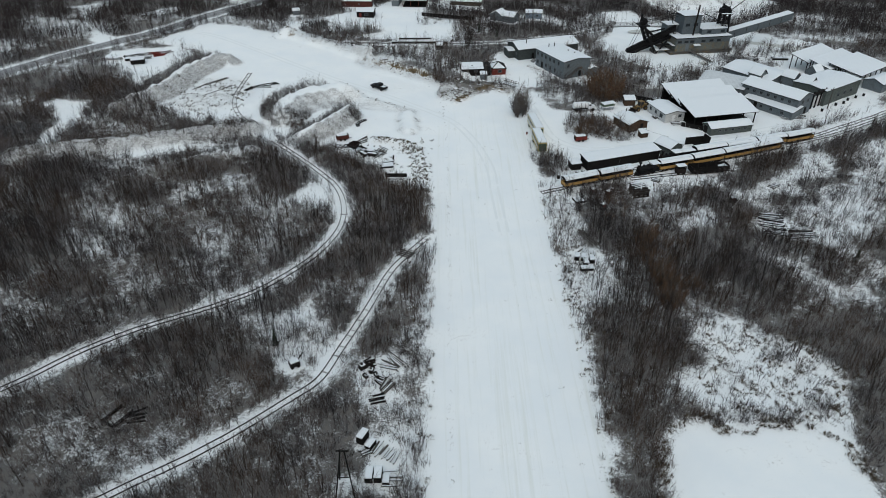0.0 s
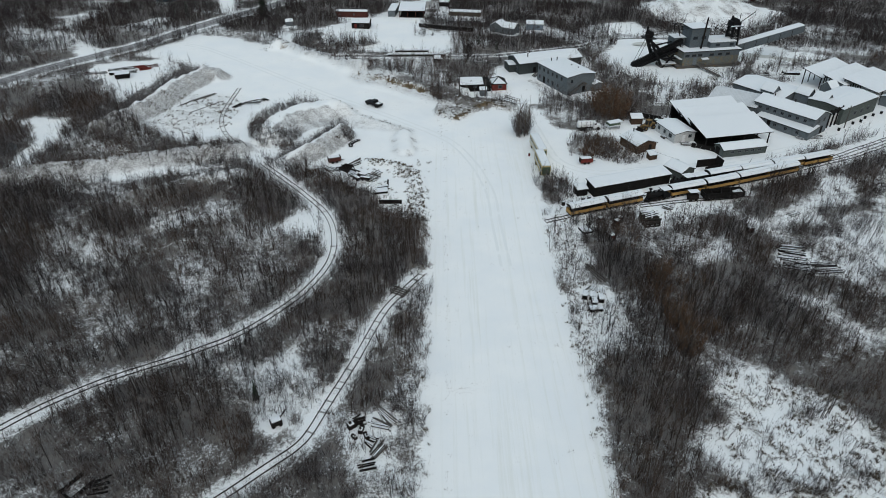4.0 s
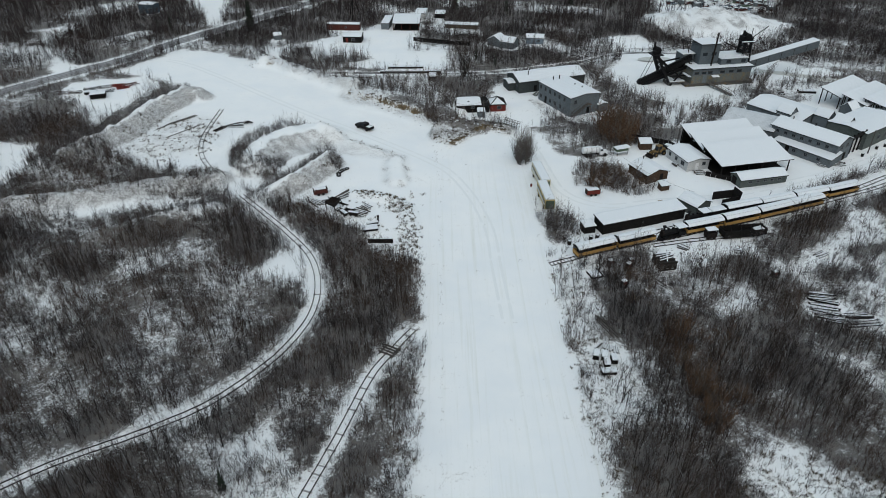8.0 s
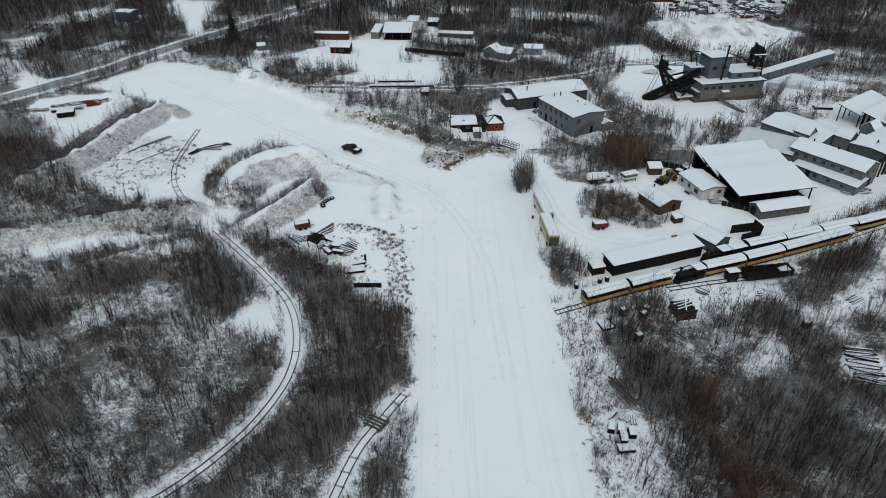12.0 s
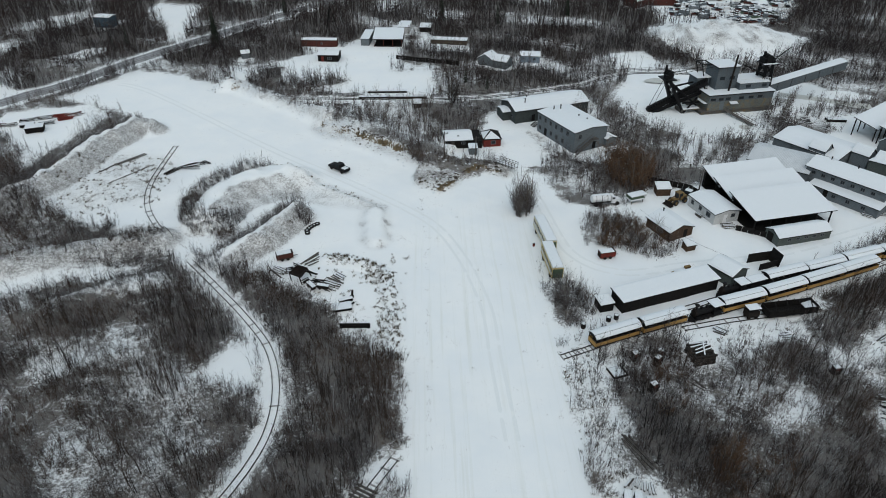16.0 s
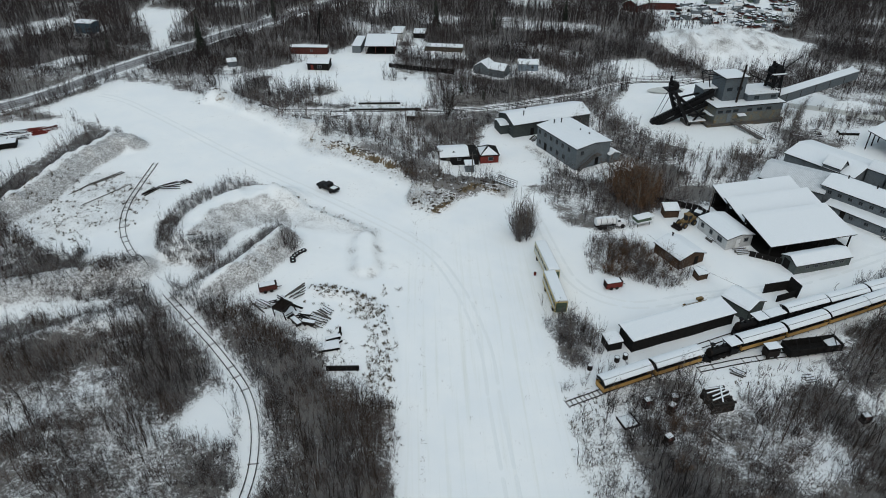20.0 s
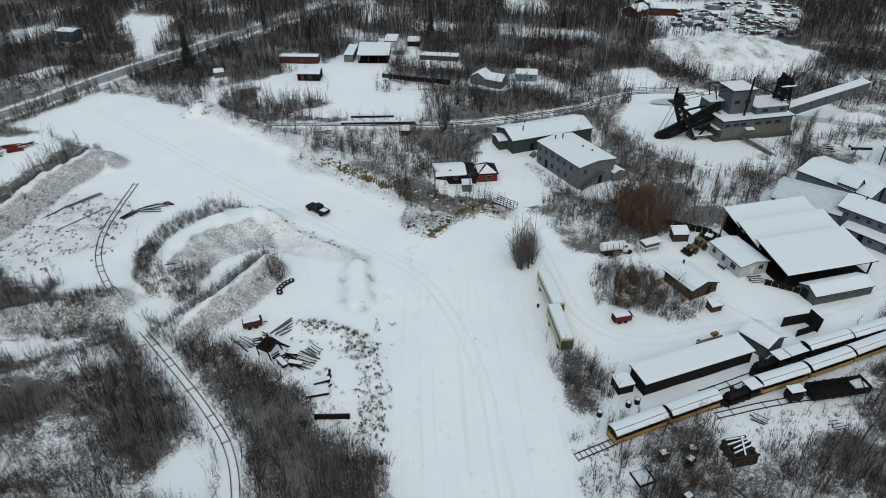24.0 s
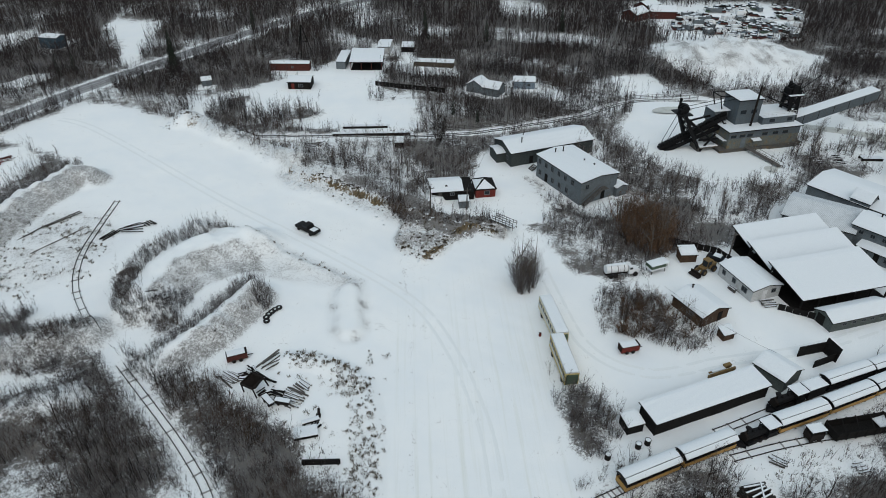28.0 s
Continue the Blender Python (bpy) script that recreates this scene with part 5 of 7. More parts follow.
house("twin_shed", "pale twin-roofed shed in the yard", "shed", -6.9, 331.0, 4.4, 9.0, -6, 2.6, 3.2, WHITEWALL, 0.2)
house("store_shed", "low shed behind the barn", "shed", 1.4, 331.0, 4.4, 5.0, -6, 1.8, 2.2, DARKWOOD, 0.2, mono=True)
house("cottage", "small grey cottage among bare trees", "cottage", 23.0, 288.5, 5.4, 5.0, 60, 2.4, 3.8, GREYWALL, 0.3)
house("cottage", "grey cottage with a snowy gable", "cottage", 27.5, 285.0, 5.4, 5.0, -30, 2.4, 3.8, GREYWALL, 0.3)
house("cottage", "low greenish cottage under snow", "cottage", 38.0, 291.0, 6.6, 4.6, -8, 2.2, 3.0, BLUEGREY, 0.3, windows=[("s", 1.5, 0.9, 0.9, 0.7)])
house("blue_shed", "blue-grey box shed beside the road", "shed", -129.6, 341.0, 7.2, 4.8, -14, 3.9, 4.3, BLUEDARK, 0.2, windows=[("e", 0.5, 1.4, 1.0, 1.0), ("s", 2.5, 1.6, 0.9, 0.9)])
house("roadside_hut", "little grey hut by the road", "hut", -63.4, 297.4, 2.8, 2.8, 20, 1.8, 2.5, GREYWALL, 0.25)
house("siding_hut", "small hut beside the snowed-in track", "hut", -1.5, 247.5, 2.2, 2.0, 0, 1.4, 1.9, DARKWOOD, 0.2, mono=True)
for cx, cy, yaw, l in ((97.0, 370.5, 40, 9), (105.7, 383.1, 40, 9), (109.0, 373.0, -8, 11)):
    house("farm_house", "red-brown house with white roof by the scrapyard", "house", cx, cy, l, 7, yaw, 3.0, 4.6, BROWNRED, 0.4, group="scrapyard houses")
house("low_store", "long low dark store with snow", "shed", 10.2, 312.6, 13.5, 2.6, -10, 1.6, 1.9, ORANGEBROWN, 0.2, mono=True)


# ---- excursion trains ----
def coach(label, x, y, yaw, side_mat, length=9.0):
    """An open-sided coach with an arched roof; its length runs along its own y."""
    top = thing("excursion_coach", label, "railway coach", here(x, y, yaw - 90), "excursion coaches")
    h = length / 2 - 0.1
    part("underframe", Shape().box((0, 0, 0.72), (1.9, 2 * h, 0.28)), BLACK, top)
    for y0 in (-h + 1.5, h - 1.5):
        bogie = part("bogie", Shape().box((0, y0, 0.5), (1.5, 1.7, 0.2)), STEEL, top)
        for dy in (-0.55, 0.55):
            for dx in (-0.55, 0.55):
                part("wheel", Shape().rod((dx - 0.06, y0 + dy, 0.42), (dx + 0.06, y0 + dy, 0.42), 0.36, n=12), STEEL, bogie)
    for sx in (-1.05, 1.05):
        part("side_panel", Shape().box((sx, 0, 1.22), (0.08, 2 * h, 0.78)), side_mat, top)
        part("sill_rail", Shape().box((sx, 0, 1.64), (0.14, 2 * h, 0.07)), BLACK, top)
        for i in range(8):
            part("post", Shape().box((sx, -h + 0.1 + i * (2 * h - 0.2) / 7, 2.05), (0.09, 0.1, 0.8)), BLACK, top)
    for y0 in (-h, h):
        part("end_panel", Shape().box((0, y0, 1.22), (2.1, 0.08, 0.78)), side_mat, top)
        part("end_wall", Shape().prism([(-1.05, 2.3), (1.05, 2.3), (0.7, 2.65), (0, 2.8), (-0.7, 2.65)], y0 - 0.04, y0 + 0.04), BLACK, top)
    part("floor", Shape().box((0, 0, 0.9), (2.0, 2 * h, 0.08)), GREYWOOD, top)
    for i in range(6):
        part("bench", Shape().box((0, -h + 1.0 + i * 1.35, 1.2), (1.7, 0.4, 0.5)), DARKWOOD, top)
    arc = [(1.2 * math.sin(a), 2.38 + 0.52 * (math.cos(a) - math.cos(1.2)) / (1 - math.cos(1.2))) for a in np.linspace(-1.2, 1.2, 25)]
    arc = [(x0 * 1.2 / 1.118, z0) for x0, z0 in arc]
    roof = part("roof", Shape().prism(arc + [(x0 * 0.97, z0 - 0.09) for x0, z0 in reversed(arc)], -h - 0.1, h + 0.1), BLACK, top, "dark arched roof")
    for i, j in ((0, 16), (17, 24)):
        seg = arc[i:j + 1]
        part("snow", Shape().prism([(x0, z0 + 0.02) for x0, z0 in seg] + [(x0, z0 + 0.13) for x0, z0 in reversed(seg)], -h - 0.05, h + 0.05), SNOW, roof, "snow lying on the arched roof")
    return top


for x, y, yaw in ((31.9, 141.0, 21), (40.9, 144.4, 20)):
    coach("yellow open-sided excursion coach with snowy arched roof", x, y, yaw, YELLOW)
for x, y, yaw in ((56.5, 149.4, 18), (65.5, 152.6, 19.5), (74.3, 155.9, 20.5), (82.8, 159.2, 21)):
    coach("yellow-and-black excursion coach behind the locomotive", x, y, yaw, YELLOW)
for x, y, yaw in ((67.5, 156.9, 18), (76.4, 159.8, 18)):
    coach("dark excursion coach on the rear track", x, y, yaw, BLACK)
for x, y, yaw in ((85.2, 162.6, 18), (94.0, 165.5, 20)):
    coach("yellow coach at the tail of the rear train", x, y, yaw, YELLOW)


def locomotive(label, x, y, yaw):
    """A small steam engine facing its own -y."""
    top = thing("steam_locomotive", label, "locomotive", here(x, y, yaw - 90), "steam locomotives")
    part("frame", Shape().box((0, 0, 0.75), (1.5, 5.2, 0.3)), BLACK, top)
    part("boiler", Shape().rod((0, -2.4, 1.65), (0, 0.9, 1.65), 0.6, n=16), BLACK, top)
    part("smokebox", Shape().rod((0, -2.75, 1.65), (0, -2.4, 1.65), 0.64, n=16), STEEL, top)
    part("chimney", Shape().rod((0, -2.3, 2.2), (0, -2.3, 2.9), 0.16, 0.2).rod((0, -2.3, 2.9), (0, -2.3, 3.25), 0.2, 0.45).rod((0, -2.3, 3.25), (0, -2.3, 3.4), 0.45, 0.3), BLACK, top, "flared black chimney")
    for y0, r in ((-1.2, 0.28), (-0.1, 0.24)):
        part("dome", Shape().rod((0, y0, 2.15), (0, y0, 2.5), r).rod((0, y0, 2.5), (0, y0, 2.65), r, r * 0.4), BLACK, top)
    part("headlamp", Shape().rod((0, -2.95, 2.45), (0, -2.6, 2.45), 0.2, n=10), STEEL, top)
    cab = part("cab", Shape().box((0, 1.75, 1.2), (1.9, 1.7, 0.9)), BLACK, top)
    for dx in (-0.9, 0.9):
        for dy in (0.95, 2.55):
            part("post", Shape().box((dx, dy, 2.1), (0.1, 0.1, 1.0)), BLACK, cab)
    roof = part("cab_roof", Shape().box((0, 1.75, 2.65), (2.2, 2.4, 0.1)), BLACK, top)
    part("snow", snow_sheet([(-1.08, 0.6, 2.7), (1.08, 0.6, 2.7), (1.08, 2.9, 2.7), (-1.08, 2.9, 2.7)], 0.14), SNOW, roof)
    for sx in (-0.62, 0.62):
        part("cylinder", Shape().rod((sx * 1.25, -2.5, 0.75), (sx * 1.25, -1.7, 0.75), 0.26, n=10), BLACK, top)
        part("connecting_rod", Shape().beam((sx * 1.25, -1.7, 0.6), (sx * 1.25, 1.2, 0.6), 0.06, 0.1), RAIL, top)
        for y0 in (-1.0, 0.1, 1.2):
            part("driving_wheel", Shape().rod((sx - 0.06, y0, 0.6), (sx + 0.06, y0, 0.6), 0.52, n=14), STEEL, top)
    part("cowcatcher", Shape().add([(-0.9, -2.7, 0.7), (0.9, -2.7, 0.7), (0.9, -2.7, 0.15), (-0.9, -2.7, 0.15), (0, -3.7, 0.15), (0, -3.1, 0.7)], [(0, 1, 2, 3), (0, 5, 1), (0, 3, 4, 5), (1, 5, 4, 2), (3, 2, 4)]), BLACK, top)
    return top


locomotive("black narrow-gauge steam locomotive with a snowy cab roof", 49.4, 146.9, 19)
locomotive("black steam locomotive waiting on the rear track", 56.4, 152.9, 19)
tender = thing("locomotive_tender", "black tender with snowy roof behind the locomotive", "tender", here(61.2, 154.7, 19))
part("body", Shape().box((0, 0, 1.5), (3.4, 1.8, 1.6)), BLACK, tender)
part("roof", Shape().box((0, 0, 2.5), (3.7, 2.1, 0.1)), BLACK, tender)
part("snow", snow_sheet([(-1.8, -1, 2.56), (1.8, -1, 2.56), (1.8, 1, 2.56), (-1.8, 1, 2.56)], 0.14), SNOW, tender)
for dx in (-1.1, 1.1):
    for dy in (-0.6, 0.6):
        part("wheel", Shape().rod((dx, dy - 0.06, 0.42), (dx, dy + 0.06, 0.42), 0.36, n=12), STEEL, tender)

gon = thing("ore_gondola", "long black open wooden gondola with snow inside", "railway car", here(64.2, 147.2, 8))
for y in (-1.25, 1.25):
    for k in range(4):
        part("side_board", Shape().box((0, y, 0.95 + k * 0.33), (9.4, 0.09, 0.3)), DARKWOOD, gon)
    for x in np.linspace(-4.5, 4.5, 7):
        part("stake", Shape().box((x, y * 1.06, 1.45), (0.14, 0.1, 1.5)), DARKWOOD, gon)
for x in (-4.7, 4.7):
    part("end_board", Shape().box((x, 0, 1.45), (0.1, 2.5, 1.3)), DARKWOOD, gon)
part("deck", Shape().box((0, 0, 0.75), (9.4, 2.4, 0.12)), DARKWOOD, gon)
for x in np.linspace(-3.4, 3.4, 4):
    part("cross_brace", Shape().beam((x, -1.25, 2.05), (x + 1.2, 1.25, 2.05), 0.12), DARKWOOD, gon)
part("snow", snow_sheet([(2.9, -1.1, 1.2), (4.6, -1.1, 1.6), (4.6, 1.1, 1.6), (2.9, 1.1, 1.2)], 0.12), SNOW, gon, "drift of snow in one end")
for x in (-3.4, -2.4, 2.4, 3.4):
    for y in (-0.6, 0.6):
        part("wheel", Shape().rod((x, y - 0.06, 0.4), (x, y + 0.06, 0.4), 0.36, n=12), STEEL, gon)
speeder = thing("work_car", "small dark work car with a snowy roof", "railway car", here(57.2, 146.4, 10))
part("body", Shape().box((0, 0, 1.15), (2.2, 1.5, 1.1)), STEEL, speeder)
for x in (-1.0, 1.0):
    for y in (-0.65, 0.65):
        part("post", Shape().box((x, y, 1.95), (0.1, 0.1, 0.7)), BLACK, speeder)
        part("wheel", Shape().rod((x * 0.7, y * 0.85 - 0.05, 0.38), (x * 0.7, y * 0.85 + 0.05, 0.38), 0.34, n=12), STEEL, speeder)
part("roof", Shape().box((0, 0, 2.33), (2.5, 1.7, 0.08)), BLACK, speeder)
part("snow", snow_sheet([(-1.2, -0.8, 2.37), (1.2, -0.8, 2.37), (1.2, 0.8, 2.37), (-1.2, 0.8, 2.37)], 0.12), SNOW, speeder)
bin_ = thing("plank_bin", "dark open plank bin with leaning sides", "bin", here(66.2, 162.4, 12))
part("back_wall", Shape().box((0, 1.4, 1.0), (5.0, 0.15, 2.0)), DARKWOOD, bin_)
part("front_wall", Shape().box((0.4, -1.2, 0.7), (4.6, 0.15, 1.5), 8), DARKWOOD, bin_)
part("side_wall", Shape().box((2.7, 0.1, 1.3), (0.15, 3.0, 2.8), 0, 0, 8), DARKWOOD, bin_)


# ---- gold dredge ----
dr = thing("gold_dredge", "grey sheet-metal gold dredge frozen into its pond", "dredge", pose(91.05, 246.75, 0, 0, 0, 10.5))
hull = part("hull", Shape().prism([(-11.6, -0.5), (12.0, -0.5), (12.0, 1.0), (-11.6, 1.0)], -6, 6), HULL, dr, "rust-stained flat hull")
part("deck", Shape().box((0.2, 0, 1.05), (24.0, 12.3, 0.12)), GREYWOOD, hull)
DECKWALL = surf("ochre_stained_sheet", (0.10, 0.11, 0.105), (0.15, 0.155, 0.14), 2.0, 0.75, 0.0, 0.008, (0.20, 0.135, 0.055), 0.22, 2.5)
house_l = part("deckhouse", Shape().box((0.5, -0.2, 3.3), (20.6, 11.2, 4.9)), DECKWALL, dr, "grey deckhouse with ochre stains")
part("sill_band", Shape().box((0.5, -5.83, 4.75), (20.6, 0.08, 1.9)), DREDGE, house_l, "grey sheet under the eave")
part("side_shelf", Shape().box((-10.3, -3.0, 3.3), (1.4, 4.6, 0.16), 0, 0, 8), SNOW, house_l, "snowy porch roof on the bow side")
part("door", Shape().box((-5.4, -5.85, 2.5), (1.3, 0.1, 2.6)), GREYWALL, house_l)
for x in (-8.5, -6.0, -3.8, 0.5, 3.6, 6.5):
    w = part("window", Shape().box((x, -5.90, 4.5), (1.5, 0.08, 0.8)), GLASS, house_l)
    part("frame", Shape().box((x, -5.91, 4.08), (1.7, 0.12, 0.1)).box((x, -5.91, 4.92), (1.7, 0.12, 0.1)), GREYWOOD, w)
part("awning", Shape().box((-2.0, -6.4, 3.4), (2.4, 1.3, 0.12), 0, 12), SNOW, house_l, "snowy door awning")
low = part("deck_roof", Shape().box((0.5, -0.2, 5.85), (21.6, 12.2, 0.2)), DARKWOOD, dr)
part("snow", snow_sheet([(-10.2, -6.2, 5.96), (11.2, -6.2, 5.96), (11.2, 5.8, 5.96), (-10.2, 5.8, 5.96)], 0.2), SNOW, low, "snow on the deckhouse roof")
tower = part("winch_house", Shape().box((-3.1, 0.85, 9.25), (6.6, 6.4, 6.6)), DREDGE, dr)
for x in (-4.7, -1.6):
    part("window", Shape().box((x, -2.38, 9.4), (1.6, 0.08, 1.0)), GLASS, tower)
troof = part("roof", Shape().box((-3.1, 0.85, 12.6), (7.4, 7.2, 0.2)), DARKWOOD, tower)
part("snow", snow_sheet([(-6.7, -2.65, 12.71), (0.5, -2.65, 12.71), (0.5, 4.35, 12.71), (-6.7, 4.35, 12.71)], 0.2), SNOW, troof)
ann = part("bow_annex", Shape().box((-8.8, 2.9, 7.3), (3.8, 4.6, 3.4)), DREDGE, dr)
part("snow", snow_sheet([(-11.0, 0.4, 9.02), (-6.5, 0.4, 9.02), (-6.5, 5.4, 9.02), (-11.0, 5.4, 9.02)], 0.22), SNOW, ann)
part("window", Shape().box((-8.8, 0.58, 7.4), (1.3, 0.08, 0.9)), GLASS, ann)
upper = part("stern_house", Shape().box((5.2, -0.2, 7.0), (9.6, 7.6, 2.2)), DREDGE, dr)
part("snow", snow_sheet([(0.3, -4.1, 8.12), (10.1, -4.1, 8.12), (10.1, 3.6, 8.12), (0.3, 3.6, 8.12)], 0.2), SNOW, upper)
rail_ = part("deck_railing", Shape().beam((0.4, -4.0, 9.2), (9.9, -4.0, 9.2), 0.08).beam((0.4, -4.0, 8.75), (9.9, -4.0, 8.75), 0.06), TRIM, upper, "pale pipe railing")
for x in np.linspace(0.4, 9.9, 9):
    part("stanchion", Shape().rod((x, -4.0, 8.1), (x, -4.0, 9.2), 0.04, n=6), TRIM, rail_)
for x in (3.2, 8.4):
    part("window", Shape().box((x, -4.03, 7.1), (1.5, 0.08, 0.9)), GLASS, upper)
part("chimney", Shape().rod((-2.9, -3.9, 5.9), (-1.9, -3.2, 16.4), 0.3, 0.26, 10), STEEL, dr, "tall thin rusty stack")
# bow gantry and bucket ladder
gant = part("bow_gantry", Shape(), BLACK, dr, "black latticed bow gantry")
for y in (-3.4, 3.4):
    part("leg", Shape().beam((-15.8, y, 0.0), (-20.8, y * 0.5, 9.7), 0.8), BLACK, gant)
    part("strut", Shape().beam((-12.0, y, 2.2), (-20.3, y * 0.5, 9.0), 0.45), BLACK, gant)
for z in (2.0, 3.8, 5.6, 7.4):
    x, yy = -15.8 - 5.0 * z / 9.7, 3.4 - 1.7 * z / 9.7
    part("crossbar", Shape().beam((x, -yy, z), (x, yy, z), 0.25), BLACK, gant)
    part("diagonal", Shape().beam((x, -yy, z), (x - 0.95, yy * 0.85, z + 1.8), 0.2), BLACK, gant)
part("head_platform", Shape().box((-20.8, 0, 9.8), (3.6, 4.6, 0.25)), BLACK, gant)
for y in (-1.0, 0, 1.0):
    part("sheave", Shape().rod((-20.6, y - 0.15, 11.0), (-20.6, y + 0.15, 11.0), 1.05, n=16), BLACK, gant)
lad = part("bucket_ladder", Shape().beam((-25.5, 0, 0.3), (-8.0, 0, 7.8), 1.5, 1.1), BLACK, dr, "black bucket ladder")
for i in range(24):
    u = i / 23
    c = Vector((-25.3 + 17 * u, 0, 1.15 + 7.3 * u))
    part("bucket", Shape().box(c, (0.5, 1.1, 0.75), 0, 0, -23).box(c + Vector((0.1, 0, 0.4)), (0.15, 1.2, 0.3), 0, 0, -23), BLACK, lad)
for y in (-0.9, 0.9):
    part("cable", Shape().rod((-20.8, y, 10.8), (-24.8, y, 1.2), 0.07, n=5), BLACK, gant)
    part("cable", Shape().rod((-20.8, y, 10.8), (-6.5, y + 0.8, 12.2), 0.07, n=5), BLACK, gant)
frame_ = part("roof_frame", Shape().beam((-6.6, 4.2, 12.7), (-9.8, 4.6, 12.8), 0.22).beam((-6.6, 0.6, 12.7), (-9.8, 1.2, 12.8), 0.22).beam((-9.8, 4.6, 12.8), (-9.8, 1.2, 12.8), 0.22).beam((-9.8, 4.6, 12.8), (-8.6, 4.6, 9.2), 0.22).beam((-9.8, 1.2, 12.8), (-8.6, 1.2, 9.2), 0.22), BLACK, dr)
# stern gantry
sg = part("stern_gantry", Shape(), BLACK, dr, "black stern gantry with sheaves")
for x in (8.8, 11.4):
    for y in (-2.4, 1.2):
        part("leg", Shape().beam((x, y, 5.0), (10.1 + (x - 10.1) * 0.75, -0.6 + (y + 0.6) * 0.8, 12.5), 0.8), BLACK, sg)
for z in (7.4, 9.2, 11.0):
    part("crossbar", Shape().box((10.1, -0.6, z), (2.6, 3.2, 0.3)), BLACK, sg)
part("head_platform", Shape().box((10.1, -0.6, 12.5), (4.6, 4.2, 0.2)), BLACK, sg)
for y in (-1.6, -0.4, 0.6):
    part("sheave", Shape().rod((10.1, y - 0.2, 13.8), (10.1, y + 0.2, 13.8), 1.15, n=16), BLACK, sg)
for z0, z1 in ((5.2, 7.4), (7.4, 9.2), (9.2, 12.2)):
    for y in (-1.6, 1.6):
        part("diagonal", Shape().beam((8.9, -0.6 + y, z0), (11.2, -0.6 + y, z1), 0.3).beam((11.3, -0.6 + y, z0), (9.0, -0.6 + y, z1), 0.3), BLACK, sg)
part("hoist_gear", Shape().box((8.9, -0.2, 13.3), (1.0, 2.4, 1.5)).box((11.2, -1.2, 13.2), (0.9, 1.6, 1.2)).box((9.8, 0.9, 14.6), (0.6, 0.5, 1.6)).rod((10.8, -1.8, 12.6), (10.8, -1.8, 16.8), 0.12, n=6), BLACK, sg)
part("snow", snow_sheet([(7.9, -2.65, 12.6), (12.3, -2.65, 12.6), (12.3, -1.7, 12.6), (7.9, -1.7, 12.6)], 0.1), SNOW, sg)
part("hoist_gear", Shape().box((-19.8, 0.8, 10.9), (0.9, 1.8, 1.6)).box((-21.8, -0.8, 10.6), (0.8, 1.4, 1.1)).box((-21.0, 1.2, 12.4), (0.5, 0.5, 1.8)), BLACK, gant)
for a, b in (((-15.8, -3.4, 0.2), (-12.2, -3.4, 4.6)), ((-15.8, 3.4, 0.2), (-12.2, 3.4, 4.6)), ((-18.6, -2.4, 6.0), (-10.8, 0.8, 7.2)), ((-18.6, 2.4, 6.0), (-10.8, 2.4, 7.2)), ((-16.4, -3.0, 3.1), (-11.0, -3.0, 3.1))):
    part("brace", Shape().beam(a, b, 0.4), BLACK, gant)
for y in (-1.1, 1.1):
    part("ladder_truss", Shape().beam((-24.5, y, -0.1), (-8.0, y, 5.9), 0.5, 0.9), BLACK, lad)
for u in np.linspace(0.05, 0.95, 9):
    part("tie_bar", Shape().beam((-24.5 + 16.5 * u, -1.3, 0.2 + 6.0 * u), (-24.0 + 16.5 * u, 1.3, 1.2 + 6.6 * u), 0.3), BLACK, lad)
part("bow_deck", Shape().box((-13.6, -2.6, 1.3), (5.4, 3.0, 0.3)).box((-16.4, -1.8, 0.7), (0.3, 4.0, 1.2)), HULL, dr)
part("snow", snow_sheet([(-16.2, -4.0, 1.46), (-11.0, -4.0, 1.46), (-11.0, -1.2, 1.46), (-16.2, -1.2, 1.46)], 0.14), SNOW, dr)
part("boom", Shape().beam((11.5, -0.6, 13.0), (17.0, -0.6, 16.8), 0.2), BLACK, sg)
part("boom", Shape().beam((9.0, -1.4, 9.6), (2.0, -1.0, 12.6), 0.3).beam((2.2, -1.6, 11.2), (3.4, -0.6, 13.2), 0.15), BLACK, sg)
stk = part("stacker", Shape().add([(10.5, y, z) for y in (-1.6, 1.6) for z in (2.8, 5.6)] + [(37.5, y + 0.8, z) for y in (-1.6, 1.6) for z in (8.7, 11.2)], [(0, 1, 3, 2), (4, 6, 7, 5), (0, 4, 5, 1), (2, 3, 7, 6), (1, 5, 7, 3), (0, 2, 6, 4)]), DREDGE, dr, "long enclosed tailings stacker")
part("snow", snow_sheet([(10.5, -1.7, 5.62), (37.4, -0.9, 11.22), (37.4, 2.5, 11.22), (10.5, 1.7, 5.62)], 0.16), SNOW, stk)
for x in (15, 19.5, 24, 28.5, 33):
    part("rib", Shape().box((x, -1.6 + (x - 10.5) * 0.03, 4.2 + (x - 10.5) * 0.213), (0.15, 0.1, 2.5)), STEEL, stk)
shore = np.linspace(0, 6.283, 25)[:-1]
rims = [(78 + 17 * k * math.cos(a) * (1 + 0.1 * math.sin(3 * a)), 237 + 13 * k * math.sin(a), z) for k, z in ((1.06, -0.35), (0.94, 0.2)) for a in shore]
ice = tagged(part("pond_ice", Shape().add(rims + [(78, 237, 0.22)], [(i, (i + 1) % 24, 24 + (i + 1) % 24, 24 + i) for i in range(24)] + [(24 + i, 24 + (i + 1) % 24, 48) for i in range(24)]), PACKED), "snow-covered ice of the dredge pond", "pond", kind="structure")
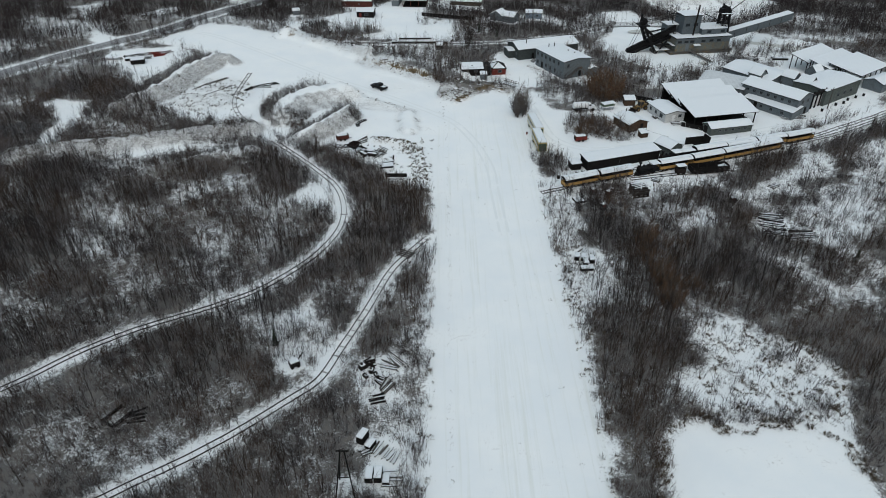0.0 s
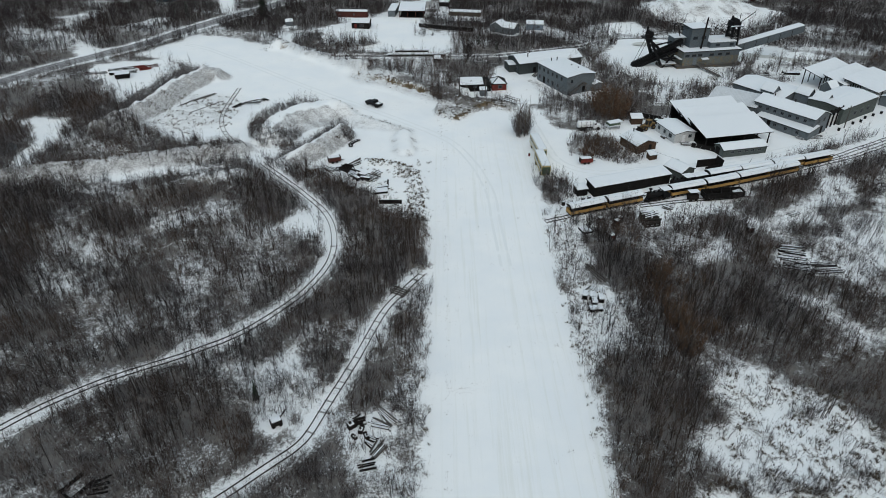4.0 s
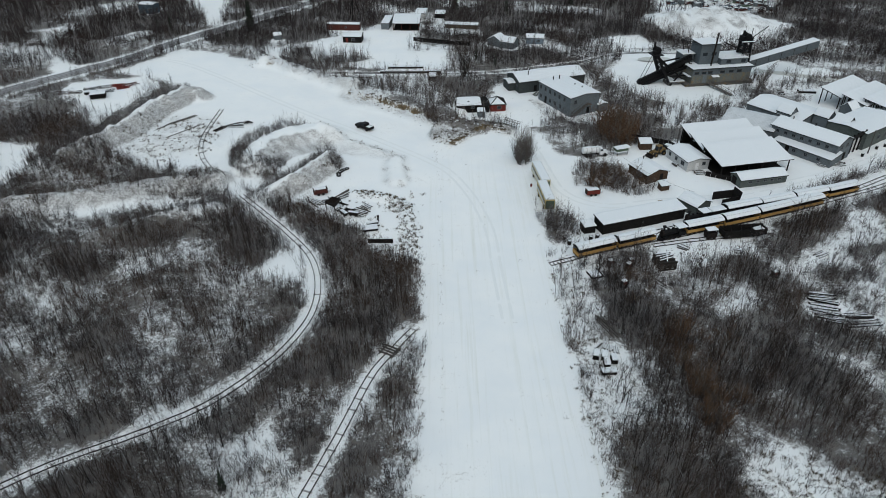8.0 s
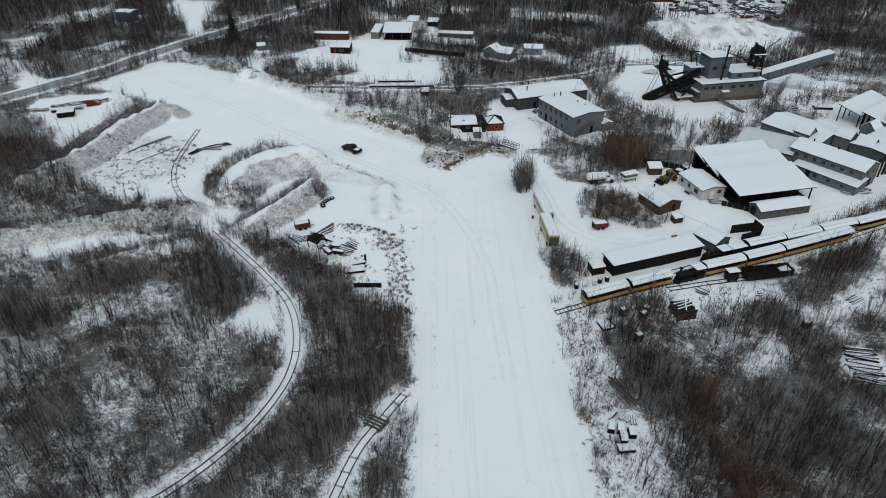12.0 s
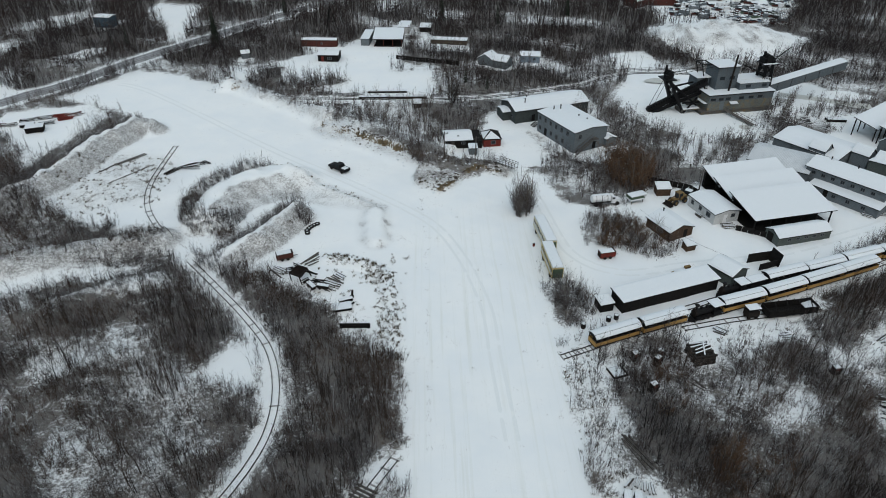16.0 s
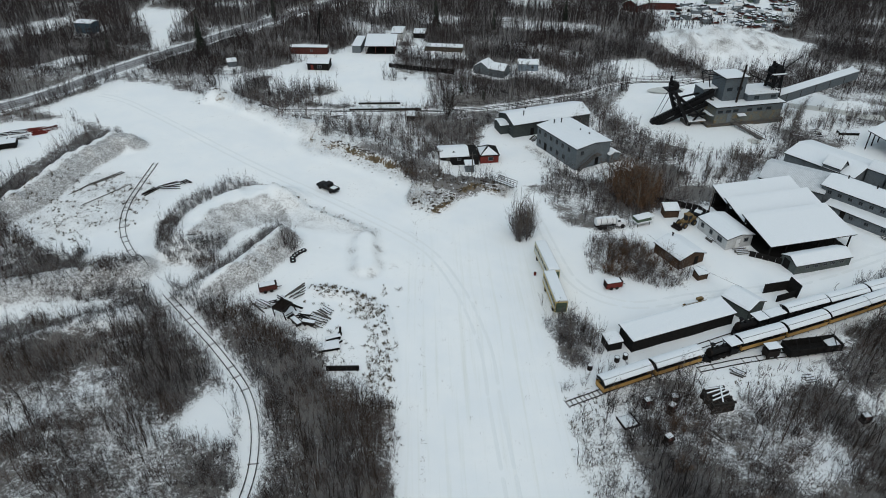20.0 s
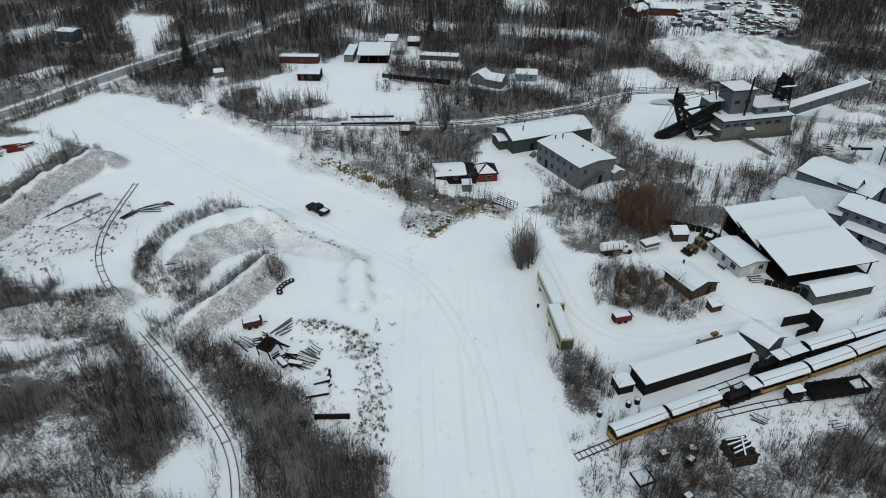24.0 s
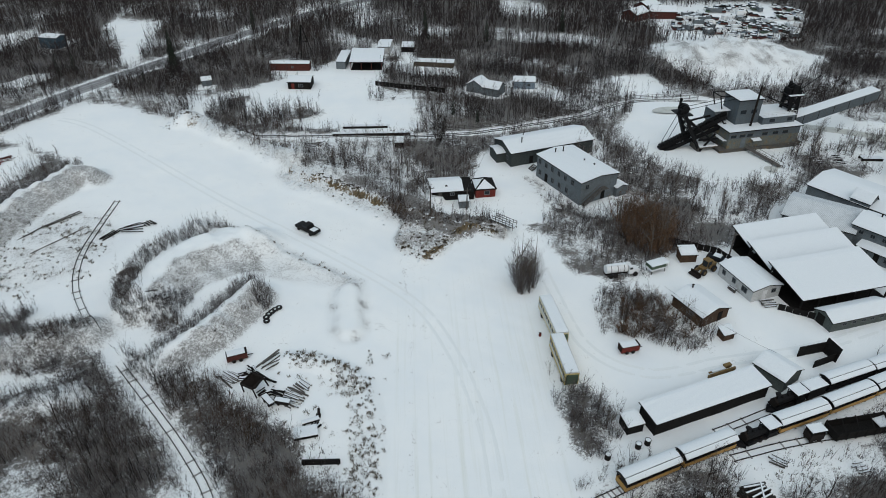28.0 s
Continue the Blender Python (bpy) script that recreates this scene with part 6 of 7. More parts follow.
for cx, cy, rx, ry in ((78.5, 268.5, 6, 2.6), (90.0, 229.5, 1.8, 1.6)):
    tagged(part("water", Shape().add([(cx + rx * math.cos(a) * (1 + 0.12 * math.sin(2 * a)), cy + ry * math.sin(a), 0.3) for a in np.linspace(0, 6.283, 21)[:-1]], [tuple(range(20))]), ICE), "patch of bare brownish ice", "ice", kind="structure")
gang = thing("gangway", "railed wooden gangway from the dredge to the shore", "gangway", pose(0, 0, 0))
part("deck", Shape().beam((88.2, 240.4, 1.2), (92.6, 230.2, 0.5), 1.3, 0.12), GREYWOOD, gang)
for d in (-0.6, 0.6):
    part("rail", Shape().beam((88.2 + d, 240.4, 2.2), (92.6 + d, 230.2, 1.5), 0.08), GREYWOOD, gang)
    for u in np.linspace(0, 1, 7):
        part("post", Shape().rod((88.2 + d + 4.4 * u, 240.4 - 10.2 * u, 0.2), (88.2 + d + 4.4 * u, 240.4 - 10.2 * u, 2.2 - 0.7 * u), 0.05, n=6), GREYWOOD, gang)


# ---- fences, poles, bridge ----
def fence(label, pts, height, rails, post_step=2.5):
    top = thing("rail_fence", label, "fence", pose(0, 0, 0))
    x, y, a = spline(pts, post_step)
    z = land(x, y)
    for i in range(len(x)):
        part("post", Shape().box((x[i], y[i], z[i] + height / 2), (0.14, 0.14, height)), GREYWOOD, top)
        if i:
            for k in range(rails):
                hz = height * (0.95 - 0.4 * k)
                part("rail", Shape().beam((x[i - 1], y[i - 1], z[i - 1] + hz), (x[i], y[i], z[i] + hz), 0.06, 0.1), GREYWOOD, top)
    return top


def board_fence(label, a, b, height):
    top = thing("board_fence", label, "fence", pose(0, 0, 0))
    a, b = Vector(a), Vector(b)
    n = int((b - a).length / 1.2)
    ang = math.degrees(math.atan2(b.y - a.y, b.x - a.x))
    for i in range(n):
        p = a.lerp(b, (i + 0.5) / n)
        part("board", Shape().box((0, 0, height / 2), (1.16, 0.07, height * random.uniform(0.85, 1.05))), DARKWOOD, top, "", here(p.x, p.y, ang + random.uniform(-2, 2)))
    return top


fence("weathered rail fence behind the bunkhouse", [(49, 226), (55, 222), (60, 212)], 1.1, 3)
fence("long rail fence along the northern track", [(9, 257), (20, 258.5), (30, 261), (50, 268), (62, 276), (75, 279), (90, 277)], 1.2, 3)
board_fence("dark leaning board fence in the northern yard", (-9.4, 294), (12.7, 286), 1.6)
board_fence("dark board fence behind the parked vehicles", (50, 200), (62, 193.5), 1.5)
board_fence("dark board fence beside the pavilions", (62, 193.5), (65, 186.5), 1.6)
board_fence("rough board fence by the low shed", (66, 175.5), (71.3, 172.5), 1.3)
fb = thing("footbridge", "small wooden footbridge with railings", "footbridge", here(20.7, 204.3, -42, 0.3))
part("deck", Shape().box((0, 0, 0.3), (5.4, 1.5, 0.15)), GREYWOOD, fb)
part("snow", snow_sheet([(-2.7, -0.7, 0.38), (2.7, -0.7, 0.38), (2.7, 0.7, 0.38), (-2.7, 0.7, 0.38)], 0.12), SNOW, fb)
for y in (-0.75, 0.75):
    for z in (0.85, 1.35):
        part("rail", Shape().box((0, y, z), (5.4, 0.07, 0.1)), GREYWOOD, fb)
    for x in np.linspace(-2.6, 2.6, 7):
        part("baluster", Shape().box((x, y, 0.6), (0.09, 0.09, 1.7)), GREYWOOD, fb)


def utility_pole(label, x, y, h):
    top = thing("utility_pole", label, "utility pole", here(x, y, 20), "utility poles")
    part("pole", Shape().rod((0, 0, -0.3), (0, 0, h), 0.17, 0.11, 8), GREYWOOD, top)
    part("crossarm", Shape().box((0, 0, h - 0.6), (1.8, 0.1, 0.14)), GREYWOOD, top)
    for d in (-0.8, 0.8):
        part("insulator", Shape().rod((d, 0, h - 0.5), (d, 0, h - 0.3), 0.06, n=6), GLASS, top)
    return top


utility_pole("weathered utility pole by the low shack", 5.4, 207.7, 7.0)
utility_pole("utility pole beside the grey shed", 13.6, 213.4, 5.5)
utility_pole("utility pole behind the pavilions", 63.4, 191.0, 6.5)
utility_pole("utility pole north of the long building", 29.0, 262.0, 7.0)
utility_pole("light pole in front of the lodge", 112.8, 188.0, 6.5)


# ---- vehicles ----
def wheels_of(top, places, r, w, mat=None):
    for x, y in places:
        t = part("wheel", Shape().rod((x, y - w / 2, r), (x, y + w / 2, r), r, n=14), RUBBER, top)
        part("rim", Shape().rod((x, y - w / 2 - 0.02, r), (x, y + w / 2 + 0.02, r), r * 0.55, n=10), mat or STEEL, t)


def side_profile(profile, width, inset=0.0):
    """A body drawn out across its width from a side outline of (x, z)."""
    return Shape().prism([(x, z) for x, z in profile], -width / 2 + inset, width / 2 - inset)


def pickup(label, at, paint):
    top = thing("pickup_truck", label, "pickup truck", at)
    part("body", side_profile([(-2.9, 0.55), (2.8, 0.5), (2.9, 0.8), (2.75, 1.1), (1.2, 1.22), (-0.9, 1.25), (-2.85, 1.22), (-2.95, 0.9)], 2.0), paint, top)
    cab = part("cab", side_profile([(1.2, 1.2), (0.55, 1.85), (-0.9, 1.88), (-1.15, 1.25)], 1.8), paint, top)
    part("windscreen", Shape().add([(1.2, -0.75, 1.26), (1.2, 0.75, 1.26), (0.62, 0.7, 1.8), (0.62, -0.7, 1.8)], [(0, 1, 2, 3)]).add([(1.17, -0.75, 1.24), (1.17, 0.75, 1.24), (0.59, 0.7, 1.78), (0.59, -0.7, 1.78)], [(3, 2, 1, 0)]), GLASS, cab)
    for y in (-0.91, 0.91):
        part("side_window", Shape().box((-0.15, y, 1.55), (1.3, 0.03, 0.42)), GLASS, cab)
    part("bed_liner", Shape().box((-2.0, 0, 1.24), (1.6, 1.6, 0.06)), RUBBER, top)
    part("front_bumper", Shape().box((2.92, 0, 0.62), (0.14, 1.9, 0.25)), STEEL, top)
    part("tailgate", Shape().box((-2.93, 0, 1.0), (0.06, 1.7, 0.45)), paint, top)
    part("snow", snow_sheet([(-2.8, -0.7, 1.27), (-1.4, -0.7, 1.27), (-1.4, 0.7, 1.27), (-2.8, 0.7, 1.27)], 0.05), SNOW, top, "dusting of snow in the bed")
    for y in (-0.75, 0.75):
        part("headlight", Shape().box((2.86, y, 0.92), (0.1, 0.35, 0.18)), TRIM, top)
    wheels_of(top, [(x, y) for x in (-1.8, 1.85) for y in (-0.9, 0.9)], 0.4, 0.26)
    return top


pickup("black crew-cab pickup truck standing on the snowy airstrip", here(-20.5, 206.0, 138), BLACK)


def trailer_van(label, x, y, yaw, side_mat, length):
    top = thing("trailer_van", label, "trailer", here(x, y, yaw), "parked trailers")
    part("body", Shape().box((0, 0, 2.0), (length, 2.2, 2.3)), side_mat, top)
    part("stripe", Shape().box((0, -1.12, 1.7), (length * 0.98, 0.03, 0.5)), WHITEWALL, top)
    for i in range(9):
        part("window", Shape().box((-length * 0.42 + i * length * 0.105, -1.115, 2.4), (length * 0.07, 0.04, 0.6)), GLASS, top)
    part("roof", side_profile([(-length / 2, 3.15), (length / 2, 3.15), (length / 2 - 0.4, 3.3), (-length / 2 + 0.4, 3.3)], 2.2), WHITEWALL, top)
    part("snow", snow_sheet([(-length / 2 + 0.1, -1.0, 3.3), (length / 2 - 0.1, -1.0, 3.3), (length / 2 - 0.1, 1.0, 3.3), (-length / 2 + 0.1, 1.0, 3.3)], 0.18), SNOW, top)
    part("end_panel", Shape().box((length / 2 + 0.03, 0, 1.9), (0.05, 1.9, 1.9)), GREENPAINT, top)
    wheels_of(top, [(a, b) for a in (-length * 0.3, length * 0.32) for b in (-0.95, 0.95)], 0.48, 0.26)
    return top


trailer_van("cream-and-yellow old bus parked nose to tail, snowy roof", 25.0, 172.3, -84, CREAM, 10.2)
trailer_van("yellow-sided old bus with green end under snow", 24.9, 162.6, -86, CREAMYELLOW, 9.2)


def tank_truck(label, at):
    top = thing("tank_truck", label, "tank truck", at)
    part("chassis", Shape().box((0, 0, 0.75), (6.4, 0.9, 0.25)), STEEL, top)
    tank = part("tank", Shape().rod((-3.1, 0, 1.65), (1.1, 0, 1.65), 0.85, n=18), TRIM, top, "pale rounded tank")
    for x in (-2.2, -0.9, 0.4):
        part("band", Shape().rod((x - 0.05, 0, 1.65), (x + 0.05, 0, 1.65), 0.88, n=18), STEEL, tank)
    part("snow", Shape().prism([(-2.9, 2.46), (0.9, 2.46), (0.8, 2.58), (-2.8, 2.58)], -0.35, 0.35), SNOW, tank)
    cab = part("cab", side_profile([(1.3, 0.6), (2.3, 0.6), (2.3, 1.5), (2.05, 2.2), (1.35, 2.25)], 1.8), TRIM, top)
    part("bonnet", side_profile([(2.3, 0.6), (3.5, 0.65), (3.45, 1.35), (2.3, 1.5)], 1.5), TRIM, top)
    for y in (-0.91, 0.91):
        part("side_window", Shape().box((1.75, y, 1.85), (0.6, 0.03, 0.45)), GLASS, cab)
    part("windscreen", Shape().box((2.2, 0, 1.85), (0.05, 1.5, 0.5), 0, 0, -18), GLASS, cab)
    wheels_of(top, [(x, y) for x in (-2.2, -1.2, 2.7) for y in (-0.85, 0.85)], 0.48, 0.3)
    return top


tank_truck("old white tanker truck parked in the snow", here(40.8, 187.2, 8))


def loader(label, at):
    top = thing("wheel_loader", label, "wheel loader", at)
    part("engine_cover", Shape().box((1.3, 0, 1.25), (1.9, 1.3, 0.9)), ORANGE, top)
    part("front_frame", Shape().box((-0.6, 0, 1.05), (1.4, 0.9, 0.5)), ORANGE, top)
    cab = part("cab", Shape().box((0.3, 0, 1.9), (1.2, 1.2, 1.3)), GLASS, top)
    for x in (-0.28, 0.88):
        for y in (-0.6, 0.6):
            part("pillar", Shape().box((x, y, 1.95), (0.1, 0.1, 1.4)), ORANGE, cab)
    part("roof", Shape().box((0.3, 0, 2.65), (1.4, 1.4, 0.12)), ORANGE, cab)
    for y in (-0.6, 0.6):
        part("lift_arm", Shape().beam((-0.4, y, 1.5), (-2.4, y, 0.6), 0.16, 0.3), ORANGE, top)
    part("bucket", side_profile([(-2.3, 0.15), (-3.2, 0.1), (-3.1, 0.25), (-2.5, 0.4), (-2.5, 0.95), (-2.3, 0.9)], 2.4), STEEL, top)
    wheels_of(top, [(x, y) for x in (-1.2, 1.5) for y in (-0.85, 0.85)], 0.65, 0.45, ORANGE)
    return top


loader("yellow wheel loader with lowered bucket", here(57.4, 187.6, 28))
camper = thing("camper_shell", "green and white camper shell on low stilts", "camper", here(48.1, 188.4, 20))
part("body", Shape().box((0, 0, 1.5), (3.6, 2.0, 1.0)), GREENPAINT, camper)
part("stripe", Shape().box((0, 0, 1.15), (3.8, 2.1, 0.3)), TRIM, camper)
part("overhang", Shape().box((1.9, 0, 1.75), (0.9, 2.0, 0.6)), TRIM, camper)
part("snow", snow_sheet([(-1.8, -1, 2.0), (2.3, -1, 2.05), (2.3, 1, 2.05), (-1.8, 1, 2.0)], 0.2), SNOW, camper)
for x in (-1.5, 1.5):
    for y in (-0.8, 0.8):
        part("stilt", Shape().box((x, y, 0.45), (0.12, 0.12, 1.1)), GREYWOOD, camper)


def small_trailer(label, x, y, yaw, paint):
    top = thing("tool_trailer", label, "trailer", here(x, y, yaw), "tool trailers")
    part("body", Shape().box((0, 0, 0.95), (3.2, 1.4, 1.1)), paint, top)
    part("lid", Shape().box((0, 0, 1.53), (3.3, 1.5, 0.08)), STEEL, top)
    part("snow", snow_sheet([(-1.5, -0.7, 1.57), (1.3, -0.7, 1.57), (1.3, 0.7, 1.57), (-1.5, 0.7, 1.57)], 0.14), SNOW, top)
    part("drawbar", Shape().beam((1.6, 0, 0.5), (2.5, 0, 0.45), 0.1), STEEL, top)
    part("end_grille", Shape().box((-1.62, 0, 0.95), (0.06, 1.2, 0.8)), STEEL, top)
    wheels_of(top, [(-0.6, -0.7), (-0.6, 0.7), (0.5, -0.7), (0.5, 0.7)], 0.32, 0.2)
    return top


small_trailer("faded red tool trailer with snow on its lid", 36.4, 165.9, 12, REDWALL)
small_trailer("dark red compressor trailer beside scrap timber", -27.2, 167.0, 19, BROWNRED)
plow = thing("grader_blade", "rusty yellow snow-plough attachment", "plough", here(49.6, 159.9, 18))
part("blade", side_profile([(-2.6, 0), (2.6, 0), (2.6, 0.7), (-2.6, 0.5)], 0.25), ORANGE, plow)
part("frame", Shape().box((0, 0.6, 0.35), (4.0, 0.2, 0.2)).box((1.6, 0.7, 0.7), (1.2, 0.6, 0.5)), ORANGE, plow)
part("snow", snow_sheet([(-1.5, 0.3, 0.5), (1.0, 0.3, 0.5), (1.0, 0.9, 0.5), (-1.5, 0.9, 0.5)], 0.12), SNOW, plow)


def car(label, at, paint, van=False):
    """A snowed-up passenger car or van."""
    top = thing("scrap_car" if not van else "scrap_van", label, "car" if not van else "van", at, "parked scrap cars")
    if van:
        part("body", side_profile([(-2.3, 0.4), (2.3, 0.4), (2.3, 1.0), (1.6, 1.9), (-2.3, 1.95)], 1.8), paint, top)
        part("snow", Shape().box((-0.7, 0, 1.97), (2.0, 1.3, 0.1)), SNOW, top)
        part("windscreen", Shape().beam((2.2, 0, 1.02), (1.65, 0, 1.85), 0.06, 1.6), GLASS, top)
    else:
        part("body", side_profile([(-2.2, 0.35), (2.2, 0.35), (2.2, 0.75), (1.0, 0.92), (-1.5, 0.95), (-2.2, 0.85)], 1.7), paint, top)
        part("cabin", side_profile([(1.0, 0.9), (0.4, 1.35), (-0.9, 1.38), (-1.6, 0.93)], 1.45), GLASS, top)
        part("snow", snow_sheet([(-1.0, -0.7, 1.36), (0.5, -0.7, 1.36), (0.5, 0.7, 1.36), (-1.0, 0.7, 1.36)], 0.16), SNOW, top)
        part("bonnet_snow", snow_sheet([(1.05, -0.75, 0.9), (2.1, -0.75, 0.76), (2.1, 0.75, 0.76), (1.05, 0.75, 0.9)], 0.1), SNOW, top)
    return top


cars = [car("snow-dusted " + c + " in the scrapyard rows", here(140, 365, 0), m, v) for c, m, v in (("white car", TRIM, False), ("blue car", BLUEGREY, False), ("red car", BROWNRED, False), ("grey van", GREYWALL, True), ("rusty pickup", STEEL, False), ("white van", TRIM, True), ("rusty car", BROWNRED, False), ("dark green car", GREENPAINT, False))]
YARD = [(103, 356), (118, 381), (160, 394), (174, 378), (150, 337), (128, 338)]
for i in range(170):
    for _ in range(20):
        x, y = random.uniform(98, 190), random.uniform(335, 392)
        y += 2.5 * math.sin(y * 0.95)
        if inside(np.array(x), np.array(y), YARD) and not (abs(y - (395 - (x - 100) * 0.6)) < 4):
            break
    copy_thing(cars[i % 8], here(x, y, random.choice((0, 80)) + random.uniform(-30, 30)))
for i, (x, y) in enumerate(((110.3, 186.1), (116.5, 190.6), (119.5, 192.0), (122.0, 194.5), (125.5, 196.6), (129.0, 198.6), (135.5, 202.0))):
    d = thing("oil_drum", "dark drum on the snow beside the store", "drum", here(x, y), "drums by the store")
    part("drum", Shape().rod((0, 0, 0), (0, 0, 0.9), 0.35, n=12), BLACK, d)
    part("hoop", Shape().rod((0, 0, 0.4), (0, 0, 0.46), 0.38, n=12), STEEL, d)
    part("snow", Shape().rod((0, 0, 0.9), (0, 0, 1.0), 0.33, 0.2, 12), SNOW, d)
darkcar = car("dark covered car behind the pale shed", here(61.3, 190.8, -40), BLACK)
boat = thing("rowing_boat", "small upturned pale boat on the slope", "boat", here(34.0, 213.7, -60))
part("hull", Shape().add([(-1.4, 0, 0.1), (-1.2, -0.5, 0.0), (0.6, -0.6, 0.0), (1.6, 0, 0.15), (0.6, 0.6, 0.0), (-1.2, 0.5, 0.0), (-1.0, 0, 0.45), (0.9, 0, 0.5)], [(0, 1, 6), (1, 2, 7, 6), (2, 3, 7), (3, 4, 7), (4, 5, 6, 7), (5, 0, 6)]), TRIM, boat)
part("keel", Shape().beam((-1.0, 0, 0.48), (0.9, 0, 0.53), 0.06), GREYWOOD, boat)

ribbon("frozen_stream", [(111.0, 255.5), (119.0, 252.4), (126.4, 248.6), (129.2, 246.2), (136.0, 243.9)], 2.2, 0.06, ICE, "strip of grey slushy ice behind the dredge", "stream")


# ---- timber, scrap and clutter ----
def log_pile(label, x, y, yaw, n, length, spread, snowy=True, tilt=0.0, name="timber_pile", mat=None):
    """Loose poles thrown side by side, each a little askew."""
    top = thing(name, label, "timber pile", here(x, y, yaw))
    for i in range(n):
        o = (i / max(1, n - 1) - 0.5) * spread
        a = random.uniform(-8, 8) + tilt * o
        w, z, l = random.uniform(0.13, 0.24), 0.14 + 0.18 * (i % 2) + random.uniform(0, 0.1), length * random.uniform(0.7, 1.1)
        p = part("log", Shape().box((0, 0, 0), (l, w, w * 0.8)), mat or GREYWOOD, top, "", pose(random.uniform(-0.3, 0.3), o, z, random.uniform(-4, 4), random.uniform(-4, 4), a))
        if snowy and random.random() < 0.7:
            part("snow", Shape().box((0, 0, w * 0.4 + 0.03), (l * 0.9, w * 0.85, 0.06)), SNOW, p)
    return top


def board_stack(label, x, y, yaw, size, group=""):
    """A strapped stack of sawn boards on bearers, snow on top."""
    top = thing("board_stack", label, "board stack", here(x, y, yaw), group)
    l, w, h = size
    for k in range(int(h / 0.16)):
        part("board_layer", Shape().box((random.uniform(-0.04, 0.04), 0, 0.2 + k * 0.16), (l * random.uniform(0.94, 1.02), w, 0.12)), DARKWOOD, top)
    for sx in (-l * 0.35, l * 0.35):
        part("bearer", Shape().box((sx, 0, 0.05), (0.15, w * 1.15, 0.2)), GREYWOOD, top)
    part("snow", snow_sheet([(-l / 2, -w / 2, h + 0.1), (l / 2, -w / 2, h + 0.1), (l / 2, w / 2, h + 0.1), (-l / 2, w / 2, h + 0.1)], 0.12), SNOW, top)
    return top


# by the strip, east side
for i, (x, y, yaw) in enumerate(((26.2, 110.0, 75), (27.5, 109.7, 75), (28.9, 108.9, 88), (27.5, 107.9, 85))):
    board_stack("snow-topped stack of sawn boards beside the airstrip", x, y, yaw, (1.7, 0.95, 0.9), "board stacks")
board_stack("low dark stack of boards without much snow", 27.5, 106.2, 5, (2.4, 1.2, 0.6))
log_pile("fan of weathered poles behind the board stacks", 28.6, 112.0, 70, 11, 1.8, 3.4, True, -14)
log_pile("long poles leaning in the brush", 29.6, 117.6, -62, 5, 6.5, 1.2, False)
log_pile("weathered poles lying in the brush", 42.4, 130.2, -55, 3, 3.0, 0.8, False)
log_pile("heap of long squared timbers", 69.8, 122.6, -14, 19, 5.2, 8.5, True, 0, "timber_pile", DARKWOOD)
log_pile("second layer of long timbers", 74.5, 119.0, 4, 10, 6.0, 3.4, True, 0, "timber_pile", DARKWOOD)
log_pile("snowy boards in the clearing", 77.3, 139.7, 35, 5, 3.0, 1.4, True)
log_pile("broken boards near the siding", 50.6, 142.6, -40, 4, 2.2, 1.2, True)
crib = thing("timber_crib", "square crib of dark crossed timbers with snow", "timber crib", here(44.8, 136.4, 10))
for k in range(7):
    for d in (-1.6, -0.55, 0.55, 1.6):
        w = random.uniform(0.24, 0.3)
        part("timber", Shape().box((random.uniform(-0.15, 0.15), d, 0.15 + 0.27 * k), (random.uniform(3.4, 3.9), w, w)) if k % 2 == 0 else Shape().box((d, random.uniform(-0.15, 0.15), 0.15 + 0.27 * k), (w, random.uniform(3.4, 3.9), w)), OLDTIMBER, crib)
for a, b in (((-1.6, -0.9, 2.0), (1.5, -0.2, 2.05)), ((-1.3, -0.2, 2.05), (1.6, 0.5, 2.1)), ((-1.7, 0.6, 2.0), (1.2, 0.9, 2.1)), ((-0.4, -1.6, 2.1), (0.9, 1.5, 2.25)), ((-1.5, 1.4, 2.0), (1.3, 1.3, 2.05))):
    t = part("board", Shape().beam(a, b, 0.22, 0.12), GREYWOOD, crib)
    part("snow", Shape().beam(Vector(a) + Vector((0, 0, 0.1)), Vector(b) + Vector((0, 0, 0.1)), 0.2, 0.08), SNOW, t)
pal = thing("steel_tray", "shallow tray half buried in snow", "tray", here(30.6, 133.3, 18))
part("bottom", Shape().box((0, 0, 0.15), (2.4, 2.4, 0.06)), STEEL, pal)
part("snow", snow_sheet([(-1.1, -1.1, 0.18), (1.1, -1.1, 0.18), (1.1, 1.1, 0.18), (-1.1, 1.1, 0.18)], 0.15), SNOW, pal)
for sx, sy, lx, ly in ((-1.2, 0, 0.08, 2.4), (1.2, 0, 0.08, 2.4), (0, -1.2, 2.4, 0.08)):
    part("rim", Shape().box((sx, sy, 0.25), (lx, ly, 0.4)), STEEL, pal)
for x, y in ((33.7, 146.7), (32.2, 146.1), (27.5, 144.5)):
    b = thing("rusty_barrel", "rusty steel barrel standing in snow", "barrel", here(x, y), "rusty barrels")
    part("barrel", Shape().rod((0, 0, 0), (0, 0, 0.9), 0.42, n=14), STEEL, b)
    part("rim", Shape().rod((0, 0, 0.86), (0, 0, 0.94), 0.46, n=14), BLACK, b)
    part("snow", Shape().rod((0, 0, 0.94), (0, 0, 1.02), 0.38, 0.2, 12), SNOW, b)
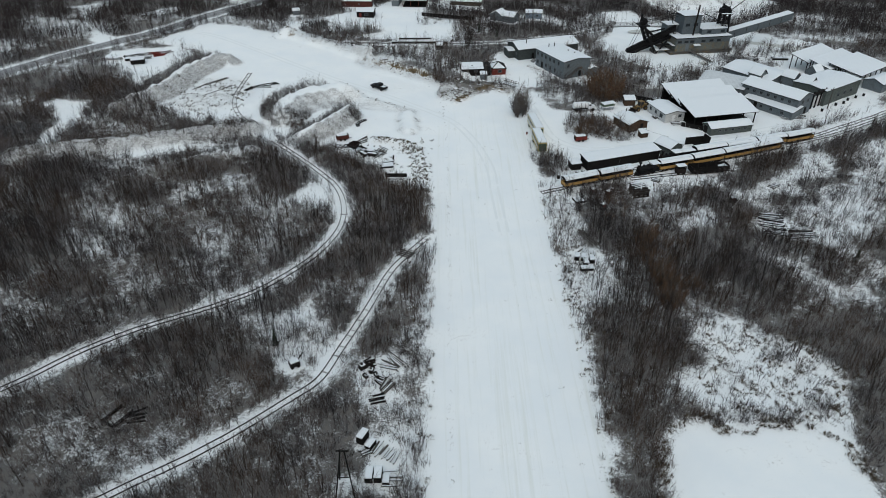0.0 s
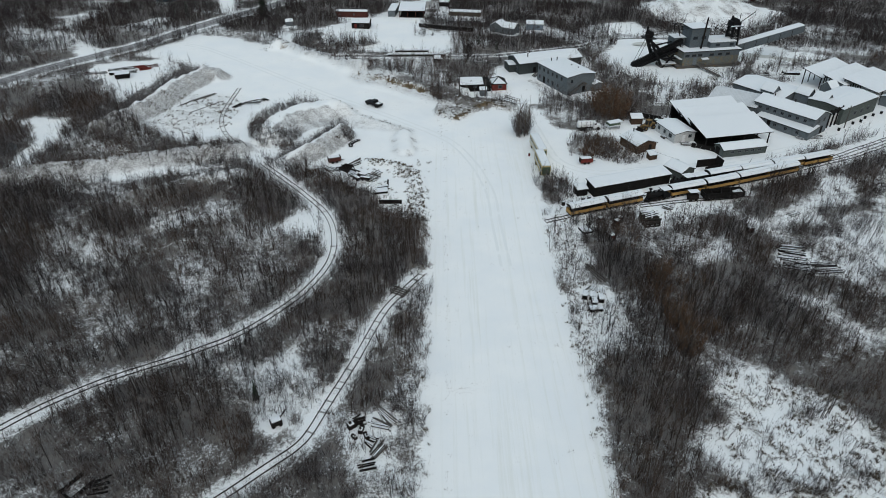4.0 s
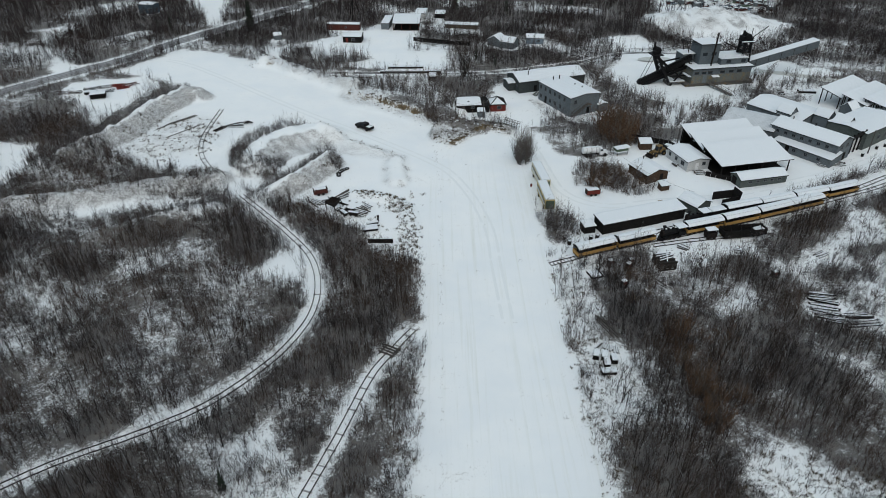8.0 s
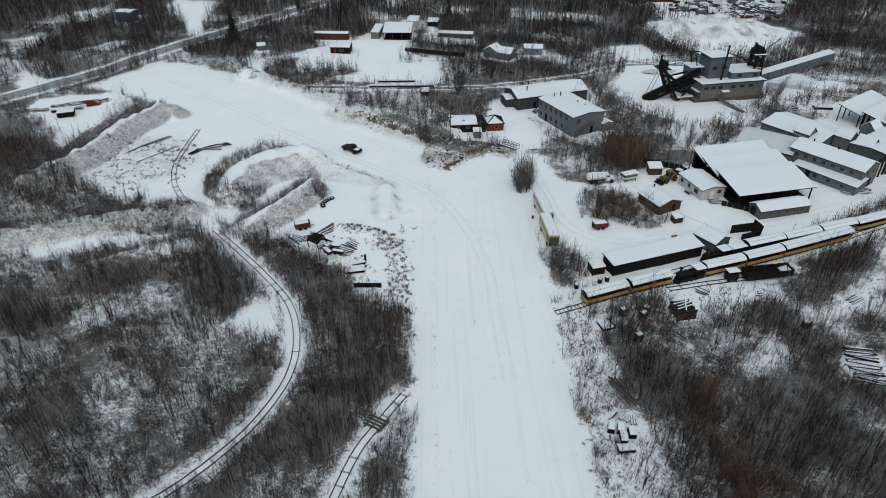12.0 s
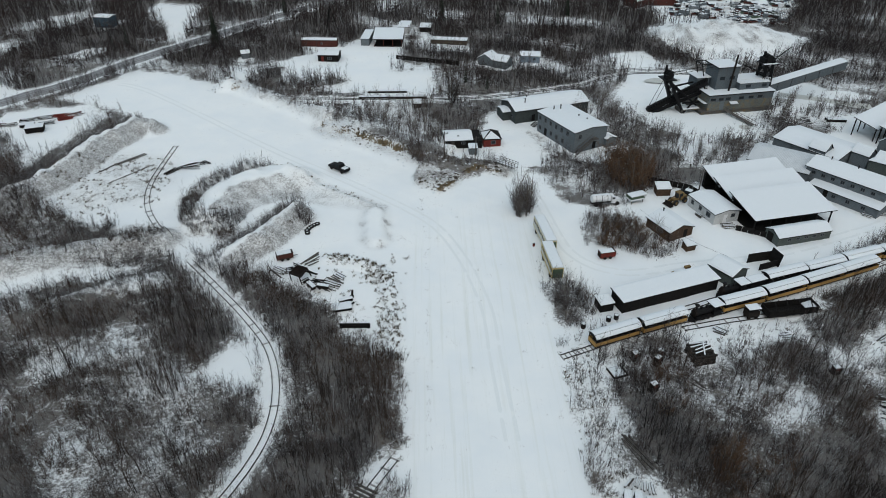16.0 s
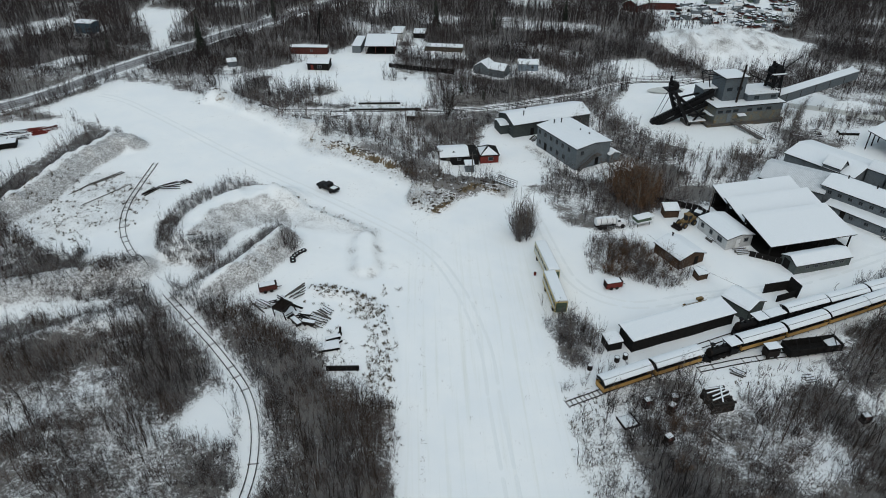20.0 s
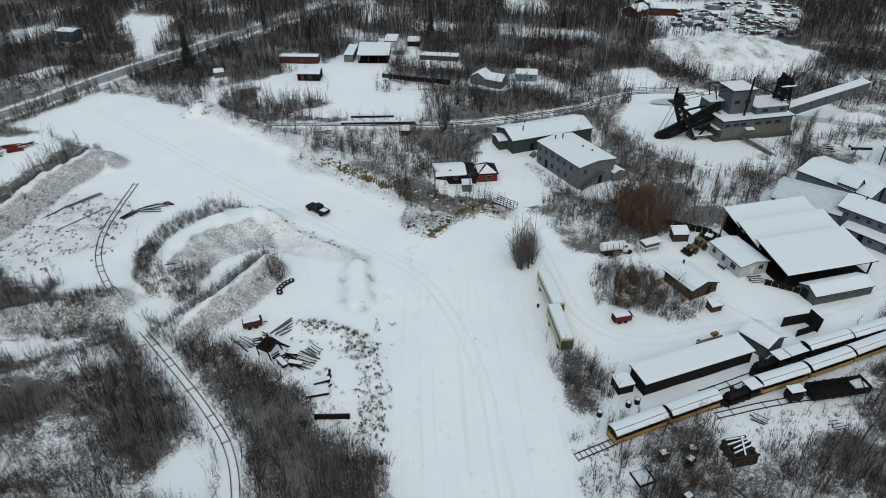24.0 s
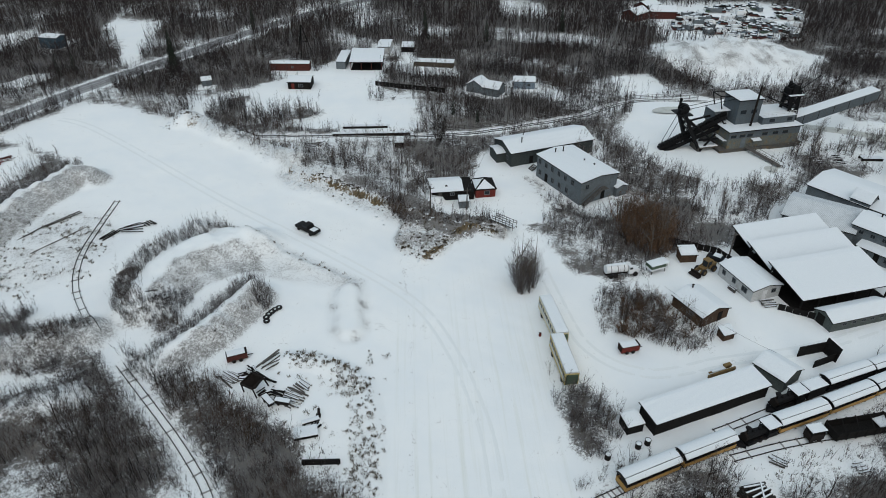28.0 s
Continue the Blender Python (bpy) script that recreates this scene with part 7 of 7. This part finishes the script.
for x, y, yaw, h in ((34.2, 136.2, 15, 1.5), (37.4, 135.0, 40, 1.6), (38.6, 137.2, 0, 1.2), (35.2, 129.4, 25, 1.5), (64.9, 132.4, 10, 1.3)):
    b = thing("winch_drum", "rusted upright winch machinery dusted with snow", "machinery", here(x, y, yaw), "rusted winches")
    part("base", Shape().box((0, 0, 0.12), (1.3, 1.0, 0.24)), STEEL, b)
    part("frame", Shape().box((-0.45, 0, h / 2), (0.16, 0.8, h)).box((0.45, 0, h / 2), (0.16, 0.8, h)), STEEL, b)
    part("drum", Shape().rod((-0.4, 0, h * 0.6), (0.4, 0, h * 0.6), 0.42, n=12), BROWNRED, b)
    part("gear", Shape().rod((0.55, 0, h * 0.6), (0.65, 0, h * 0.6), 0.6, n=14), STEEL, b)
    part("snow", snow_sheet([(-0.5, -0.4, h), (0.5, -0.4, h), (0.5, 0.4, h), (-0.5, 0.4, h)], 0.1), SNOW, b)
log_pile("pallet lying in the snow", 61.2, 141.2, 10, 6, 1.8, 1.4, True, 0, "pallet")
log_pile("boards beside the pale shed", 65.0, 177.0, 10, 7, 3.0, 1.8, True)
log_pile("stacked planks along the pale shed wall", 60.5, 181.4, -74, 5, 2.4, 1.0, True)
log_pile("dark lumber in front of the lodge", 101.5, 181.5, -20, 8, 3.4, 2.6, True)
log_pile("scrap in front of the front wing", 97.2, 180.8, -50, 6, 2.4, 2.0, True)

# scrap heap west of the strip
log_pile("snow-covered split logs heaped together", -27.3, 162.6, -38, 9, 3.4, 2.2, True)
log_pile("long dark beams lying across the snow", -22.8, 162.8, -31, 3, 6.0, 0.7, False, 0, "timber_pile", DARKWOOD)
log_pile("thin poles beside the red trailer", -21.5, 166.0, 45, 5, 4.5, 2.2, False, 6)
log_pile("heap of snowy boards on the bank", -17.4, 157.8, -32, 11, 4.0, 3.2, True)
log_pile("broken boards in the scrap heap", -15.9, 160.2, -38, 6, 2.6, 1.6, True)
board_stack("plank platform with snowy top", -14.3, 150.8, 12, (3.4, 2.0, 0.5))
board_stack("narrow snow-topped plank stack", -13.9, 153.0, 20, (2.6, 0.7, 0.4))
hop = thing("ore_hopper", "collapsed dark steel hopper frame", "hopper", here(-22.9, 159.9, -36) @ pose(0, 0, 0.25, 9, -7, 0))
for x in (-1.4, 1.4):
    for y in (-1.3, 1.3):
        part("leg", Shape().beam((x, y, 0), (x * 0.9, y * 0.9, 1.9), 0.18), STEEL, hop)
for a, b in (((-1.3, -1.2, 1.9), (1.3, -1.2, 1.9)), ((1.3, -1.2, 1.9), (1.3, 1.2, 1.9)), ((1.3, 1.2, 1.9), (-1.3, 1.2, 1.9)), ((-1.3, 1.2, 1.9), (-1.3, -1.2, 1.9))):
    part("rim", Shape().beam(a, b, 0.2, 0.3), STEEL, hop)
part("chute", Shape().add([(-1.3, -1.2, 1.8), (1.3, -1.2, 1.8), (1.3, 1.2, 1.8), (-1.3, 1.2, 1.8), (-0.3, -0.3, 0.5), (0.3, -0.3, 0.5), (0.3, 0.3, 0.5), (-0.3, 0.3, 0.5)], [(0, 1, 5, 4), (1, 2, 6, 5), (2, 3, 7, 6), (3, 0, 4, 7), (4, 5, 6, 7)]), STEEL, hop)
for x, y, yaw in ((-20.6, 157.0, -50), (-18.4, 156.7, -15)):
    tb = thing("mine_tub", "old ore tub half full of snow", "mine tub", here(x, y, yaw), "ore tubs")
    part("tub", Shape().add([(-1.3, -0.5, 1.1), (1.3, -0.5, 1.1), (1.3, 0.5, 1.1), (-1.3, 0.5, 1.1), (-1.0, -0.35, 0.3), (1.0, -0.35, 0.3), (1.0, 0.35, 0.3), (-1.0, 0.35, 0.3)], [(0, 1, 5, 4), (1, 2, 6, 5), (2, 3, 7, 6), (3, 0, 4, 7), (4, 5, 6, 7)]), STEEL, tb)
    part("snow", snow_sheet([(-1.2, -0.45, 0.95), (1.2, -0.45, 0.95), (1.2, 0.45, 0.95), (-1.2, 0.45, 0.95)], 0.12), SNOW, tb)
    for dx in (-0.6, 0.6):
        part("wheel", Shape().rod((dx, -0.4, 0.22), (dx, 0.4, 0.22), 0.22, n=10), STEEL, tb)
tro = thing("retaining_wall", "low dark timber retaining wall", "wall", here(-11.6, 145.5, -1))
for k in range(3):
    part("sleeper", Shape().box((0, 0, 0.15 + 0.3 * k), (5.2, 0.28, 0.28)), DARKWOOD, tro)
for x in (-2.3, 0, 2.3):
    part("post", Shape().box((x, -0.22, 0.5), (0.2, 0.16, 1.2)), DARKWOOD, tro)
sl = thing("sluice_post", "short dark leaning post in the snow", "post", here(-12.9, 154.1))
part("post", Shape().beam((0, 0, -0.2), (0.2, 0.1, 1.5), 0.3), STEEL, sl)
part("foot", Shape().box((0, 0, 0.1), (0.7, 0.7, 0.25)), STEEL, sl)
for x, y in ((-24.1, 176.3), (-24.3, 177.2), (-24.0, 178.0), (-23.6, 178.7), (-23.1, 179.3), (-22.5, 179.8)):
    ty = thing("tyre", "old black tyre with snow lying on the berm", "tyre", here(x, y, 0, 0.05), "tyre row")
    ring = Shape()
    for k in range(12):
        a, b = 2 * math.pi * k / 12, 2 * math.pi * (k + 1) / 12
        ring.beam((0.42 * math.cos(a), 0.42 * math.sin(a), 0.17), (0.42 * math.cos(b), 0.42 * math.sin(b), 0.17), 0.34, 0.24)
    part("tread", ring, RUBBER, ty)
    part("snow", Shape().rod((0, 0, 0.05), (0, 0, 0.25), 0.26, 0.2, 10), SNOW, ty)
log_pile("tangle of grey branches on the horseshoe bank", -53.3, 192.6, 35, 8, 3.4, 1.4, False, 14)
log_pile("lone branch lying on the gravel mound", -45.6, 182.8, 8, 1, 3.0, 0, False)
log_pile("dead forked branch on the gravel mound", -42.4, 181.8, 30, 2, 2.0, 0.6, False, 40)
log_pile("bundle of dark pipes on the snow", -61.5, 206.2, 62, 4, 4.4, 0.9, False, 0, "pipe_bundle", STEEL)
log_pile("scattered thin rods and scrap", -57.6, 208.6, 20, 5, 5.0, 3.0, False, 9, "scrap_heap", STEEL)
log_pile("small heap of iron scrap", -54.6, 210.2, -40, 6, 2.2, 1.6, False, 12, "scrap_heap", STEEL)
log_pile("long fallen grey poles in the grass", -73.7, 213.0, 50.6, 2, 9.5, 0.4, False)
log_pile("fallen grey pole lying on snow", -78.0, 207.6, 48, 1, 7, 0, False)
log_pile("fallen grey poles beside the berm", -71.0, 204.7, 55, 1, 12, 0, False)
board_stack("big square stack of grey salvaged planks under snow", -106.8, 232.2, 20, (4.6, 3.2, 1.5))
board_stack("lower stack of grey planks in the western yard", -110.6, 235.6, 12, (3.6, 2.0, 0.8))
for x, y, yaw, n, m in ((-102.4, 241.0, 28, 11, REDWALL), (-104.6, 243.2, 24, 10, REDWALL), (-101.0, 243.6, 32, 8, BROWNRED), (-108.4, 241.4, 22, 10, STEEL), (-112.6, 239.8, 18, 9, DARKWOOD), (-116.4, 236.6, 14, 9, GREYWOOD), (-106.6, 237.6, 20, 10, STEEL), (-119.4, 236.0, 10, 6, BROWNRED)):
    log_pile("heap of salvaged steel and timber in the western yard", x, y, yaw, n, 4.6, 2.0, m is not REDWALL, 3, "salvage_stack", m)

# west side, near the start of the strip
log_pile("grey poles thrown together at the strip's edge", -7.9, 80.8, -50, 7, 3.8, 1.6, True, 5)
log_pile("criss-crossed grey poles on the bank", -8.9, 79.6, -25, 5, 3.4, 1.2, True, -6)
log_pile("bundle of poles below the scrap", -9.0, 75.0, 58, 6, 3.2, 1.4, True, 5)
log_pile("small frame of dark timbers", -10.2, 72.3, 10, 4, 2.4, 1.4, False, 0, "timber_pile", DARKWOOD)
for x, y, sx in ((-13.0, 79.2, 1.0), (-11.6, 78.4, 0.8), (-10.7, 77.3, 0.7), (-12.4, 77.2, 0.6)):
    m = thing("scrap_engine", "rusted engine block dusted with snow", "scrap", here(x, y, random.uniform(0, 180)), "rusted machinery")
    part("block", Shape().box((0, 0, 0.4 * sx), (1.3 * sx, 0.8 * sx, 0.8 * sx)), STEEL, m)
    part("flywheel", Shape().rod((0.7 * sx, 0, 0.5 * sx), (0.85 * sx, 0, 0.5 * sx), 0.5 * sx, n=14), STEEL, m)
    part("cylinder", Shape().rod((-0.2 * sx, 0, 0.8 * sx), (-0.2 * sx, 0, 1.2 * sx), 0.2 * sx, n=10), STEEL, m)
    part("snow", snow_sheet([(-0.5 * sx, -0.35 * sx, 0.82 * sx), (0.3 * sx, -0.35 * sx, 0.82 * sx), (0.3 * sx, 0.3 * sx, 0.82 * sx), (-0.5 * sx, 0.3 * sx, 0.82 * sx)], 0.1), SNOW, m)
board_stack("tall leaning stack of boards with snow", -11.6, 64.6, 65, (1.9, 1.0, 1.4))
board_stack("stack of boards beside the poles", -10.4, 63.4, 62, (1.7, 0.9, 0.9))
log_pile("spread of snowy poles on the bank", -8.2, 62.2, 62, 9, 2.3, 3.6, True)
for x, y in ((-10.1, 58.2), (-8.9, 58.3)):
    board_stack("snow-topped stack of short boards", x, y, 88, (2.0, 1.0, 1.1))
board_stack("small low board stack beside the poles", -7.8, 57.6, 88, (1.5, 0.9, 0.7))
log_pile("long poles across the board stacks", -7.2, 57.9, 5, 4, 2.8, 2.2, True)
af = thing("pole_tripod", "dark A-frame of tall poles", "A-frame", here(-13.4, 57.0))
for a, b in (((-0.6, 0.8, 0), (-0.3, 1.6, 5.0)), ((1.8, -2.2, 0), (0.3, 1.4, 5.0)), ((-0.7, -2.4, 0), (-0.2, 1.4, 5.0))):
    part("pole", Shape().beam(a, b, 0.16), DARKWOOD, af)
part("crossbar", Shape().beam((-0.8, 1.5, 4.9), (0.9, 1.5, 4.9), 0.14), DARKWOOD, af)
part("brace", Shape().beam((-0.6, -0.6, 2.2), (1.1, -0.5, 2.2), 0.12), DARKWOOD, af)
st = thing("mine_cart", "tipped rusty cart beside the spur track", "mine cart", here(-24.0, 79.6, 30))
part("tub", Shape().box((0, 0, 0.75), (1.6, 1.1, 0.8), 0, 14), STEEL, st)
part("snow", snow_sheet([(-0.7, -0.45, 1.16), (0.7, -0.45, 1.16), (0.7, 0.4, 1.3), (-0.7, 0.4, 1.3)], 0.1), SNOW, st)
part("arm", Shape().beam((0.8, 0.4, 0.9), (1.9, 0.9, 1.5), 0.14), STEEL, st)
for dx in (-0.5, 0.5):
    for dy in (-0.5, 0.5):
        part("wheel", Shape().rod((dx, dy - 0.06, 0.25), (dx, dy + 0.06, 0.25), 0.26, n=10), STEEL, st)
ru = thing("ruined_cabin", "collapsed dark log ruin in the brush", "ruin", here(-48.0, 68.8, 60))
for k in range(2):
    for d in (-1.2, 1.2):
        part("log", Shape().beam((-1.8, d + random.uniform(-0.1, 0.1), 0.2 + 0.26 * k), (1.8, d, 0.2 + 0.26 * k), 0.25), DARKWOOD, ru)
    part("log", Shape().beam((-1.7, -1.2, 0.33 + 0.26 * k), (-1.7, 1.2, 0.33 + 0.26 * k), 0.25), DARKWOOD, ru)
log_pile("fallen dark timbers of the log ruin", -45.0, 69.0, 20, 7, 2.6, 2.2, False, 10, "timber_pile", DARKWOOD)
tr = thing("track_trestle", "timber stop frame where the spur ends", "trestle", here(-7.4, 112.2, 60))
for d in (-1.5, -0.9, -0.3, 0.3):
    part("plank", Shape().box((d, 0, 0.25), (0.28, 3.2, 0.14)), GREYWOOD, tr)
for d in (-1.2, 1.2):
    part("stringer", Shape().box((-0.5, d, 0.12), (3.0, 0.2, 0.2)), GREYWOOD, tr)
for x, y, yaw, l in ((-11.0, 260.3, 0, 12.4), (-9.1, 255.4, 0, 21.0)):
    pf = thing("loading_platform", "low dark timber loading platform with snow", "platform", here(x, y, yaw), "loading platforms")
    part("face", Shape().box((0, -0.5, 0.3), (l, 0.15, 0.6)), DARKWOOD, pf)
    part("deck", Shape().box((0, 0.2, 0.58), (l, 1.4, 0.1)), GREYWOOD, pf)
    part("snow", snow_sheet([(-l / 2, -0.4, 0.63), (l / 2, -0.4, 0.63), (l / 2, 0.9, 0.63), (-l / 2, 0.9, 0.63)], 0.14), SNOW, pf)
log_pile("dark beam pile beside the snowed-in track", -24.0, 249.0, 12, 5, 5.5, 1.8, True)
log_pile("scrap boards beyond the dredge", 103.5, 233.8, 10, 6, 2.2, 3.0, True)
log_pile("scrap iron beyond the dredge", 109.5, 234.2, -10, 6, 2.0, 4.0, False, 5, "scrap_heap", STEEL)
wr = thing("flat_sled", "wide snow-covered wooden sled", "sled", here(117.8, 233.8, -5))
part("deck", Shape().box((0, 0, 0.6), (5.2, 2.0, 0.2)), DARKWOOD, wr)
part("snow", snow_sheet([(-2.5, -0.9, 0.7), (2.5, -0.9, 0.7), (2.5, 0.9, 0.7), (-2.5, 0.9, 0.7)], 0.15), SNOW, wr)
for d in (-0.8, 0.8):
    part("runner", Shape().box((0, d, 0.25), (5.4, 0.18, 0.5)), DARKWOOD, wr)
cone = thing("fuel_can", "small red can on the snow beside the buses", "can", here(22.6, 170.4))
part("can", Shape().rod((0, 0, 0), (0, 0, 0.6), 0.24, n=10), REDWALL, cone)
part("lid", Shape().rod((0, 0, 0.6), (0, 0, 0.68), 0.15, n=8), STEEL, cone)
der = thing("pole_derrick", "tall dark three-legged derrick beyond the yard", "derrick", here(-35.8, 325.5))
for a in (0.3, 2.4, 4.5):
    part("leg", Shape().beam((3.2 * math.cos(a), 3.2 * math.sin(a), 0), (0, 0, 11), 0.3), DARKWOOD, der)
part("brace", Shape().beam((1.6, 0.6, 5), (-1.2, 1.1, 5), 0.2), DARKWOOD, der)

for x, y, yaw, n, l, w, m in ((-25.4, 162.8, 10, 6, 2.0, 1.6, STEEL), (-24.2, 164.0, -60, 5, 1.8, 1.2, DARKWOOD), (-21.6, 159.0, 35, 6, 1.8, 1.4, STEEL), (-19.4, 158.8, -20, 5, 2.2, 1.2, DARKWOOD), (-13.2, 152.0, 60, 4, 1.8, 1.0, DARKWOOD), (-12.0, 80.2, 20, 6, 1.6, 1.6, STEEL), (-10.0, 76.4, -30, 7, 1.5, 1.6, STEEL), (-11.0, 62.6, 40, 5, 1.6, 1.2, DARKWOOD)):
    log_pile("tangle of rusty scrap iron and broken timber", x, y, yaw, n, l, w, random.random() < 0.6, 18, "scrap_heap", m)
wire = thing("overhead_wire", "thin sagging power wire across the yard", "wire", pose(0, 0, 0))
for (a, b) in (((58.0, 160.6, 3.4), (46.0, 178.5, 3.6)), ((5.4, 207.7, 6.8), (13.6, 213.4, 5.3)), ((13.6, 213.4, 5.3), (29.0, 262.0, 6.8))):
    a, b = Vector(a), Vector(b)
    s = Shape()
    pts = [a.lerp(b, u) - Vector((0, 0, 0.8 * 4 * u * (1 - u))) for u in np.linspace(0, 1, 9)]
    for p, q in zip(pts[:-1], pts[1:]):
        s.rod(p, q, 0.02, n=4)
    part("span", s, BLACK, wire)
tagged(part("water", Shape().add([(-119 + 7 * math.cos(a), 174 + 5 * math.sin(a) * (1 + 0.15 * math.sin(2 * a)), 0.3) for a in np.linspace(0, 6.283, 21)[:-1]], [tuple(range(20))]), WETICE), "dark open water of a small pond", "pond", kind="structure")


# ---- trees ----
def spruce(label, x, y, h):
    rng = np.random.default_rng(int(abs(x * 13 + y * 7)))
    top = thing("spruce", label, "tree", here(x, y), "spruces")
    part("trunk", Shape().rod((0, 0, -0.3), (0, 0, h * 0.95), h * 0.016, 0.02, 7), BARK, top)
    s = Shape()
    for k in range(int(h * 26)):
        u = (k + rng.random()) / int(h * 26)
        z, r = h * (0.06 + 0.94 * u), h * 0.17 * (1 - u) ** 0.85 * rng.uniform(0.55, 1.15)
        a = rng.uniform(0, 6.283)
        d, n = Vector((math.cos(a), math.sin(a), 0)), Vector((-math.sin(a), math.cos(a), 0))
        tip = d * r + Vector((0, 0, z - r * rng.uniform(0.15, 0.5)))
        w = r * 0.28 + 0.05
        mid = d * r * 0.55 + Vector((0, 0, z - r * 0.1))
        s.add([Vector((0, 0, z)), mid + n * w, tip, mid - n * w, mid - Vector((0, 0, w * 0.7))], [(0, 1, 2, 3), (0, 4, 2)])
    me = bpy.data.meshes.new("crown")
    me.from_pydata(s.v, [], s.f)
    part("crown", me, NEEDLE, top)
    return top


for x, y, h in ((-76.6, 309.0, 15.5), (-113.5, 306.5, 7), (-109.8, 310.5, 8), (-84, 300, 5),  (-28.0, 84.5, 4.5), (80.0, 108.0, 4.5), (8, 345, 12), (62, 352, 10), (14.0, 268, 6), (20.5, 262.5, 4.5), (-60, 360, 10), (31, 340, 9)):
    spruce("dark green spruce standing among bare brush", x, y, h)


def bare_tree(kind, h, twigs, spread, seed, leaf=0, mat=None, fine=0.014):
    """Trunk with limbs as one part, a crown of fine twigs as the other."""
    rng = np.random.default_rng(seed)
    tv, tt = shrub_template(rng, 9 if kind == "clump" else 5, h, twigs, spread, 0.03, leaf, fine, 0.1)
    top = thing("bare_tree" if kind != "clump" else "willow_clump", {"tree": "slender bare tree with fine upright twigs", "clump": "rust-brown willow clump with withered leaves", "grey": "grey bare bush with many thin upright stems"}[kind], "tree" if kind == "tree" else "bush", here(0, 0))
    s = Shape().rod((0, 0, -0.4), (0.05, 0, h * 0.5), 0.10, 0.06, 6).rod((0.05, 0, h * 0.5), (0, 0.05, h), 0.06, 0.015, 6)
    for _ in range(5):
        a, z = rng.uniform(0, 6.283), h * rng.uniform(0.25, 0.6)
        s.rod((0, 0, z), (math.cos(a) * spread * 0.7, math.sin(a) * spread * 0.7, z + h * 0.3), 0.05, 0.012, 5)
    part("trunk", s, BARK, top)
    part("crown", big_mesh("crown", tv, tt, mat or TWIG), mat or TWIG, top)
    return top


PROTO = [bare_tree("tree", 7.5, 26, 1.6, 11), bare_tree("tree", 6.0, 22, 1.5, 12), bare_tree("tree", 8.5, 28, 2.0, 13), bare_tree("grey", 4.5, 26, 1.9, 14)]
CLUMP = [bare_tree("clump", 4.5, 22, 2.2, 21, 4, RUSTLEAF), bare_tree("clump", 3.6, 22, 2.0, 22, 5, RUSTLEAF)]
for p, (x, y) in zip(PROTO + CLUMP, ((22.0, 186.0), (21.4, 184.6), (22.6, 182.8), (23.0, 184.2), (47.0, 202.0), (50.0, 198.5))):
    p.matrix_basis = here(x, y, 30)


def plant(proto, x, y, s):
    copy_thing(proto, here(x, y, random.uniform(0, 360)) @ Matrix.Scale(s, 4))


def grove(protos, poly, n, low, high):
    p = np.array(poly)
    k = 0
    while k < n:
        x, y = random.uniform(p[:, 0].min(), p[:, 0].max()), random.uniform(p[:, 1].min(), p[:, 1].max())
        if inside(np.array(x), np.array(y), poly):
            plant(random.choice(protos), x, y, random.uniform(low, high))
            k += 1


grove(PROTO, [(20.2, 181.5), (24.0, 181.5), (24.4, 187), (20.2, 187)], 22, 0.75, 1.3)
grove(PROTO, [(24, 146), (30, 147), (31, 152), (26, 158), (24, 156)], 22, 0.45, 0.8)
grove(CLUMP, [(42, 200), (50, 192), (55, 197), (54, 210), (46, 212)], 34, 0.9, 1.7)
grove(CLUMP, [(36, 169), (46, 168), (50, 171), (46, 179), (38, 180)], 44, 0.4, 0.8)
grove(PROTO, [(36, 169), (46, 168), (50, 171), (46, 179), (36, 180)], 16, 0.4, 0.75)
grove(PROTO, [(30, 195), (38, 190), (46, 193), (42, 206), (32, 204)], 26, 0.35, 0.7)
grove(PROTO, [(54, 206), (80, 206), (86, 220), (66, 228), (56, 222)], 45, 0.5, 0.9)
grove(PROTO, [(-22, 234), (4, 214), (8, 226), (0, 246), (-22, 246)], 50, 0.5, 0.95)
grove(PROTO, [(-52, 256), (-30, 262), (-28, 272), (-50, 272)], 45, 0.35, 0.6)
grove(PROTO, [(92, 230), (116, 236), (132, 246), (118, 252), (96, 242)], 25, 0.5, 0.9)
grove(CLUMP, [(33, 122), (44, 126), (40, 134), (33, 132)], 5, 0.4, 0.7)
grove(CLUMP, [(40, 98), (48, 98), (50, 116), (42, 118)], 10, 0.5, 0.9)
grove(PROTO, [(40, 226), (62, 232), (60, 262), (44, 262)], 30, 0.6, 1.0)
larch = bare_tree("tree", 12, 90, 2.2, 31, 0, TRUNKS, 0.034)
larch.matrix_basis = here(8.5, 246.5)
tagged(larch, "tall dark bare larch beside the yard", "tree")
for x, y, k in ((37.3, 132.2, 0.75), (38.2, 131.2, 0.55), (40.2, 131.6, 0.5), (36.4, 131.0, 0.45)):
    plant(random.choice(CLUMP), x, y, k)
grove(CLUMP, [(39, 118), (42, 118), (42, 106), (41, 91), (38.6, 92), (39.4, 106)], 28, 0.6, 1.15)
